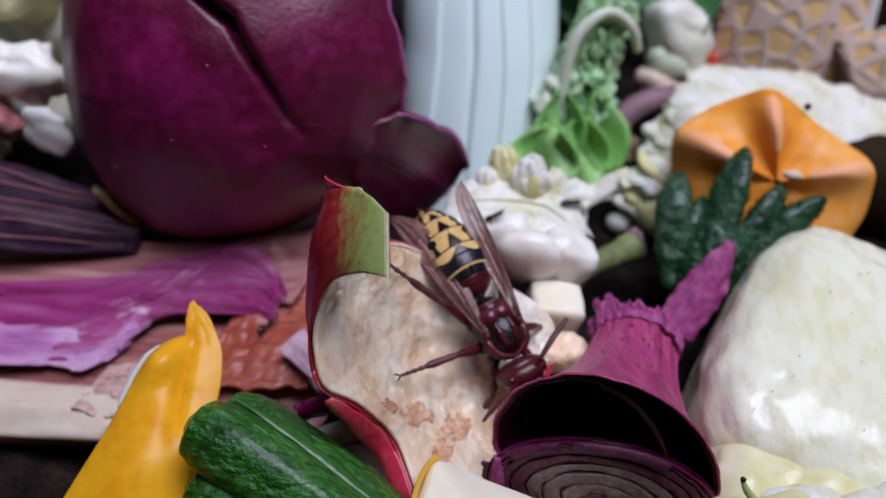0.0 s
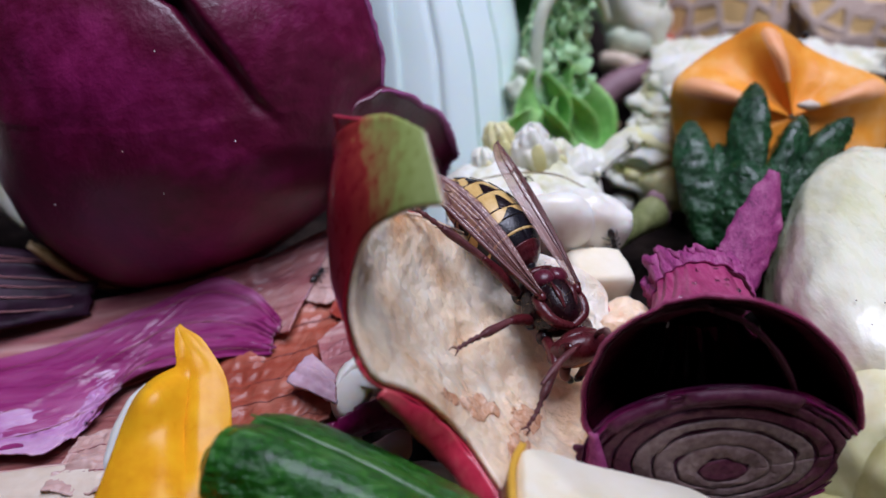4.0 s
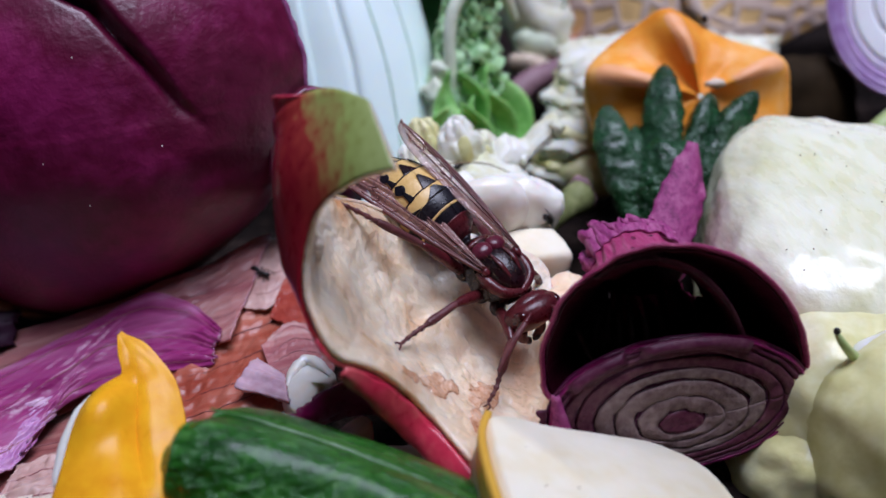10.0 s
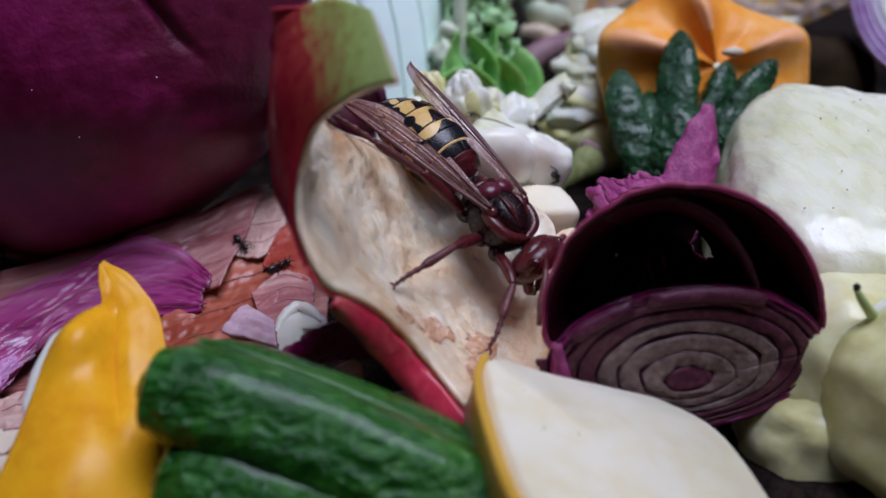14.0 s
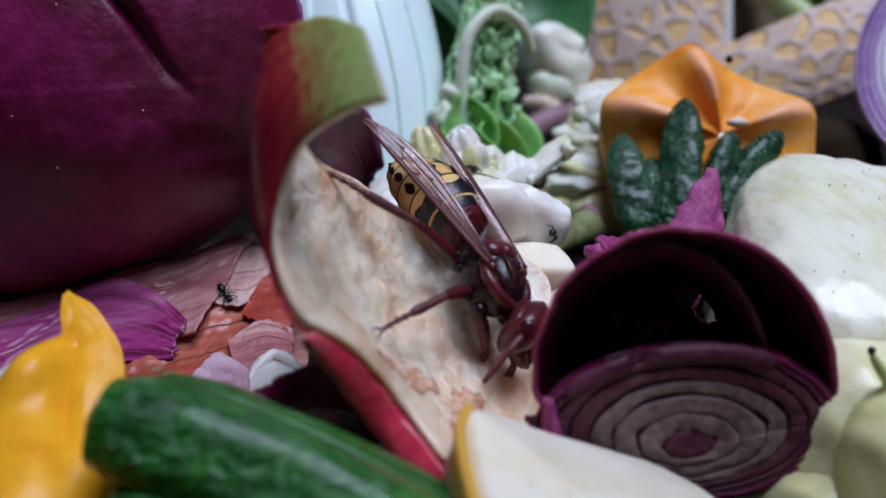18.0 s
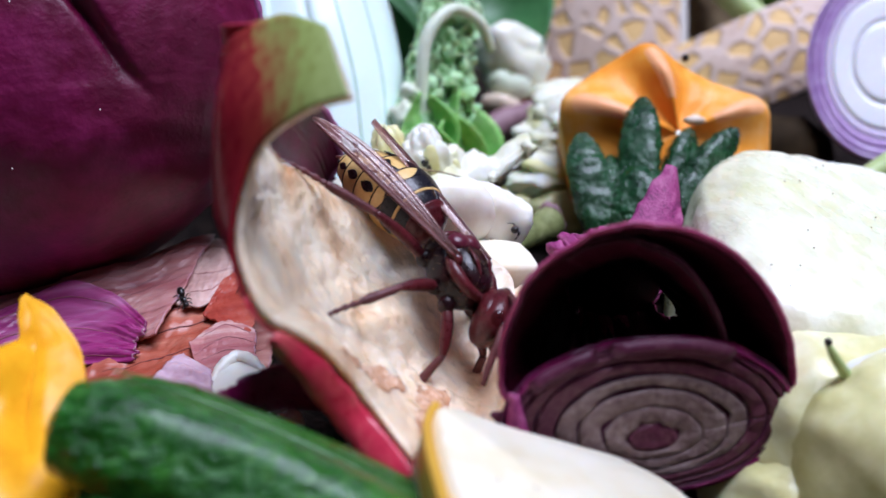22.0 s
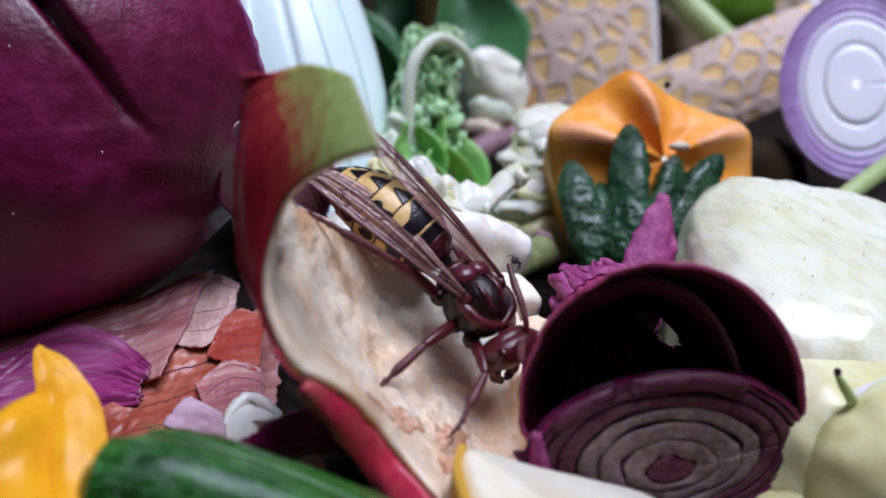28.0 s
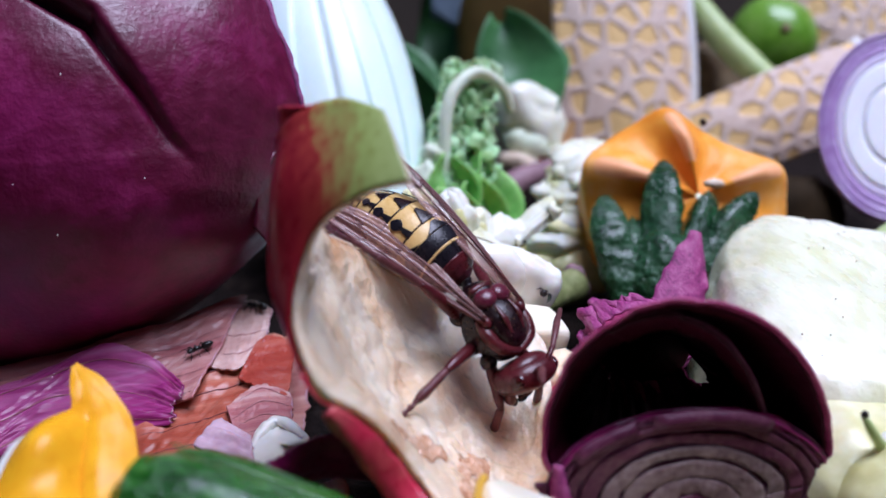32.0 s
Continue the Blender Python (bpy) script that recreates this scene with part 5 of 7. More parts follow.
# ---- white scraps behind the hornet ----
def build_whites():
    g = "white garlic scraps"
    lone("garlic_clove", blob((0.70, 7.56, 2.84), (0.40, 0.20, 0.37), turn(20, 12, 6), 0.86, 48, 32, 0.07, 2.5, 1), M_GARLIC, "smooth white garlic clove half", "garlic", (0.7, 7.7, 2.4), g)
    lone("garlic_clove", blob((1.10, 7.84, 2.64), (0.34, 0.26, 0.36), turn(8, 24, 24), 0.5, 48, 32, 0.16, 3.2, 4, lambda d: 1 + 0.03 * wob(d, 9, 3)), M_GARLIC, "chunky cream garlic scrap with a ragged edge", "garlic", (1.10, 7.9, 2.2), g)
    lone("garlic_clove", blob((0.30, 8.08, 2.72), (0.42, 0.22, 0.30), turn(0, -15, 0), 0.6, 40, 26, 0.18, 3.5, 7), M_GARLIC, "white garlic scrap under the insect", "garlic", (0.3, 8.1, 2.3), g)
    lone("apple_cube", blob((1.06, 7.36, 2.26), (0.31, 0.26, 0.29), turn(14, 8, 12), 0.32, 40, 28, 0.05, 4, 2), M_PEAR, "small cream apple cube", "apple cube", (1.06, 7.36, 1.9))
    lone("apple_scrap", blob((1.15, 6.75, 2.12), (0.32, 0.22, 0.22), turn(10, 0, 20), 0.8, 24, 14, 0.3, 5, 3), M_FLESH, "browned apple scrap with a red edge", "apple scrap", (1.15, 6.75, 1.9))
    lone("brown_speck", blob((1.06, 7.55, 2.54), (0.045, 0.04, 0.045), None, 1, 10, 7, 0.3, 9), M_TWIG, "tiny brown seed speck on the garlic", "speck", (1.06, 7.55, 2.5))
    t = thing("cabbage_core", "white ruffled cabbage core with pale yellow bud tips", "cabbage core", (0.9, 9.0, 2.2))
    part("base", surf(lambda u, v: (-0.35 + 1.75 * u, 8.02 + 0.35 * u + 0.85 * v, 2.86 - 0.12 * u + 0.40 * v - 0.22 * (2 * u - 1) ** 4 - 0.15 * v ** 4 + 0.05 * wob((u * 5, v * 3, 0), 1.3) + 0.02 * wob((u * 16, v * 10, 0), 1.3)), 60, 40, 0.28), M_FRILL, t, "smooth pale leaf base")
    part("vein", tube([(-0.1, 8.28, 3.08), (0.4, 8.3, 3.13), (0.85, 8.45, 3.02), (1.15, 8.35, 2.88)], [0.006, 0.01, 0.006], 6, 30), M_TWIG, t, "thin brown vein")
    for k, (c, r, m) in enumerate((((0.34, 9.05, 3.12), (0.19, 0.15, 0.33), M_PALE), ((0.66, 8.85, 3.10), (0.24, 0.17, 0.34), M_FRILL), ((0.47, 9.15, 2.95), (0.22, 0.2, 0.26), M_FRILL), ((0.92, 9.0, 2.98), (0.22, 0.16, 0.26), M_FRILL), ((0.12, 8.9, 3.0), (0.17, 0.14, 0.22), M_FRILL))):
        part("floret", blob(c, r, turn(-8, 6 * (k - 2), 15 * k), 0.85, 54, 36, 0.22, 5, k, lambda d, k=k: 1 + 0.07 * math.sin(9 * math.atan2(d.y, d.x) + 3 * d.z + k) + 0.05 * wob(d, 7, k)), m, t, "crinkled pale yellow floret" if m is M_PALE else "crinkled white floret")
        part("floret_heart", blob(Vector(c) + Vector((0.02, -0.8 * r[1], 0.0)), (0.45 * r[0], 0.3 * r[1], 0.5 * r[2]), None, 1, 18, 12, 0.3, 6, k), M_PALE, t, "yellowish floret heart")

    def spiky(u, v):
        teeth = 0.10 * abs(math.sin(8.5 * u + 0.6)) + 0.07 * wob((u * 13, 0, 0), 1.0, 4) - 0.30 * max(0.0, u - 0.55)
        p = curve_at([(0.72, 8.72, 2.80), (1.05, 8.75, 2.78), (1.42, 8.85, 2.86), (1.82, 9.0, 3.16)], u)
        return p + Vector((0.02, 0.22 * v, (0.36 + teeth) * v * (1 - 0.55 * u) + 0.04 * wob((u * 6, v * 4, 2), 1.0))) + Vector((0, -0.08, 0)) * math.sin(math.pi * v)
    part("spiky_leaf", surf(spiky, 80, 24, 0.09), M_FRILL, t, "jagged white leaf edge")
    for b, e in (((1.15, 8.72, 2.72), (1.50, 8.68, 2.52)), ((1.3, 8.9, 2.85), (1.66, 9.05, 2.96))):
        b, e = Vector(b), Vector(e)
        part("ragged_spike", tube([b, b.lerp(e, 0.5) + Vector((0, 0, 0.04)), e], [0.13, 0.08, 0.012], 9, 12, None, 0.6), M_FRILL, t)
    lone("bean_scrap", blob((1.32, 8.35, 2.42), (0.11, 0.13, 0.26), turn(20, 15, 0), 1, 16, 10, 0.2, 4), M_GREENSTEM, "yellow green bean scrap", "scrap", (1.32, 8.35, 2.1))
    lone("seed_bead", blob((1.98, 10.5, 1.75), (0.2, 0.18, 0.16), None, 1, 18, 12), M_SEED, "small round pale bead of seed", "seed", (1.98, 10.5, 1.6))
    t = thing("dry_stem", "short dry green-brown stem stub on the soil", "stem", (1.7, 8.6, 1.9))
    part("stem", tube([(1.2, 8.05, 2.2), (1.6, 8.5, 2.28), (2.02, 8.95, 2.28)], [0.13, 0.12, 0.15, 0.2], 14, 16, lambda a, u: 1 + 0.12 * wob((a * 2, u * 5, 0), 2)), M_OLIVE, t)
    part("stem_end", blob((2.06, 8.98, 2.30), (0.16, 0.08, 0.2), turn(0, 0, -40), 0.8, 16, 10, 0.4, 6), M_MAUVE, t, "frayed mauve stem end")
    # ruffled white cabbage behind the squash
    t = thing("cabbage_leaf", "ruffled white cabbage leaf base with creamy yellow folds", "cabbage leaf", (3.2, 11.4, 1.9))
    fold = random.Random(8)
    for k in range(11):
        f = k / 10
        c = Vector((2.36 + 0.55 * f + fold.uniform(-0.08, 0.08), 10.55 + 0.75 * f + fold.uniform(-0.1, 0.1), 2.02 + 1.35 * f))
        part("leaf_fold", blob(c, (0.50 - 0.08 * f, 0.42, 0.105), turn(fold.uniform(-8, 22), fold.uniform(-14, 14), fold.uniform(-40, 40)), 0.8, 44, 18, 0.22, 3.2, k, lambda d, k=k: 1 + 0.05 * math.sin(8 * math.atan2(d.y, d.x) + k)), M_PALE if k in (1, 4, 8) else M_FRILL, t, "yellowish leaf fold" if k in (1, 4, 8) else "white leaf fold")
    part("leaf_heart", blob((2.75, 11.1, 2.65), (0.45, 0.4, 0.8), turn(0, 18, 0), 0.9, 36, 24, 0.15, 2, 9), M_FRILL, t, "white leaf heart")
    part("yellow_base", blob((2.55, 10.35, 2.02), (0.42, 0.3, 0.32), None, 0.9, 30, 20, 0.15, 3), M_PALE, t, "yellowish cut base")
    part("rib", surf(lambda u, v: (2.9 + 3.4 * u, 12.2 + 1.0 * (2 * v - 1) * math.sqrt(max(0.02, 1 - u ** 4)) + 0.3 * u, 3.15 - 0.35 * u * u + 0.15 * v - 0.5 * (1 - v) ** 2 + 0.12 * wob((u * 6, v * 4, 2), 1.4) + 0.05 * wob((u * 17, v * 9, 5), 1.4)), 50, 20, 0.2), M_FRILL, t, "broad white leaf rib")


build_whites()


# ---- far scraps ----
def melon_point(c, e1, e2, n, w, h, u, v):
    x, y = (2 * u - 1), (2 * v - 1)
    return Vector(c) + Vector(e1) * (w * x) + Vector(e2) * (h * y) - Vector(n) * (0.35 * x * x + 0.2 * y * y)


def build_rind(name, c, e1, e2, n, w, h, label, seed, pits):
    t = thing(name, label, "melon rind", Vector(c) - Vector((0, 0, h)), "netted melon rinds")
    body = surf(lambda u, v: melon_point(c, e1, e2, n, w, h, u, v) + Vector(n) * 0.02 * wob((u * 8, v * 9, seed), 1.5), 30, 34, 0.3)
    part("rind", body, M_MELON, t)
    part("cut_edge", tube([melon_point(c, e1, e2, n, w, h, 1.0, k / 8) - Vector(n) * 0.14 for k in range(9)], [0.17, 0.17], 10, 30), M_MELONEDGE, t, "pale cut edge")


def build_far():
    build_rind("melon_rind", (4.75, 14.3, 4.3), (0.99, -0.1, 0), (0.06, 0.28, 0.96), (0.08, -0.95, 0.28), 1.2, 1.9, "netted buff melon rind standing upright with orange pits", 5, 90)
    build_rind("melon_rind", (7.2, 13.2, 3.75), (0.93, -0.1, 0.34), (-0.28, 0.45, 0.85), (0.1, -0.85, 0.5), 1.7, 0.75, "netted buff melon rind lying slanted", 6, 60)
    build_rind("melon_rind", (9.4, 15.4, 4.9), (0.95, 0.05, 0.3), (-0.2, 0.3, 0.93), (0, -0.95, 0.3), 1.2, 1.5, "netted buff melon rind behind the onion half", 8, 50)
    t = thing("onion_half", "halved red onion with lilac skin and white flesh", "onion", (7.4, 11.2, 2.2))
    face = Vector((-0.35, -0.80, 0.45)).normalized()
    right = Vector((0.92, -0.40, 0.0)).normalized()
    up = Vector((0.18, 0.41, 0.876)).normalized()
    c = Vector((7.42, 11.1, 3.62))
    disc = lambda r, a, back: c + right * (0.98 * r * math.cos(a)) + up * (1.36 * r * math.sin(a)) - face * back
    part("skin", surf(lambda u, v: disc(1.0 - 0.55 * max(0, v - 0.1), 2 * math.pi * u, -0.01 + 0.9 * math.sin(1.5 * v)), 60, 14, 0.05), M_LILAC, t)
    for k, (r0, r1) in enumerate(((0.98, 0.91), (0.905, 0.82), (0.815, 0.72), (0.715, 0.45), (0.445, 0.0))):
        part("onion_ring", surf(lambda u, v, r0=r0, r1=r1: disc(r0 + (r1 - r0) * v, 2 * math.pi * u, (0.014 if r0 > 0.8 else 0.003) * (2 * v - 1) ** 2), 60, 6, 0.1), M_LILAC if k < 2 else M_PALELILAC if k == 2 else M_WHITEONION, t, "lilac onion ring" if k < 2 else "white onion ring")
    t = thing("lime", "glossy green lime between the rinds", "lime", (8.1, 15.9, 3.4))
    part("fruit", blob((8.1, 15.9, 4.55), (0.85, 0.85, 0.95), turn(0, 15, 0), 1, 36, 24, 0.05, 2, 2), M_LIME, t)
    part("stem_scar", blob((7.95, 15.12, 4.9), (0.10, 0.05, 0.10), None, 1, 12, 8, 0.3, 6), M_TWIG, t, "dry stem scar")
    lone("pale_stalk", tube([(6.2, 15.6, 5.6), (6.6, 14.9, 4.8), (7.1, 14.0, 4.0), (7.3, 13.6, 3.6)], [0.24, 0.26, 0.24, 0.2], 14, 20), M_GREENSTEM, "pale green cut stalk leaning between rinds", "stalk", (7.2, 13.7, 3.3))
    lone("ochre_peel", blob((3.4, 16.4, 4.9), (1.2, 0.5, 1.7), turn(0, 8, 0), 0.8, 30, 20, 0.08, 1), M_OCHRE, "dull ochre squash peel behind the rind", "peel", (3.4, 16.4, 2.6))
    lone("brown_peel", blob((6.9, 15.6, 3.9), (0.8, 0.5, 0.8), None, 0.8, 24, 16, 0.15, 2), M_TWIG, "brown wilted peel behind the rinds", "peel", (6.9, 15.6, 2.8))
    lone("blue_scrap", sheet([(1.9, 17.6, 5.2), (3.0, 17.4, 4.8), (3.2, 17.6, 6.6), (2.0, 17.8, 7.0)], 0.1, 0.1, 3, 0.03, 16, 16, 0.05), M_BLUE, "blue grey packaging scrap", "scrap", (2.5, 17.5, 4.8))
    t = thing("dark_leaves", "dark green wilted leaves behind the sprig", "leaves", (0.8, 15.2, 2.2))
    rng = random.Random(12)
    for k in range(34):
        c = Vector((rng.uniform(-4.5, 3.2), rng.uniform(14, 18.5), rng.uniform(2.8, 7.0)))
        rot = turn(rng.uniform(30, 90), rng.uniform(-30, 30), rng.uniform(-60, 60))
        part("leaf", surf(lambda u, v: c + rot @ Vector(((u - 0.5) * 1.5 * math.sin(math.pi * (0.1 + 0.85 * v)), (v - 0.5) * 2.2, 0.3 * (2 * u - 1) ** 2 + 0.1 * math.sin(9 * v + k))), 12, 14, 0.03), M_DARKGREEN, t)
    part("stem", tube([(0.8, 15.2, 2.2), (0.6, 15.4, 4.0), (0.2, 15.6, 6.0)], [0.2, 0.16, 0.1], 8, 10), M_KALE, t)
    t = thing("shallot", "pale shallot bulb with a green streak", "shallot", (2.7, 13.4, 2.9))
    part("bulb", blob((2.75, 13.4, 3.7), (0.58, 0.5, 0.48), turn(0, 20, 0), 0.8, 32, 22, 0.3, 2), M_FRILL, t)
    part("scrap", blob((2.6, 13.1, 3.35), (0.35, 0.3, 0.25), None, 0.8, 18, 12, 0.2, 3), M_WHITESTALK, t)
    lone("red_scrap", blob((3.2, 14.3, 2.95), (0.45, 0.3, 0.28), None, 0.8, 20, 12, 0.2, 3), M_RED, "small red pepper scrap", "scrap", (3.2, 14.3, 2.7))
    t = thing("rooty_stem", "mauve stem with a clod of brown roots", "stem", (2.0, 12.2, 1.9))
    part("stem", tube([(1.75, 12.0, 2.5), (2.2, 12.3, 2.85), (2.9, 12.6, 3.0)], [0.2, 0.2, 0.16], 12, 14), M_MAUVE, t)
    part("clod", blob((1.75, 11.9, 2.25), (0.42, 0.35, 0.42), None, 1, 30, 20, 0.5, 5), M_TWIG, t, "brown root clod")
    lone("brown_scrap", blob((2.5, 12.9, 3.0), (0.4, 0.3, 0.2), turn(0, 20, 30), 0.8, 20, 12, 0.3, 3), M_CREAM, "small cream and brown scrap", "scrap", (2.5, 12.9, 2.8))
    lone("celery_stick", tube([(5.2, 9.1, 1.85), (6.0, 9.35, 2.4), (7.6, 10.0, 2.9)], [0.12, 0.13, 0.14], 12, 14), M_GREENSTEM, "pale green cut celery stick beside the marrow", "celery", (6.0, 9.4, 1.9))
    # dark blob stands in for the shadow below the slanted rind
    lone("void_shadow", blob((5.9, 11.6, 2.15), (1.2, 0.6, 0.75), None, 0.8, 40, 26, 0.15, 1.4), M_VOIDSHADOW, "dark lump standing in for the shadow under the rind", "peel", (5.9, 11.2, 1.6))
    # pale scraps at the far left
    for k, (c, r, m, nm, lab) in enumerate((((-5.55, 8.7, 3.3), (0.33, 0.1, 0.3), M_SEED, "garlic_slice", "round white garlic slice"),
                                           ((-6.3, 9.6, 3.7), (0.6, 0.4, 0.4), M_GARLIC, "garlic_scrap", "white garlic scrap at the edge of the heap"),
                                           ((-7.2, 9.3, 3.1), (0.7, 0.5, 0.5), M_FRILL, "cabbage_scrap", "pale cabbage scrap at the heap edge"),
                                           ((-6.6, 10.8, 4.6), (0.8, 0.5, 0.6), M_PALE, "cabbage_scrap", "pale yellow cabbage scrap"),
                                           ((-7.5, 11.2, 5.4), (0.8, 0.5, 0.7), M_FRILL, "cabbage_scrap", "white cabbage scrap behind the shell"),
                                           ((-6.5, 9.2, 3.15), (0.5, 0.3, 0.2), M_SKINPINK, "pink_scrap", "pink onion scrap beside garlic"))):
        lone(nm, blob(c, r, turn(10 * k, 15, 25 * k), 0.7, 40, 26, 0.4, 2.2, k), m, lab, "scrap", (c[0], c[1], c[2] - r[2]))


build_far()


# ---- hornet ----
def build_hornet():
    """Along x: head forward; z up; the origin in the thorax's middle."""
    h = thing("hornet", "maroon hornet with yellow black-marked abdomen, feeding on apple", "hornet", (0, 0, 0))
    squeeze = lambda geo: ([Vector((v[0] * 0.88, v[1], v[2])) for v in geo[0]], geo[1])
    part("thorax", squeeze(join(blob((0.03, 0, -0.02), (0.36, 0.235, 0.225), None, 0.92, 32, 20, 0.05, 5), blob((-0.22, 0, -0.02), (0.17, 0.19, 0.18), None, 1, 24, 16))), M_THORAX, h)
    part("mid_plate", squeeze(blob((0.10, 0, 0.10), (0.24, 0.17, 0.125), turn(0, 6, 0), 0.9, 28, 14)), M_THORAX, h, "dark upper thorax plate")
    for s in (1, -1):
        part("back_stripe", squeeze(tube([(-0.05, 0.07 * s, 0.218), (0.10, 0.075 * s, 0.232), (0.24, 0.06 * s, 0.185)], [0.012, 0.026, 0.012], 8, 12, None, 0.5)), M_REDCHITIN, h, "maroon stripe on the back")
        part("collar", squeeze(tube([(-0.02, 0.20 * s, 0.09), (0.14, 0.20 * s, 0.09), (0.29, 0.15 * s, 0.08), (0.37, 0.0, 0.05)], [0.035, 0.055, 0.05, 0.04], 12, 20)), M_REDCHITIN, h, "maroon collar")
        part("wing_base", squeeze(blob((0.04, 0.185 * s, 0.15), (0.06, 0.04, 0.04), None, 1, 12, 8)), M_REDCHITIN, h)
        part("side_plate", squeeze(blob((0.02, 0.2 * s, -0.03), (0.20, 0.06, 0.12), turn(0, 20, 0), 0.9, 18, 12, 0.15, 9)), M_THORAX, h)
        part("scutellum", squeeze(blob((-0.145, 0.075 * s, 0.165), (0.095, 0.095, 0.065), turn(-14 * s, -8, 0), 0.9, 18, 12)), M_SCUTE, h, "shiny maroon back plate")
    part("rear_plate", squeeze(blob((-0.27, 0, 0.10), (0.05, 0.14, 0.06), turn(0, -35, 0), 1, 18, 12)), M_REDCHITIN, h, "narrow maroon plate")
    part("waist", squeeze(tube([(-0.34, 0, -0.02), (-0.39, 0, -0.01), (-0.44, 0, 0.0)], [0.11, 0.045, 0.06], 12, 8)), M_BLACK, h)
    rng = random.Random(77)
    fuzz = []
    for k in range(150):
        a, x = rng.uniform(-1.9, 1.9), rng.uniform(-0.3, 0.36)
        r = 0.215 * math.sqrt(max(0.1, 1 - (x / 0.42) ** 2))
        p = Vector((x, r * math.sin(a), r * math.cos(a)))
        q = p * 1.0 + Vector((rng.uniform(-0.04, 0.01), p.y * 0.28 + rng.uniform(-0.02, 0.02), p.z * 0.28))
        fuzz.append(tube([p * 0.98, (p + q) / 2 + Vector((-0.006, 0, 0)), q], [0.0028, 0.002, 0.001], 3, 3))
    part("hair", squeeze(join(*fuzz)), M_HAIR, h, "fine short hairs")
    # abdomen
    ab = part("abdomen", tube([(-0.38, 0, 0.0), (-0.42, 0, 0.0), (-0.47, 0, 0.0), (-0.52, 0, 0)], [0.05, 0.13, 0.19, 0.222], 28, 10), M_REDCHITIN, h, "abdomen banded in yellow, black and maroon", at=(-0.37, 0, 0.0))
    A0 = AT[ab.name]

    def prof(x):
        if x < 0.5:
            return 0.305 * math.sqrt(max(0.0, 1 - (0.5 - x) ** 2 / 0.235))
        return 0.305 * max(0.0, 1 - ((x - 0.5) / 0.745) ** 2) ** 0.62
    edges = [0.10, 0.24, 0.50, 0.73, 0.94, 1.11, 1.235]
    axis = lambda x: A0 + Vector((-x, 0, -0.16 * max(0, x - 0.5) ** 1.6))
    shell = lambda a, x, g: axis(x) + Vector((0, (prof(x) + g) * math.sin(a), 0.93 * (prof(x) + g) * math.cos(a)))
    for k in range(6):
        x0, x1 = edges[k], edges[k + 1]
        part("abdomen_segment", surf(lambda u, v: shell(2 * math.pi * u, x0 + (x1 - x0 + 0.02) * v, 0.012 * v), 44, 10, 0.01), M_BLACK if k == 0 else M_HORNYELLOW, ab,
             "black front segment" if k == 0 else "yellow segment")
        if k < 5:
            part("segment_line", surf(lambda u, v: shell(2 * math.pi * u, x1 + 0.004 + (0.030 if k == 0 else 0.014) * v, 0.015), 40, 1, 0.008),
                 M_HORNYELLOW if k == 0 else M_THORAX, ab, "thin yellow rim" if k == 0 else "narrow dark seam")

        def patch(a0, da, v0, v1, shape, nu=18):
            def f(u, v):
                a = radians(a0) + radians(da) * (2 * u - 1) * shape(v)
                w = v0 + (v1 - v0) * v
                return shell(a, x0 + (x1 - x0) * w, 0.012 * w + 0.006)
            return surf(f, nu, 12, -0.008)
        if k == 1:
            part("black_band", patch(0, 150, 0.11, 0.58, lambda v: 1 - 0.2 * v, 50), M_BLACK, ab, "broad black saddle")
            for a0, da, v1 in ((0, 26, 0.92), (-62, 26, 0.78), (62, 26, 0.78), (-110, 16, 0.72), (110, 16, 0.72)):
                part("saddle_notch", patch(a0, da, 0.60, v1, lambda v: 1 - 0.85 * v ** 0.7), M_BLACK, ab, "pointed notch of the saddle")
        if k >= 2:
            for s in (1, -1):
                part("black_dot", patch(s * (40 if k < 4 else 34), 10, 0.45, 0.95, lambda v: math.sin(math.pi * min(0.97, 0.08 + v * 0.9))), M_BLACK, ab, "dark dot")
                part("dot_stem", patch(s * (40 if k < 4 else 34), 4, 0.0, 0.55, lambda v: 1.6 - v), M_BLACK, ab, "dark line to the dot")
                part("side_dot", patch(s * 88, 9, 0.15, 0.8, lambda v: math.sin(math.pi * min(0.97, 0.08 + v * 0.9))), M_THORAX, ab, "dark side dot")
            part("black_wedge", patch(0, 15, 0.0, 0.7, lambda v: 1 - 0.85 * v), M_THORAX, ab, "dark wedge")
    part("sting_tip", tube([shell(0, 1.22, -0.06), axis(1.28), axis(1.33)], [0.05, 0.03, 0.008], 8, 6), M_VEIN, ab, "brown pointed tip")
    # head
    hd = part("head", join(blob((0.490, 0, -0.05), (0.135, 0.275, 0.23), turn(0, 18, 0), 0.9, 28, 18), blob((0.450, 0, 0.04), (0.09, 0.20, 0.11), None, 1, 20, 12)), M_REDCHITIN, h, "maroon head", at=(0.370, 0, 0.0))
    part("face_plate", blob((0.585, 0, -0.10), (0.035, 0.105, 0.085), turn(0, 14, 0), 0.8, 18, 12), M_ORANGEFACE, hd, "ochre yellow face plate")
    part("brow", blob((0.565, 0, 0.045), (0.06, 0.10, 0.08), None, 1, 16, 10), M_BLACK, hd, "dark brow")
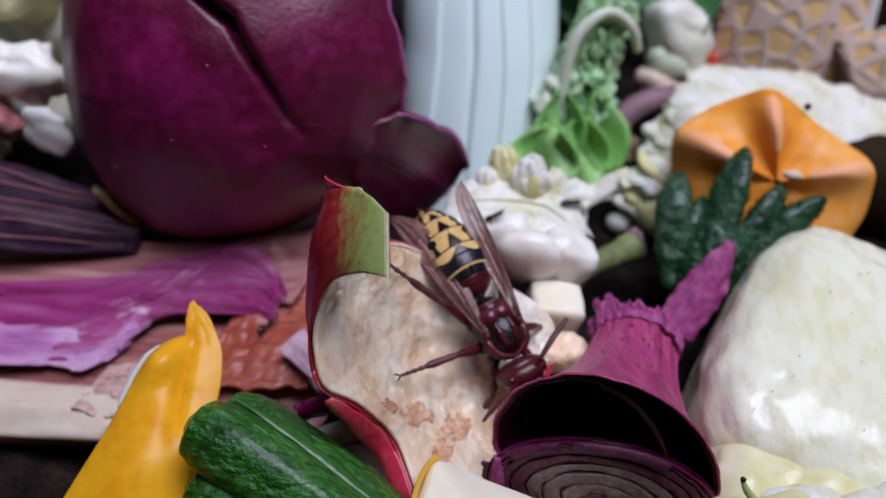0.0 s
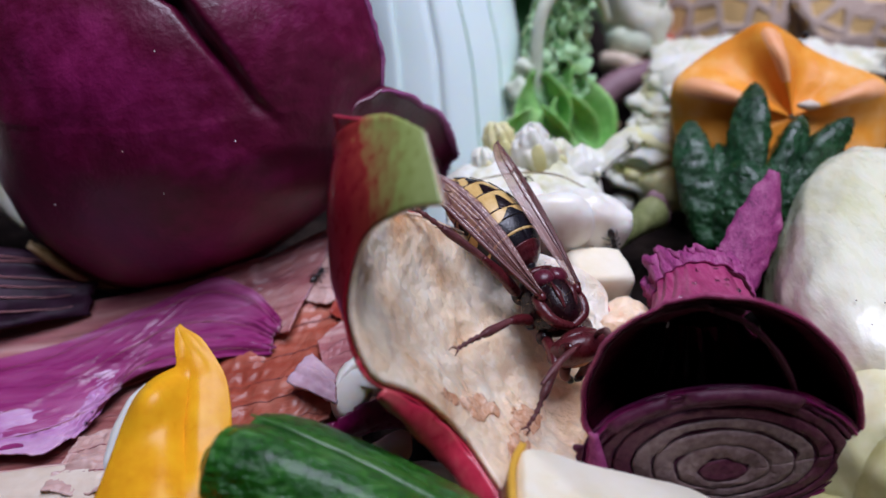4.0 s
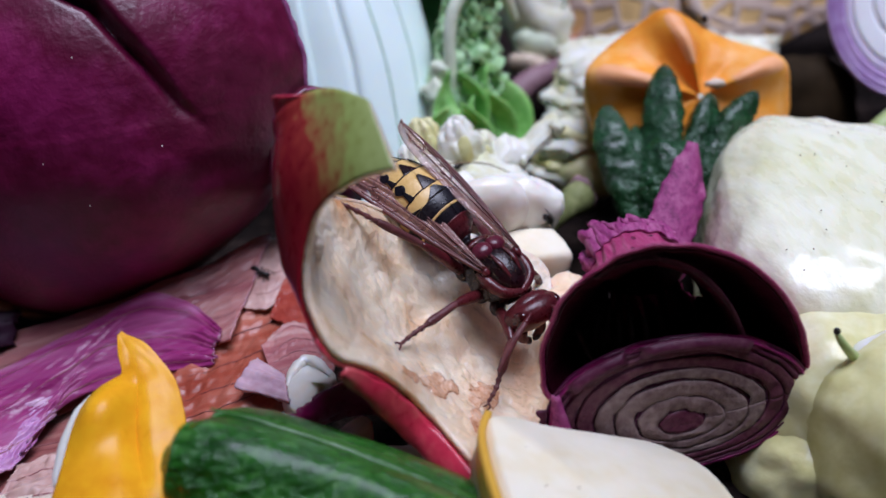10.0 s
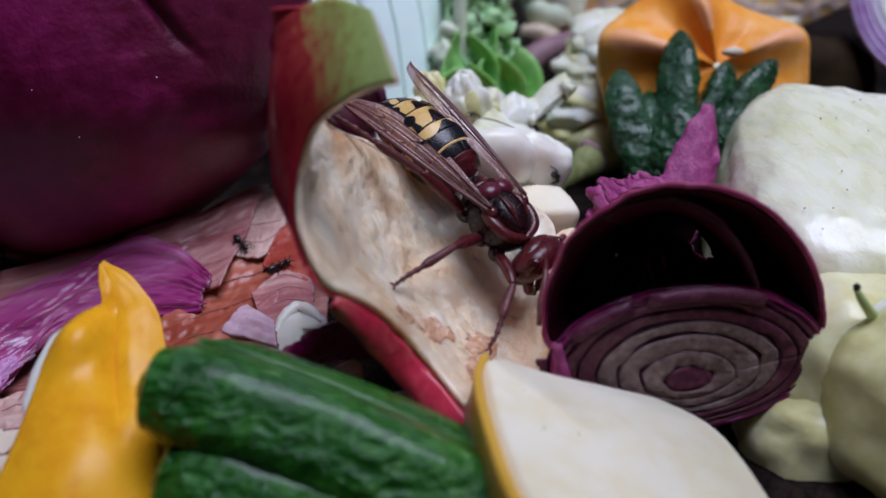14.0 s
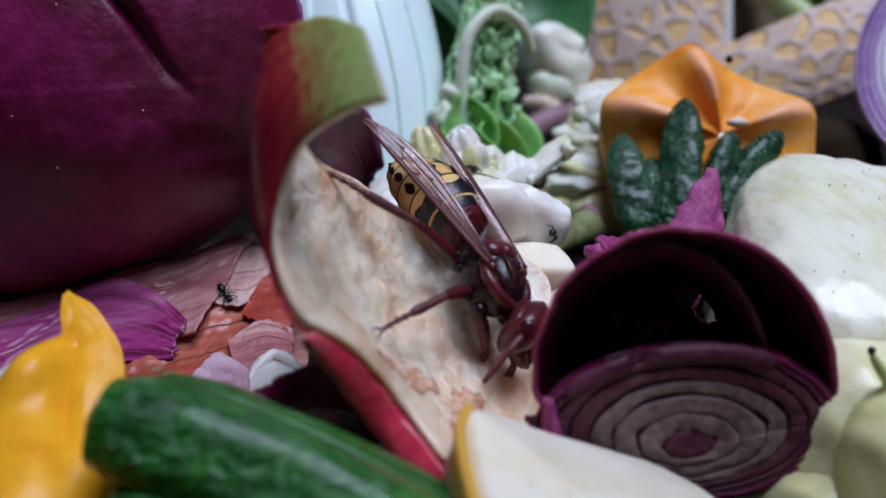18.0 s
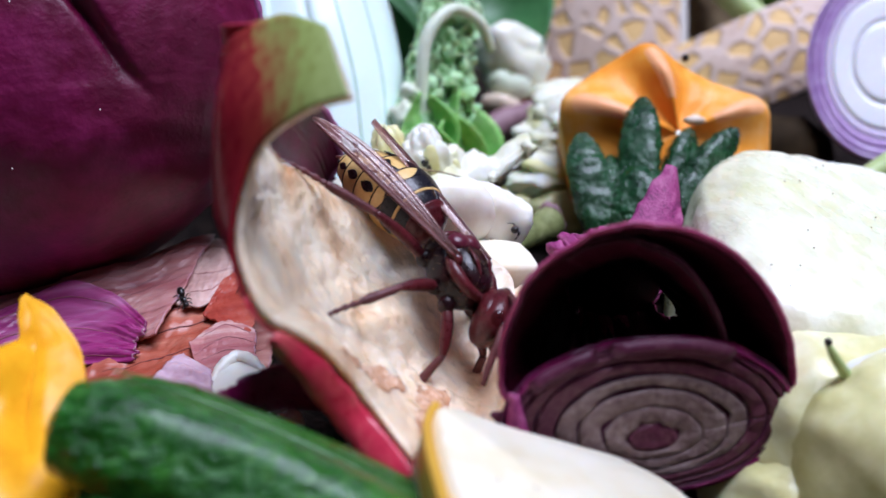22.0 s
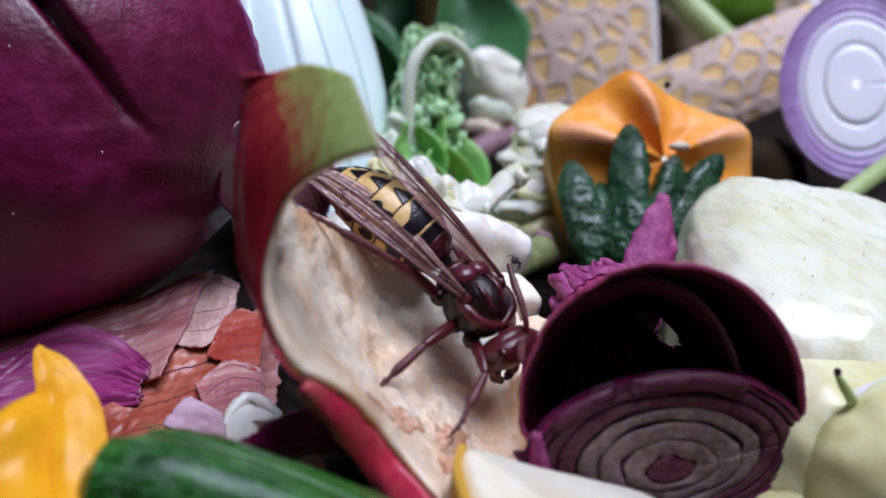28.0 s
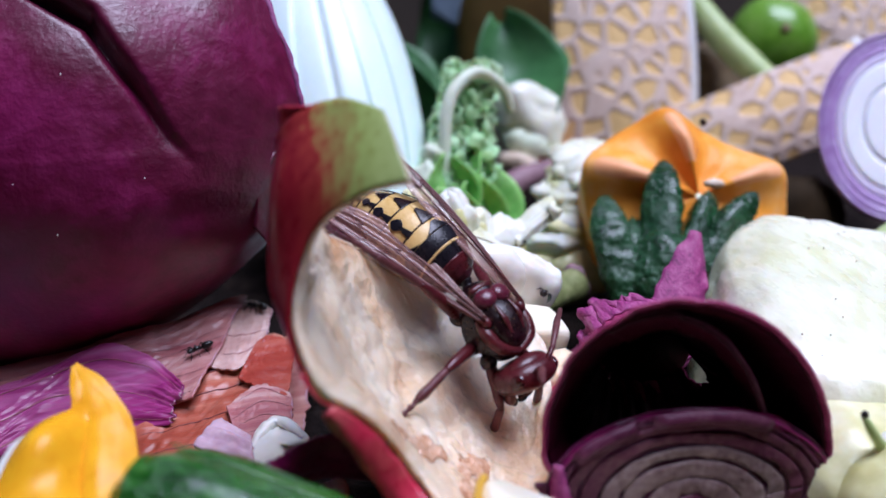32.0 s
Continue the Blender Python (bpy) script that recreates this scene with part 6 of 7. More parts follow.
    for s in (1, -1):
        part("eye", blob((0.510, 0.205 * s, 0.0), (0.075, 0.06, 0.145), turn(14 * s, 14, 0), 1, 18, 14), M_EYE, hd, "glossy dark compound eye")
        part("jaw", tube([(0.550, 0.10 * s, -0.19), (0.595, 0.10 * s, -0.26), (0.615, 0.02 * s, -0.31)], [0.05, 0.045, 0.02], 10, 8), M_VEIN, hd, "reddish brown jaw")
        part("jaw_edge", tube([(0.605, 0.09 * s, -0.265), (0.630, 0.05 * s, -0.30), (0.625, 0.01 * s, -0.325)], [0.022, 0.028, 0.015], 8, 8), M_BLACK, hd, "black jaw edge")
    ants = []
    for s in (1, -1):
        b = Vector((0.530, 0.06 * s, 0.10))
        an = part("antenna", tube([b, b + Vector((0.080, 0, 0.05)), b + Vector((0.170, 0, 0.07))], [0.018, 0.022, 0.024], 7, 8), M_REDCHITIN, h, "curved maroon antenna", at=b)
        part("antenna_tip", tube([b + Vector((0.170, 0, 0.07)), b + Vector((0.320, 0.01 * s, 0.07)), b + Vector((0.430, 0.01 * s, 0.04)), b + Vector((0.62, 0, 0))], [0.022, 0.028, 0.03, 0.018], 8, 24, lambda a, u: 1 + 0.08 * (math.sin(u * 60) > 0)), M_LEG, an)
        ants.append(an)
    # wings along -x from the root, leading edge outwards
    wings = []
    for s in (1, -1):
        root = Vector((0.03, 0.19 * s, 0.15))
        span = 1.66

        def blade(u, v):
            lead = 0.035 * math.sin(math.pi * v) + 0.02
            trail = -0.025 - (0.23 if s < 0 else 0.16) * math.sin(math.pi * min(1, 0.04 + 0.72 * v)) ** 1.4
            close = (1 - max(0, (v - 0.80) / 0.20) ** 2) ** 0.5 if v > 0.80 else 1
            y = (trail + (lead - trail) * u) * close
            return root + Vector((-span * v, s * y, 0.055 * math.sin(2.4 * v) + 0.035 * math.sin(math.pi * u) + 0.012 * math.sin(u * 22) - 0.25 * (y - lead) * (-0.5)))
        w = part("wing", surf(blade, 24, 44, 0.003), M_WING, h, "folded smoky brown translucent wing", at=root)
        up = Vector((0, 0, 0.005))
        for u0, u1, v1, r in ((0.97, 0.97, 0.97, 0.017), (0.84, 0.86, 0.80, 0.011), (0.62, 0.60, 0.92, 0.007), (0.40, 0.30, 0.9, 0.006)):
            part("wing_vein", tube([blade(u0 + (u1 - u0) * k / 10, k / 10 * v1) + up for k in range(11)], [r, r, r * 0.5], 6, 30), M_VEIN, w)
        for v0, ua, ub in ((0.42, 0.85, 0.6), (0.60, 0.9, 0.55), (0.72, 0.9, 0.62), (0.55, 0.6, 0.3), (0.78, 0.6, 0.3)):
            part("wing_vein", tube([blade(ua, v0) + up, blade((ua + ub) / 2, v0 - 0.03) + up, blade(ub, v0 + 0.03) + up], [0.006, 0.006], 5, 10), M_VEIN, w)
        wings.append(w)
    # legs run along +x from the hip, knee bent to z, and are swung to where the feet stand
    out = {}
    for key, hip, reach, bend in (("front", (0.25, 0.16, -0.14), 0.88, 0.17), ("middle", (0.09, 0.20, -0.12), 1.0, 0.12), ("hind", (-0.16, 0.19, -0.10), 1.34, 0.10)):
        for s in (1, -1):
            b = Vector((hip[0], hip[1] * s, hip[2]))
            q = [b + Vector((reach * f, 0, bend * g)) for f, g in ((0, 0), (0.40, 1.0), (0.72, 0.55), (0.88, 0.35), (1.0, 0.0))]
            lg = part("leg", tube([q[0], (q[0] + q[1]) / 2 + Vector((0, 0, 0.02)), q[1]], [0.04, 0.052, 0.046, 0.028], 10, 16), M_REDCHITIN, h, "jointed maroon leg", at=b)
            part("hip", blob(b, (0.085, 0.07, 0.07), None, 1, 14, 10), M_THORAX, lg)
            part("shin", tube([q[1], (q[1] + q[2]) / 2, q[2]], [0.028, 0.034, 0.036, 0.040, 0.030], 8, 14), M_LEG, lg)
            part("spur", tube([q[2], q[2] + Vector((0.05, 0.02, -0.03))], [0.008, 0.003], 5, 4), M_LEG, lg)
            part("foot", tube([q[2], q[3], q[4]], [0.017, 0.018, 0.016, 0.012], 7, 26, lambda a, u: 1 + 0.45 * (math.sin(u * 31) > 0.5)), M_LEG, lg)
            for d in (1, -1):
                part("claw", tube([q[4], q[4] + Vector((0.03, 0.025 * d, 0.01)), q[4] + Vector((0.05, 0.035 * d, -0.03))], [0.010, 0.009, 0.003], 5, 6), M_LEG, lg)
            out[key, s] = lg
    return h, ab, hd, ants, wings, out


HORNET, ABDOMEN, HEAD, ANTENNAE, WINGS, LEGS = build_hornet()


# ---- ants ----
def build_ant():
    a = thing("ant", "tiny black ant crawling over the scraps", "ant", (0, 0, 0), "ants on the scraps")
    part("gaster", blob((-0.10, 0, 0.06), (0.085, 0.05, 0.05), None, 1, 14, 10), M_ANT, a)
    part("thorax", tube([(-0.02, 0, 0.05), (0.04, 0, 0.06), (0.09, 0, 0.06)], [0.02, 0.035, 0.022], 10, 8), M_ANT, a)
    part("head", blob((0.13, 0, 0.06), (0.042, 0.038, 0.032), None, 1, 12, 8), M_ANT, a)
    for s in (1, -1):
        for x, dx in ((0.07, 0.09), (0.04, 0.0), (0.01, -0.09)):
            part("leg", tube([(x, 0.02 * s, 0.05), (x + dx * 0.6, 0.07 * s, 0.07), (x + dx, 0.12 * s, 0.0)], [0.009, 0.008, 0.004], 5, 8), M_ANT, a)
        part("feeler", tube([(0.16, 0.015 * s, 0.07), (0.19, 0.05 * s, 0.08), (0.24, 0.07 * s, 0.05)], [0.006, 0.005, 0.004], 5, 6), M_ANT, a)
    a.scale = (0.72, 0.72, 0.72)
    return a


def stand(p, ahead, up):
    """A pose with the thing's x ahead and its z near up, at a place in centimetres."""
    x = Vector(ahead).normalized()
    y = Vector(up).cross(x).normalized()
    z = x.cross(y)
    m = Matrix((x, y, z)).transposed().to_4x4()
    m.translation = Vector(p) * U
    return m


def aim(at, ahead, up, back=False):
    """A part's pose in its thing's space: its x (or -x) along ahead, its z near up; places in metres."""
    m = stand((0, 0, 0), tuple(-k for k in ahead) if back else ahead, up)
    m.translation = Vector(at)
    return m


ANTS = [build_ant()]
ANTS += [copy_thing(ANTS[0], Matrix.Identity(4)) for _ in range(4)]



# ---- what moves ----
# seconds, thorax, ahead, up
HORNET_ROWS = [
    (0, (0.499, 6.245, 2.772), (0.581, -0.547, -0.602), (0.21, -0.61, 0.76)),
    (1, (0.539, 6.327, 2.778), (0.623, -0.686, -0.376), (0.05, -0.45, 0.89)),
    (1.7, (0.57, 6.31, 2.72), (0.42, -0.80, -0.42), (0.20, -0.38, 0.90)),
    (2.5, (0.53, 6.27, 2.63), (0.33, -0.835, -0.44), (0.48, -0.34, 0.81)),
    (3.5, (0.505, 6.26, 2.66), (0.34, -0.81, -0.47), (0.44, -0.37, 0.82)),
    (4, (0.50, 6.275, 2.70), (0.371, -0.795, -0.480), (0.34, -0.42, 0.84)),
    (7, (0.521, 6.299, 2.794), (0.474, -0.753, -0.457), (0.13, -0.45, 0.88)),
    (9, (0.458, 6.223, 2.776), (0.427, -0.608, -0.669), (0.25, -0.63, 0.73)),
    (11, (0.510, 6.297, 2.798), (0.551, -0.742, -0.381), (0.07, -0.42, 0.91)),
    (13, (0.484, 6.269, 2.813), (0.554, -0.657, -0.511), (0.15, -0.53, 0.84)),
    (15.5, (0.486, 6.240, 2.761), (0.328, -0.701, -0.633), (0.61, -0.36, 0.71)),
    (17.3, (0.498, 6.216, 2.684), (0.274, -0.714, -0.645), (0.62, -0.38, 0.68)),
    (19, (0.475, 6.244, 2.748), (0.227, -0.748, -0.623), (0.63, -0.37, 0.68)),
    (21, (0.451, 6.242, 2.746), (0.243, -0.733, -0.636), (0.63, -0.38, 0.68)),
    (23, (0.590, 6.223, 2.743), (0.327, -0.727, -0.604), (0.60, -0.33, 0.73)),
    (25.2, (0.636, 6.228, 2.818), (0.239, -0.703, -0.670), (0.64, -0.41, 0.65)),
    (28, (0.545, 6.221, 2.818), (0.425, -0.648, -0.632), (0.23, -0.60, 0.77)),
    (29.5, (0.524, 6.256, 2.906), (0.440, -0.667, -0.600), (0.22, -0.57, 0.79)),
    (31, (0.457, 6.218, 2.914), (0.429, -0.539, -0.725), (0.29, -0.68, 0.68)),
    (32, (0.478, 6.216, 2.901), (0.447, -0.553, -0.703), (0.28, -0.66, 0.70)),
]
# seconds, then, in the insect's space, ways of: abdomen, right and left wing, right front, middle and hind leg
LIMB_ROWS = [
    (0, (-0.96, 0.01, -0.26), (-0.97, -0.11, -0.23), (-0.97, 0.16, -0.17), (0.47, -0.40, -0.79), (-0.10, -0.95, 0.30), (-0.64, -0.51, 0.58)),
    (1, (-1.00, -0.01, 0.09), (-0.99, -0.14, 0.05), (-0.99, 0.11, 0.11), (0.16, -0.48, -0.86), (-0.11, -0.98, 0.17), (-0.46, -0.51, 0.73)),
    (2.5, (-0.98, -0.17, -0.02), (-0.95, -0.30, 0.05), (-0.99, -0.04, 0.10), (0.21, -0.05, -0.98), (0.26, -0.96, 0.10), (-0.19, -0.75, 0.63)),
    (4, (-0.98, -0.15, -0.02), (-0.95, -0.29, -0.02), (-0.99, 0.00, 0.08), (0.78, -0.61, -0.08), (0.23, -0.94, 0.26), (-0.57, -0.69, 0.44)),
    (7, (-0.96, -0.26, 0.13), (-0.95, -0.30, 0.01), (-0.99, -0.04, 0.16), (0.57, -0.64, -0.51), (0.11, -0.98, 0.15), (-0.74, -0.58, 0.33)),
    (9, (-0.97, -0.06, -0.25), (-0.95, -0.17, -0.28), (-0.99, 0.02, -0.15), (0.71, -0.70, 0.09), (0.08, -0.95, 0.30), (-0.68, -0.62, 0.40)),
    (11, (-0.97, -0.10, 0.22), (-0.98, -0.21, 0.08), (-0.97, 0.03, 0.22), (0.63, -0.73, -0.26), (0.01, -0.99, 0.14), (-0.60, -0.56, 0.57)),
    (13, (-1.00, -0.03, -0.06), (-0.98, -0.14, -0.12), (-1.00, 0.07, 0.04), (0.68, -0.72, -0.13), (-0.00, -0.99, 0.17), (-0.64, -0.55, 0.54)),
    (15.5, (-0.97, 0.07, -0.23), (-0.95, -0.23, -0.19), (-0.99, -0.06, -0.08), (0.88, -0.40, -0.24), (0.27, -0.93, -0.25), (-0.72, -0.69, -0.08)),
    (17.3, (-0.94, 0.10, -0.32), (-0.96, -0.21, -0.20), (-1.00, -0.03, -0.09), (0.03, 0.57, -0.82), (0.32, -0.94, -0.08), (-0.49, -0.87, 0.02)),
    (19, (-0.96, -0.08, -0.25), (-0.94, -0.32, -0.14), (-0.98, -0.15, -0.09), (0.23, 0.58, -0.78), (0.32, -0.90, -0.30), (-0.51, -0.86, -0.03)),
    (21, (-0.95, -0.05, -0.31), (-0.94, -0.27, -0.20), (-0.98, -0.11, -0.13), (0.09, 0.56, -0.82), (0.32, -0.92, -0.22), (-0.53, -0.85, 0.01)),
    (23, (-0.97, -0.09, -0.23), (-0.93, -0.32, -0.16), (-0.98, -0.20, -0.10), (0.62, -0.76, -0.20), (-0.10, -0.88, -0.46), (-0.69, -0.72, -0.09)),
    (25.2, (-0.95, 0.09, -0.30), (-0.92, -0.25, -0.29), (-0.98, -0.12, -0.18), (0.77, -0.59, -0.24), (0.37, -0.74, -0.56), (-0.52, -0.85, -0.11)),
    (28, (-0.96, -0.28, 0.01), (-0.95, -0.32, -0.03), (-0.98, -0.18, 0.12), (0.65, -0.76, 0.02), (0.18, -0.98, -0.13), (-0.71, -0.63, 0.31)),
    (29.5, (-0.88, -0.41, 0.22), (-0.86, -0.50, 0.06), (-0.91, -0.30, 0.26), (0.40, -0.02, -0.91), (0.23, -0.96, -0.16), (-0.59, -0.69, 0.42)),
    (31, (-0.95, -0.19, -0.26), (-0.95, -0.24, -0.21), (-0.99, -0.08, -0.08), (0.61, 0.01, -0.79), (0.29, -0.96, -0.03), (-0.61, -0.68, 0.41)),
    (32, (-0.97, -0.16, -0.19), (-0.93, -0.31, -0.21), (-1.00, -0.08, -0.05), (0.55, -0.00, -0.84), (0.24, -0.97, -0.10), (-0.60, -0.67, 0.44)),
]
# seconds, the head's turn in degrees, then base and way of the left and right antenna
HEAD_ROWS = [
    (0, (0.00, 0.00, 0.00), (0.53, 0.06, 0.10), (-0.43, 0.85, 0.30), (0.53, -0.06, 0.10), (0.33, -0.79, -0.52)),
    (1, (0.00, 0.00, 5.00), (0.52, 0.07, 0.10), (-0.06, 0.48, 0.88), (0.53, -0.05, 0.10), (0.20, -0.92, -0.33)),
    (2.5, (0.00, -5.00, -15.00), (0.53, 0.02, 0.11), (0.39, -0.84, 0.37), (0.50, -0.10, 0.11), (0.47, -0.87, -0.15)),
    (4, (0.00, 0.00, 0.00), (0.53, 0.06, 0.10), (0.42, -0.39, 0.82), (0.53, -0.06, 0.10), (0.43, -0.90, 0.05)),
    (7, (0.00, 5.00, 0.00), (0.54, 0.06, 0.09), (-0.07, 0.19, 0.98), (0.54, -0.06, 0.09), (0.47, -0.88, 0.02)),
    (9, (0.00, 8.00, -8.00), (0.55, 0.04, 0.08), (0.33, 0.59, -0.73), (0.53, -0.08, 0.08), (0.35, -0.94, 0.00)),
    (11, (0.00, 0.00, 0.00), (0.53, 0.06, 0.10), (0.69, -0.56, 0.46), (0.53, -0.06, 0.10), (0.34, -0.87, -0.37)),
    (13, (0.00, 0.00, 8.00), (0.52, 0.08, 0.10), (-0.59, 0.76, -0.27), (0.54, -0.04, 0.10), (0.49, -0.87, 0.02)),
    (15.5, (0.00, -10.00, 22.00), (0.48, 0.11, 0.13), (0.46, 0.55, -0.69), (0.52, -0.00, 0.13), (0.73, -0.20, -0.65)),
    (17.3, (0.00, -20.00, 30.00), (0.44, 0.11, 0.15), (0.23, 0.77, -0.59), (0.50, 0.01, 0.15), (0.27, -0.48, -0.84)),
    (19, (0.00, -28.00, 38.00), (0.41, 0.11, 0.16), (0.66, -0.66, 0.35), (0.48, 0.01, 0.16), (0.86, -0.43, -0.26)),
    (21, (0.00, -28.00, 40.00), (0.40, 0.11, 0.16), (0.64, -0.65, 0.40), (0.48, 0.01, 0.16), (0.84, -0.47, -0.28)),
    (23, (0.00, -26.00, 38.00), (0.41, 0.11, 0.16), (0.69, -0.69, 0.21), (0.49, 0.01, 0.16), (0.65, -0.22, -0.73)),
    (25.2, (0.00, -10.00, 15.00), (0.49, 0.09, 0.13), (-0.16, 0.95, -0.27), (0.52, -0.02, 0.13), (0.72, -0.69, -0.09)),
    (28, (0.00, 5.00, 0.00), (0.54, 0.06, 0.09), (-0.90, 0.32, 0.29), (0.54, -0.06, 0.09), (0.38, -0.60, 0.70)),
    (29.5, (0.00, 5.00, 0.00), (0.54, 0.06, 0.09), (-0.85, 0.09, 0.52), (0.54, -0.06, 0.09), (0.37, -0.18, 0.91)),
    (31, (0.00, 5.00, 0.00), (0.54, 0.06, 0.09), (-0.66, 0.48, 0.58), (0.54, -0.06, 0.09), (0.37, -0.43, 0.82)),
    (32, (0.00, 5.00, 0.00), (0.54, 0.06, 0.09), (-0.56, 0.83, -0.03), (0.54, -0.06, 0.09), (0.27, -0.56, 0.78)),
]
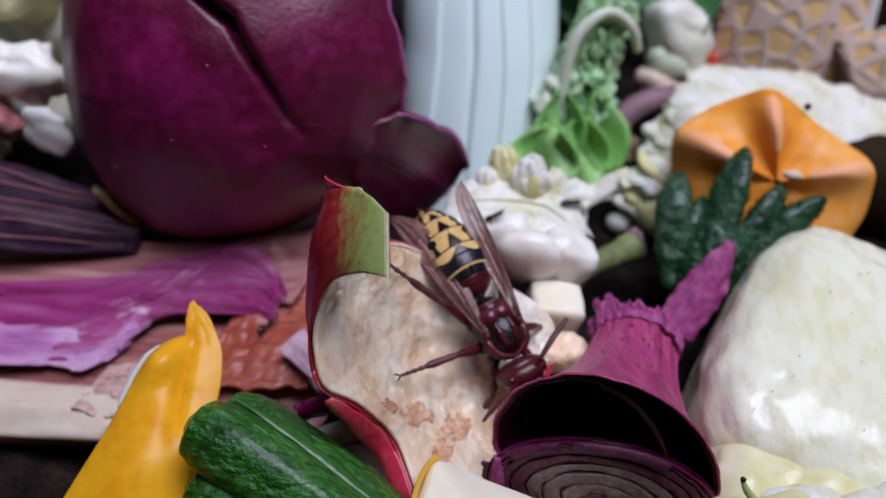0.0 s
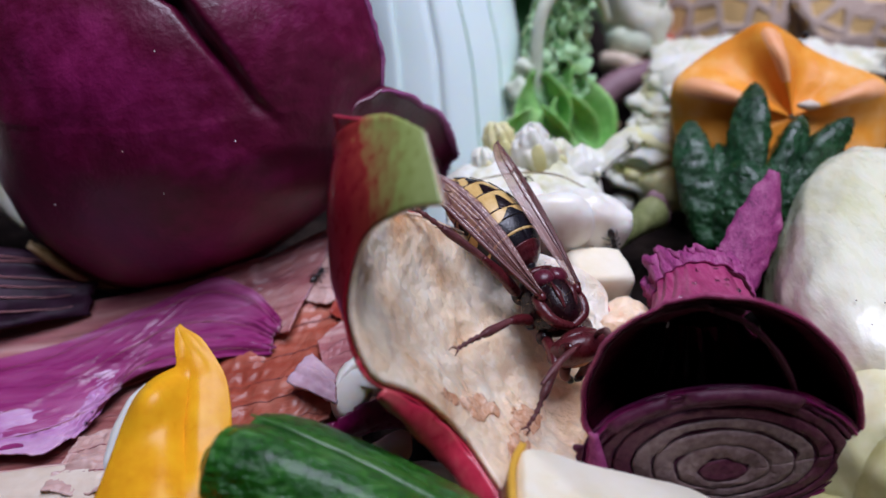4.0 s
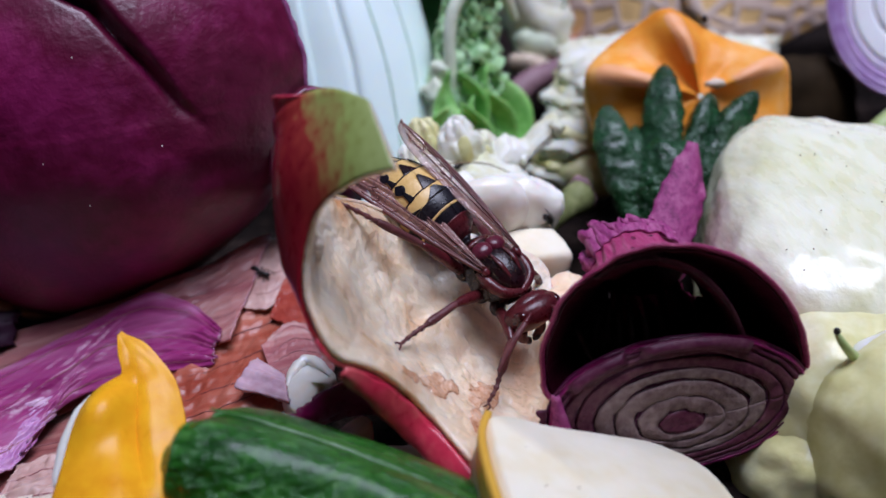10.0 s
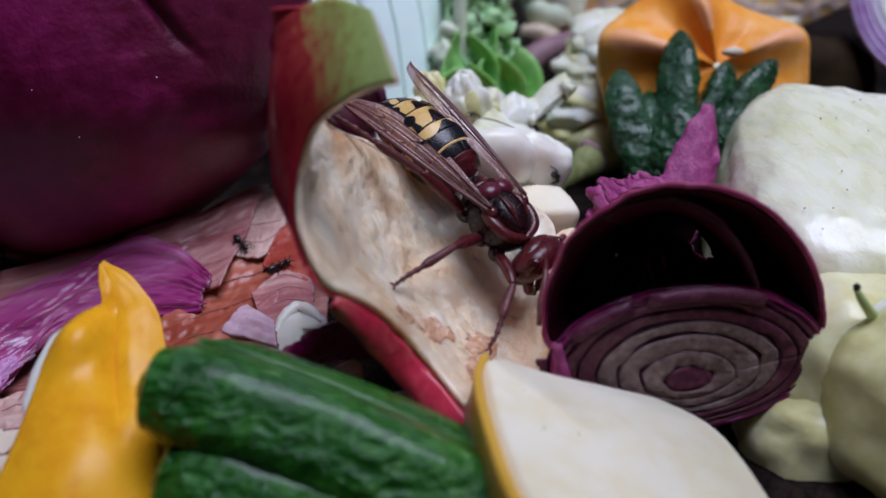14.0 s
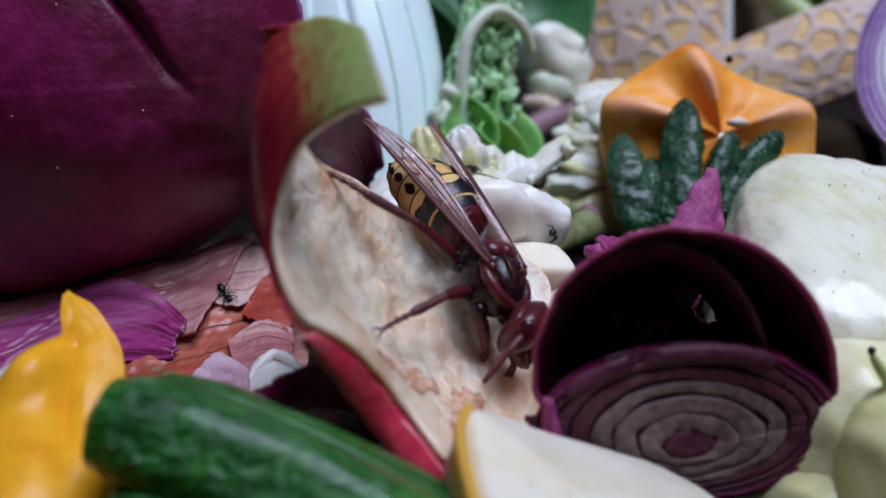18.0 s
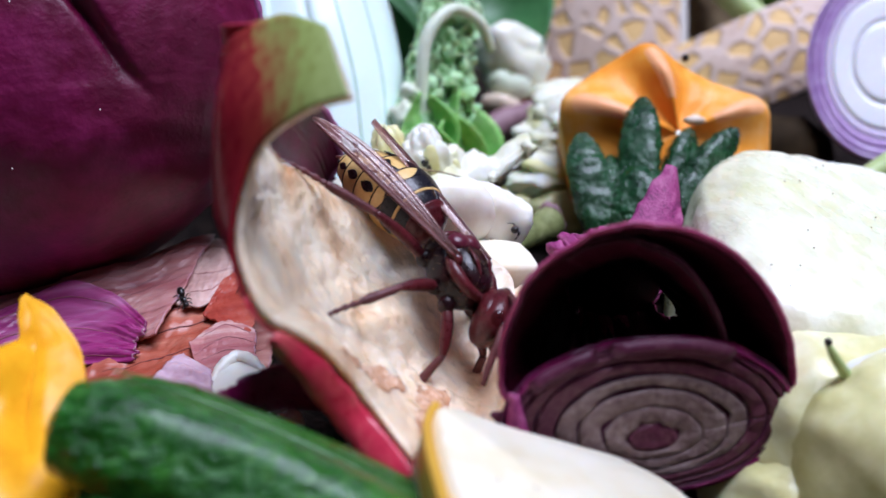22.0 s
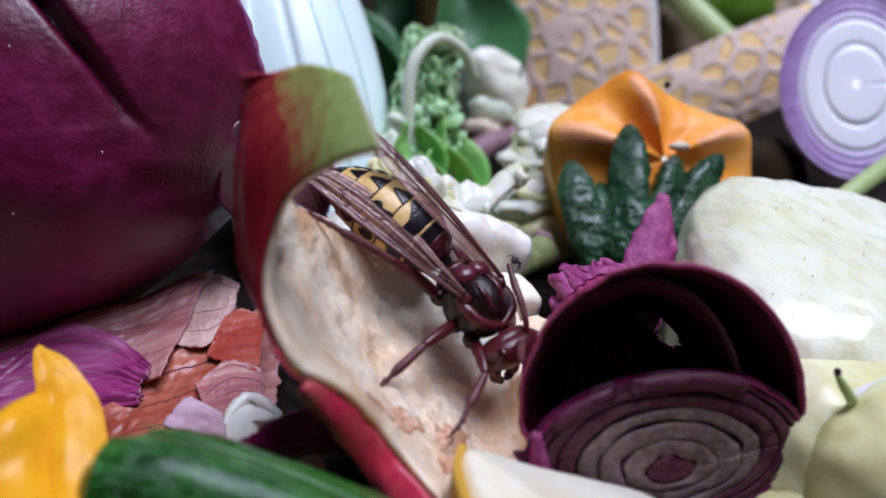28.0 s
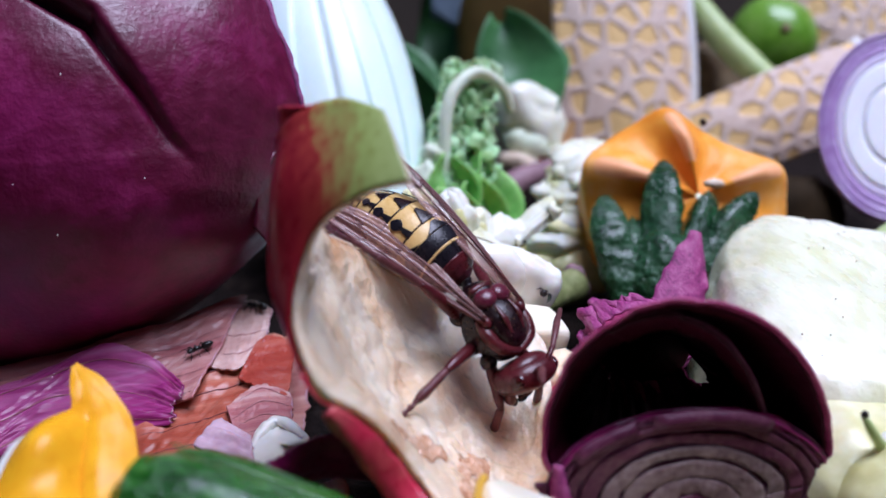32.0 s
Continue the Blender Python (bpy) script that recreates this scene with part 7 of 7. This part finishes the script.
# the ants: seconds, place, way ahead, up
ANT_ROWS = [
    [(0, (0.31, 8.0, 3.04), (0.79, -0.12, 0.6), (-0.37, -0.16, 0.92)), (1, (0.37, 8.04, 3.06), (0.75, 0.64, 0.16), (-0.12, -0.19, 0.97)), (4, (0.52, 8.51, 2.94), (0.1, 0.97, -0.24), (-0.15, -0.24, 0.96)), (6.5, (0.55, 8.63, 3.0), (0.13, 0.96, -0.22), (-0.06, -0.43, 0.9)), (9, (0.56, 8.58, 2.97), (0.7, 0.7, -0.12), (-0.14, -0.05, 0.99)), (11, (0.64, 8.57, 2.96), (0.19, 0.97, -0.15), (-0.09, -0.17, 0.98)), (15.5, (0.69, 8.66, 3.04), (0.34, 0.93, -0.12), (-0.04, -0.81, 0.59)), (17.3, (0.7, 8.4, 3.06), (0.04, 0.99, -0.15), (0.14, -0.2, 0.97)), (19, (0.66, 8.66, 3.05), (-0.27, 0.96, 0.09), (-0.04, -0.81, 0.59)), (21, (0.61, 8.65, 3.09), (0.36, 0.59, -0.72), (0.01, -0.85, 0.52)), (23, (0.64, 8.66, 3.05), (0.44, 0.86, -0.26), (0.28, -0.78, 0.56)), (24.5, (0.73, 8.66, 3.03), (-0.02, 0.99, -0.15), (0.36, -0.76, 0.54)), (27, (0.42, 8.87, 3.07), (0.44, 0.88, -0.18), (0.5, -0.39, 0.78)), (32, (0.44, 8.8, 3.09), (0.44, 0.88, -0.18), (0.5, -0.39, 0.78))],
    [(0, (1.17, 8.77, 2.91), (0.96, 0.29, 0.0), (0.4, -0.48, 0.78)), (1, (1.17, 8.77, 2.91), (0.96, -0.28, -0.07), (0.4, -0.48, 0.78)), (2.0, (1.27, 7.61, 2.87), (0.03, -0.36, -0.93), (0.42, -0.48, 0.77)), (4, (1.27, 7.62, 2.62), (0.27, 0.16, -0.95), (0.07, -0.81, 0.59)), (32, (1.28, 7.62, 2.62), (0.44, 0.88, -0.18), (0.07, -0.81, 0.59))],
    [(0, (-2.23, 7.01, 1.82), (0.44, 0.9, 0.0), (-0.05, 0.02, 1.0)), (4, (-1.75, 8.0, 2.245), (0.44, 0.87, 0.2), (0.21, -0.32, 0.93)), (9, (-1.67, 8.19, 2.305), (0.98, 0.05, -0.21), (0.21, -0.42, 0.88)), (11, (-1.66, 8.04, 2.255), (0.32, -0.94, -0.13), (-0.2, -0.2, 0.96)), (13, (-1.8, 7.86, 2.205), (0.49, -0.84, -0.21), (-0.15, -0.32, 0.93)), (16, (-1.77, 7.8, 2.185), (0.48, -0.74, -0.47), (0.05, -0.51, 0.86)), (17.3, (-1.75, 7.79, 2.175), (0.51, -0.81, -0.3), (-0.1, -0.4, 0.91)), (19, (-1.78, 7.79, 2.175), (0.41, -0.7, -0.58), (0.2, -0.55, 0.81)), (21, (-1.78, 7.8, 2.185), (-0.33, -0.83, -0.45), (0.1, -0.51, 0.85)), (23, (-1.8, 7.72, 2.12), (0.81, -0.47, -0.35), (0.2, -0.35, 0.92)), (24, (-1.68, 8.07, 2.265), (0.01, -0.95, -0.3), (0.1, -0.3, 0.95)), (25, (-1.67, 7.79, 2.185), (0.95, -0.17, -0.27), (0.15, -0.5, 0.85)), (26.5, (-0.85, 8.2, 2.22), (0.04, -0.95, -0.3), (0.0, -0.3, 0.95)), (29.0, (-0.85, 8.2, 2.22), (0.04, -0.95, -0.3), (0.0, -0.3, 0.95)), (30, (-1.83, 7.78, 2.21), (0.02, -0.89, -0.45), (0.04, -0.45, 0.89)), (31, (-1.85, 7.79, 2.215), (-0.93, -0.3, -0.21), (-0.1, -0.35, 0.93)), (32, (-1.95, 7.9, 2.24), (-0.93, -0.3, -0.21), (-0.1, -0.35, 0.93))],
    [(0, (-1.0, 8.1, 2.24), (-0.33, 0.9, 0.28), (0.0, -0.3, 0.95)), (9.5, (-1.1, 8.4, 2.38), (-1.0, 0.02, 0.01), (0.0, -0.3, 0.95)), (11, (-1.52, 8.36, 2.355), (-0.31, -0.83, -0.46), (-0.21, -0.42, 0.88)), (12, (-1.4, 7.7, 2.17), (-0.24, -0.89, -0.39), (0.0, -0.41, 0.91)), (13, (-1.56, 6.98, 1.97), (0.87, -0.37, -0.34), (0.11, -0.53, 0.84)), (14.5, (-1.3, 7.7, 2.16), (0.82, 0.52, 0.23), (0.0, -0.41, 0.91)), (16, (-0.95, 8.0, 2.24), (0.85, -0.5, -0.16), (0.0, -0.3, 0.95)), (22, (-1.2, 7.8, 2.22), (-0.23, -0.93, -0.29), (0.0, -0.3, 0.95)), (24, (-1.32, 7.47, 2.11), (-0.98, 0.02, -0.19), (-0.16, -0.62, 0.77)), (28.8, (-0.8, 8.0, 2.22), (-0.5, 0.84, 0.21), (-0.1, -0.3, 0.95)), (30, (-1.29, 7.92, 2.265), (-0.14, 0.97, 0.18), (-0.1, -0.2, 0.97)), (31, (-1.35, 8.43, 2.395), (-0.71, 0.7, 0.03), (-0.15, -0.2, 0.97)), (32, (-1.42, 8.5, 2.42), (-0.71, 0.7, 0.03), (-0.15, -0.2, 0.97))],
    [(0, (0.75, 5.6, 1.25), (0.96, 0.29, 0.0), (0.0, -0.15, 0.99)), (10.5, (0.75, 5.6, 1.25), (0.79, 0.22, 0.57), (0.0, -0.15, 0.99)), (12, (0.61, 5.54, 1.79), (0.61, -0.28, 0.74), (-0.17, -0.38, 0.91)), (13.5, (0.46, 4.78, 2.16), (0.92, 0.14, 0.37), (-0.75, -0.48, 0.45)), (14.4, (0.75, 5.6, 1.25), (0.96, 0.29, 0.0), (0.0, -0.15, 0.99)), (18.2, (0.75, 5.6, 1.25), (0.79, 0.23, 0.57), (0.0, -0.15, 0.99)), (19, (0.6, 5.55, 1.78), (0.39, 0.89, 0.24), (-0.07, -0.4, 0.91)), (20.4, (0.66, 5.67, 1.82), (0.79, 0.47, 0.39), (0.1, -0.09, 0.99)), (21, (0.66, 5.66, 1.82), (0.89, 0.41, -0.2), (-0.17, -0.01, 0.99)), (22.5, (0.75, 5.6, 1.25), (0.96, 0.29, 0.0), (0.0, -0.15, 0.99)), (32, (0.75, 5.6, 1.25), (0.96, 0.29, 0.0), (0.0, -0.15, 0.99))],
]
LEFT_FEET = {"front": (0.55, 0.25, -0.80), "middle": (0.1, 0.55, -0.83), "hind": (-0.75, 0.35, -0.55)}


def motions():
    walk(HORNET, [(t, stand(p, a, u)) for t, p, a, u in HORNET_ROWS])
    up = (0, 0, 1)
    walk(ABDOMEN, [(r[0], aim(ABDOMEN.location, r[1], up, True)) for r in LIMB_ROWS])
    walk(WINGS[1], [(r[0], aim(WINGS[1].location, r[2], (0, -0.35, 1), True)) for r in LIMB_ROWS])
    walk(WINGS[0], [(r[0], aim(WINGS[0].location, r[3], (0, 0.35, 1), True)) for r in LIMB_ROWS])
    for k, key in enumerate(("front", "middle", "hind")):
        for s in (-1, 1):
            leg = LEGS[key, s]
            knee = (0.9, 0.1 * s, 0.5) if key == "front" else (0, 0.35 * s, 1)
            walk(leg, [(r[0], aim(leg.location, r[4 + k] if s < 0 else LEFT_FEET[key], knee)) for r in LIMB_ROWS])
    x, y, z = HEAD.location
    walk(HEAD, [(r[0], pose(x, y, z, *r[1])) for r in HEAD_ROWS])
    for an, k in zip(ANTENNAE, (2, 4)):
        walk(an, [(r[0], aim(Vector(r[k]) * U, r[k + 1], up)) for r in HEAD_ROWS])
    for ant, rows in zip(ANTS, ANT_ROWS):
        walk(ant, [(t, stand(p, a, u)) for t, p, a, u in rows])


motions()
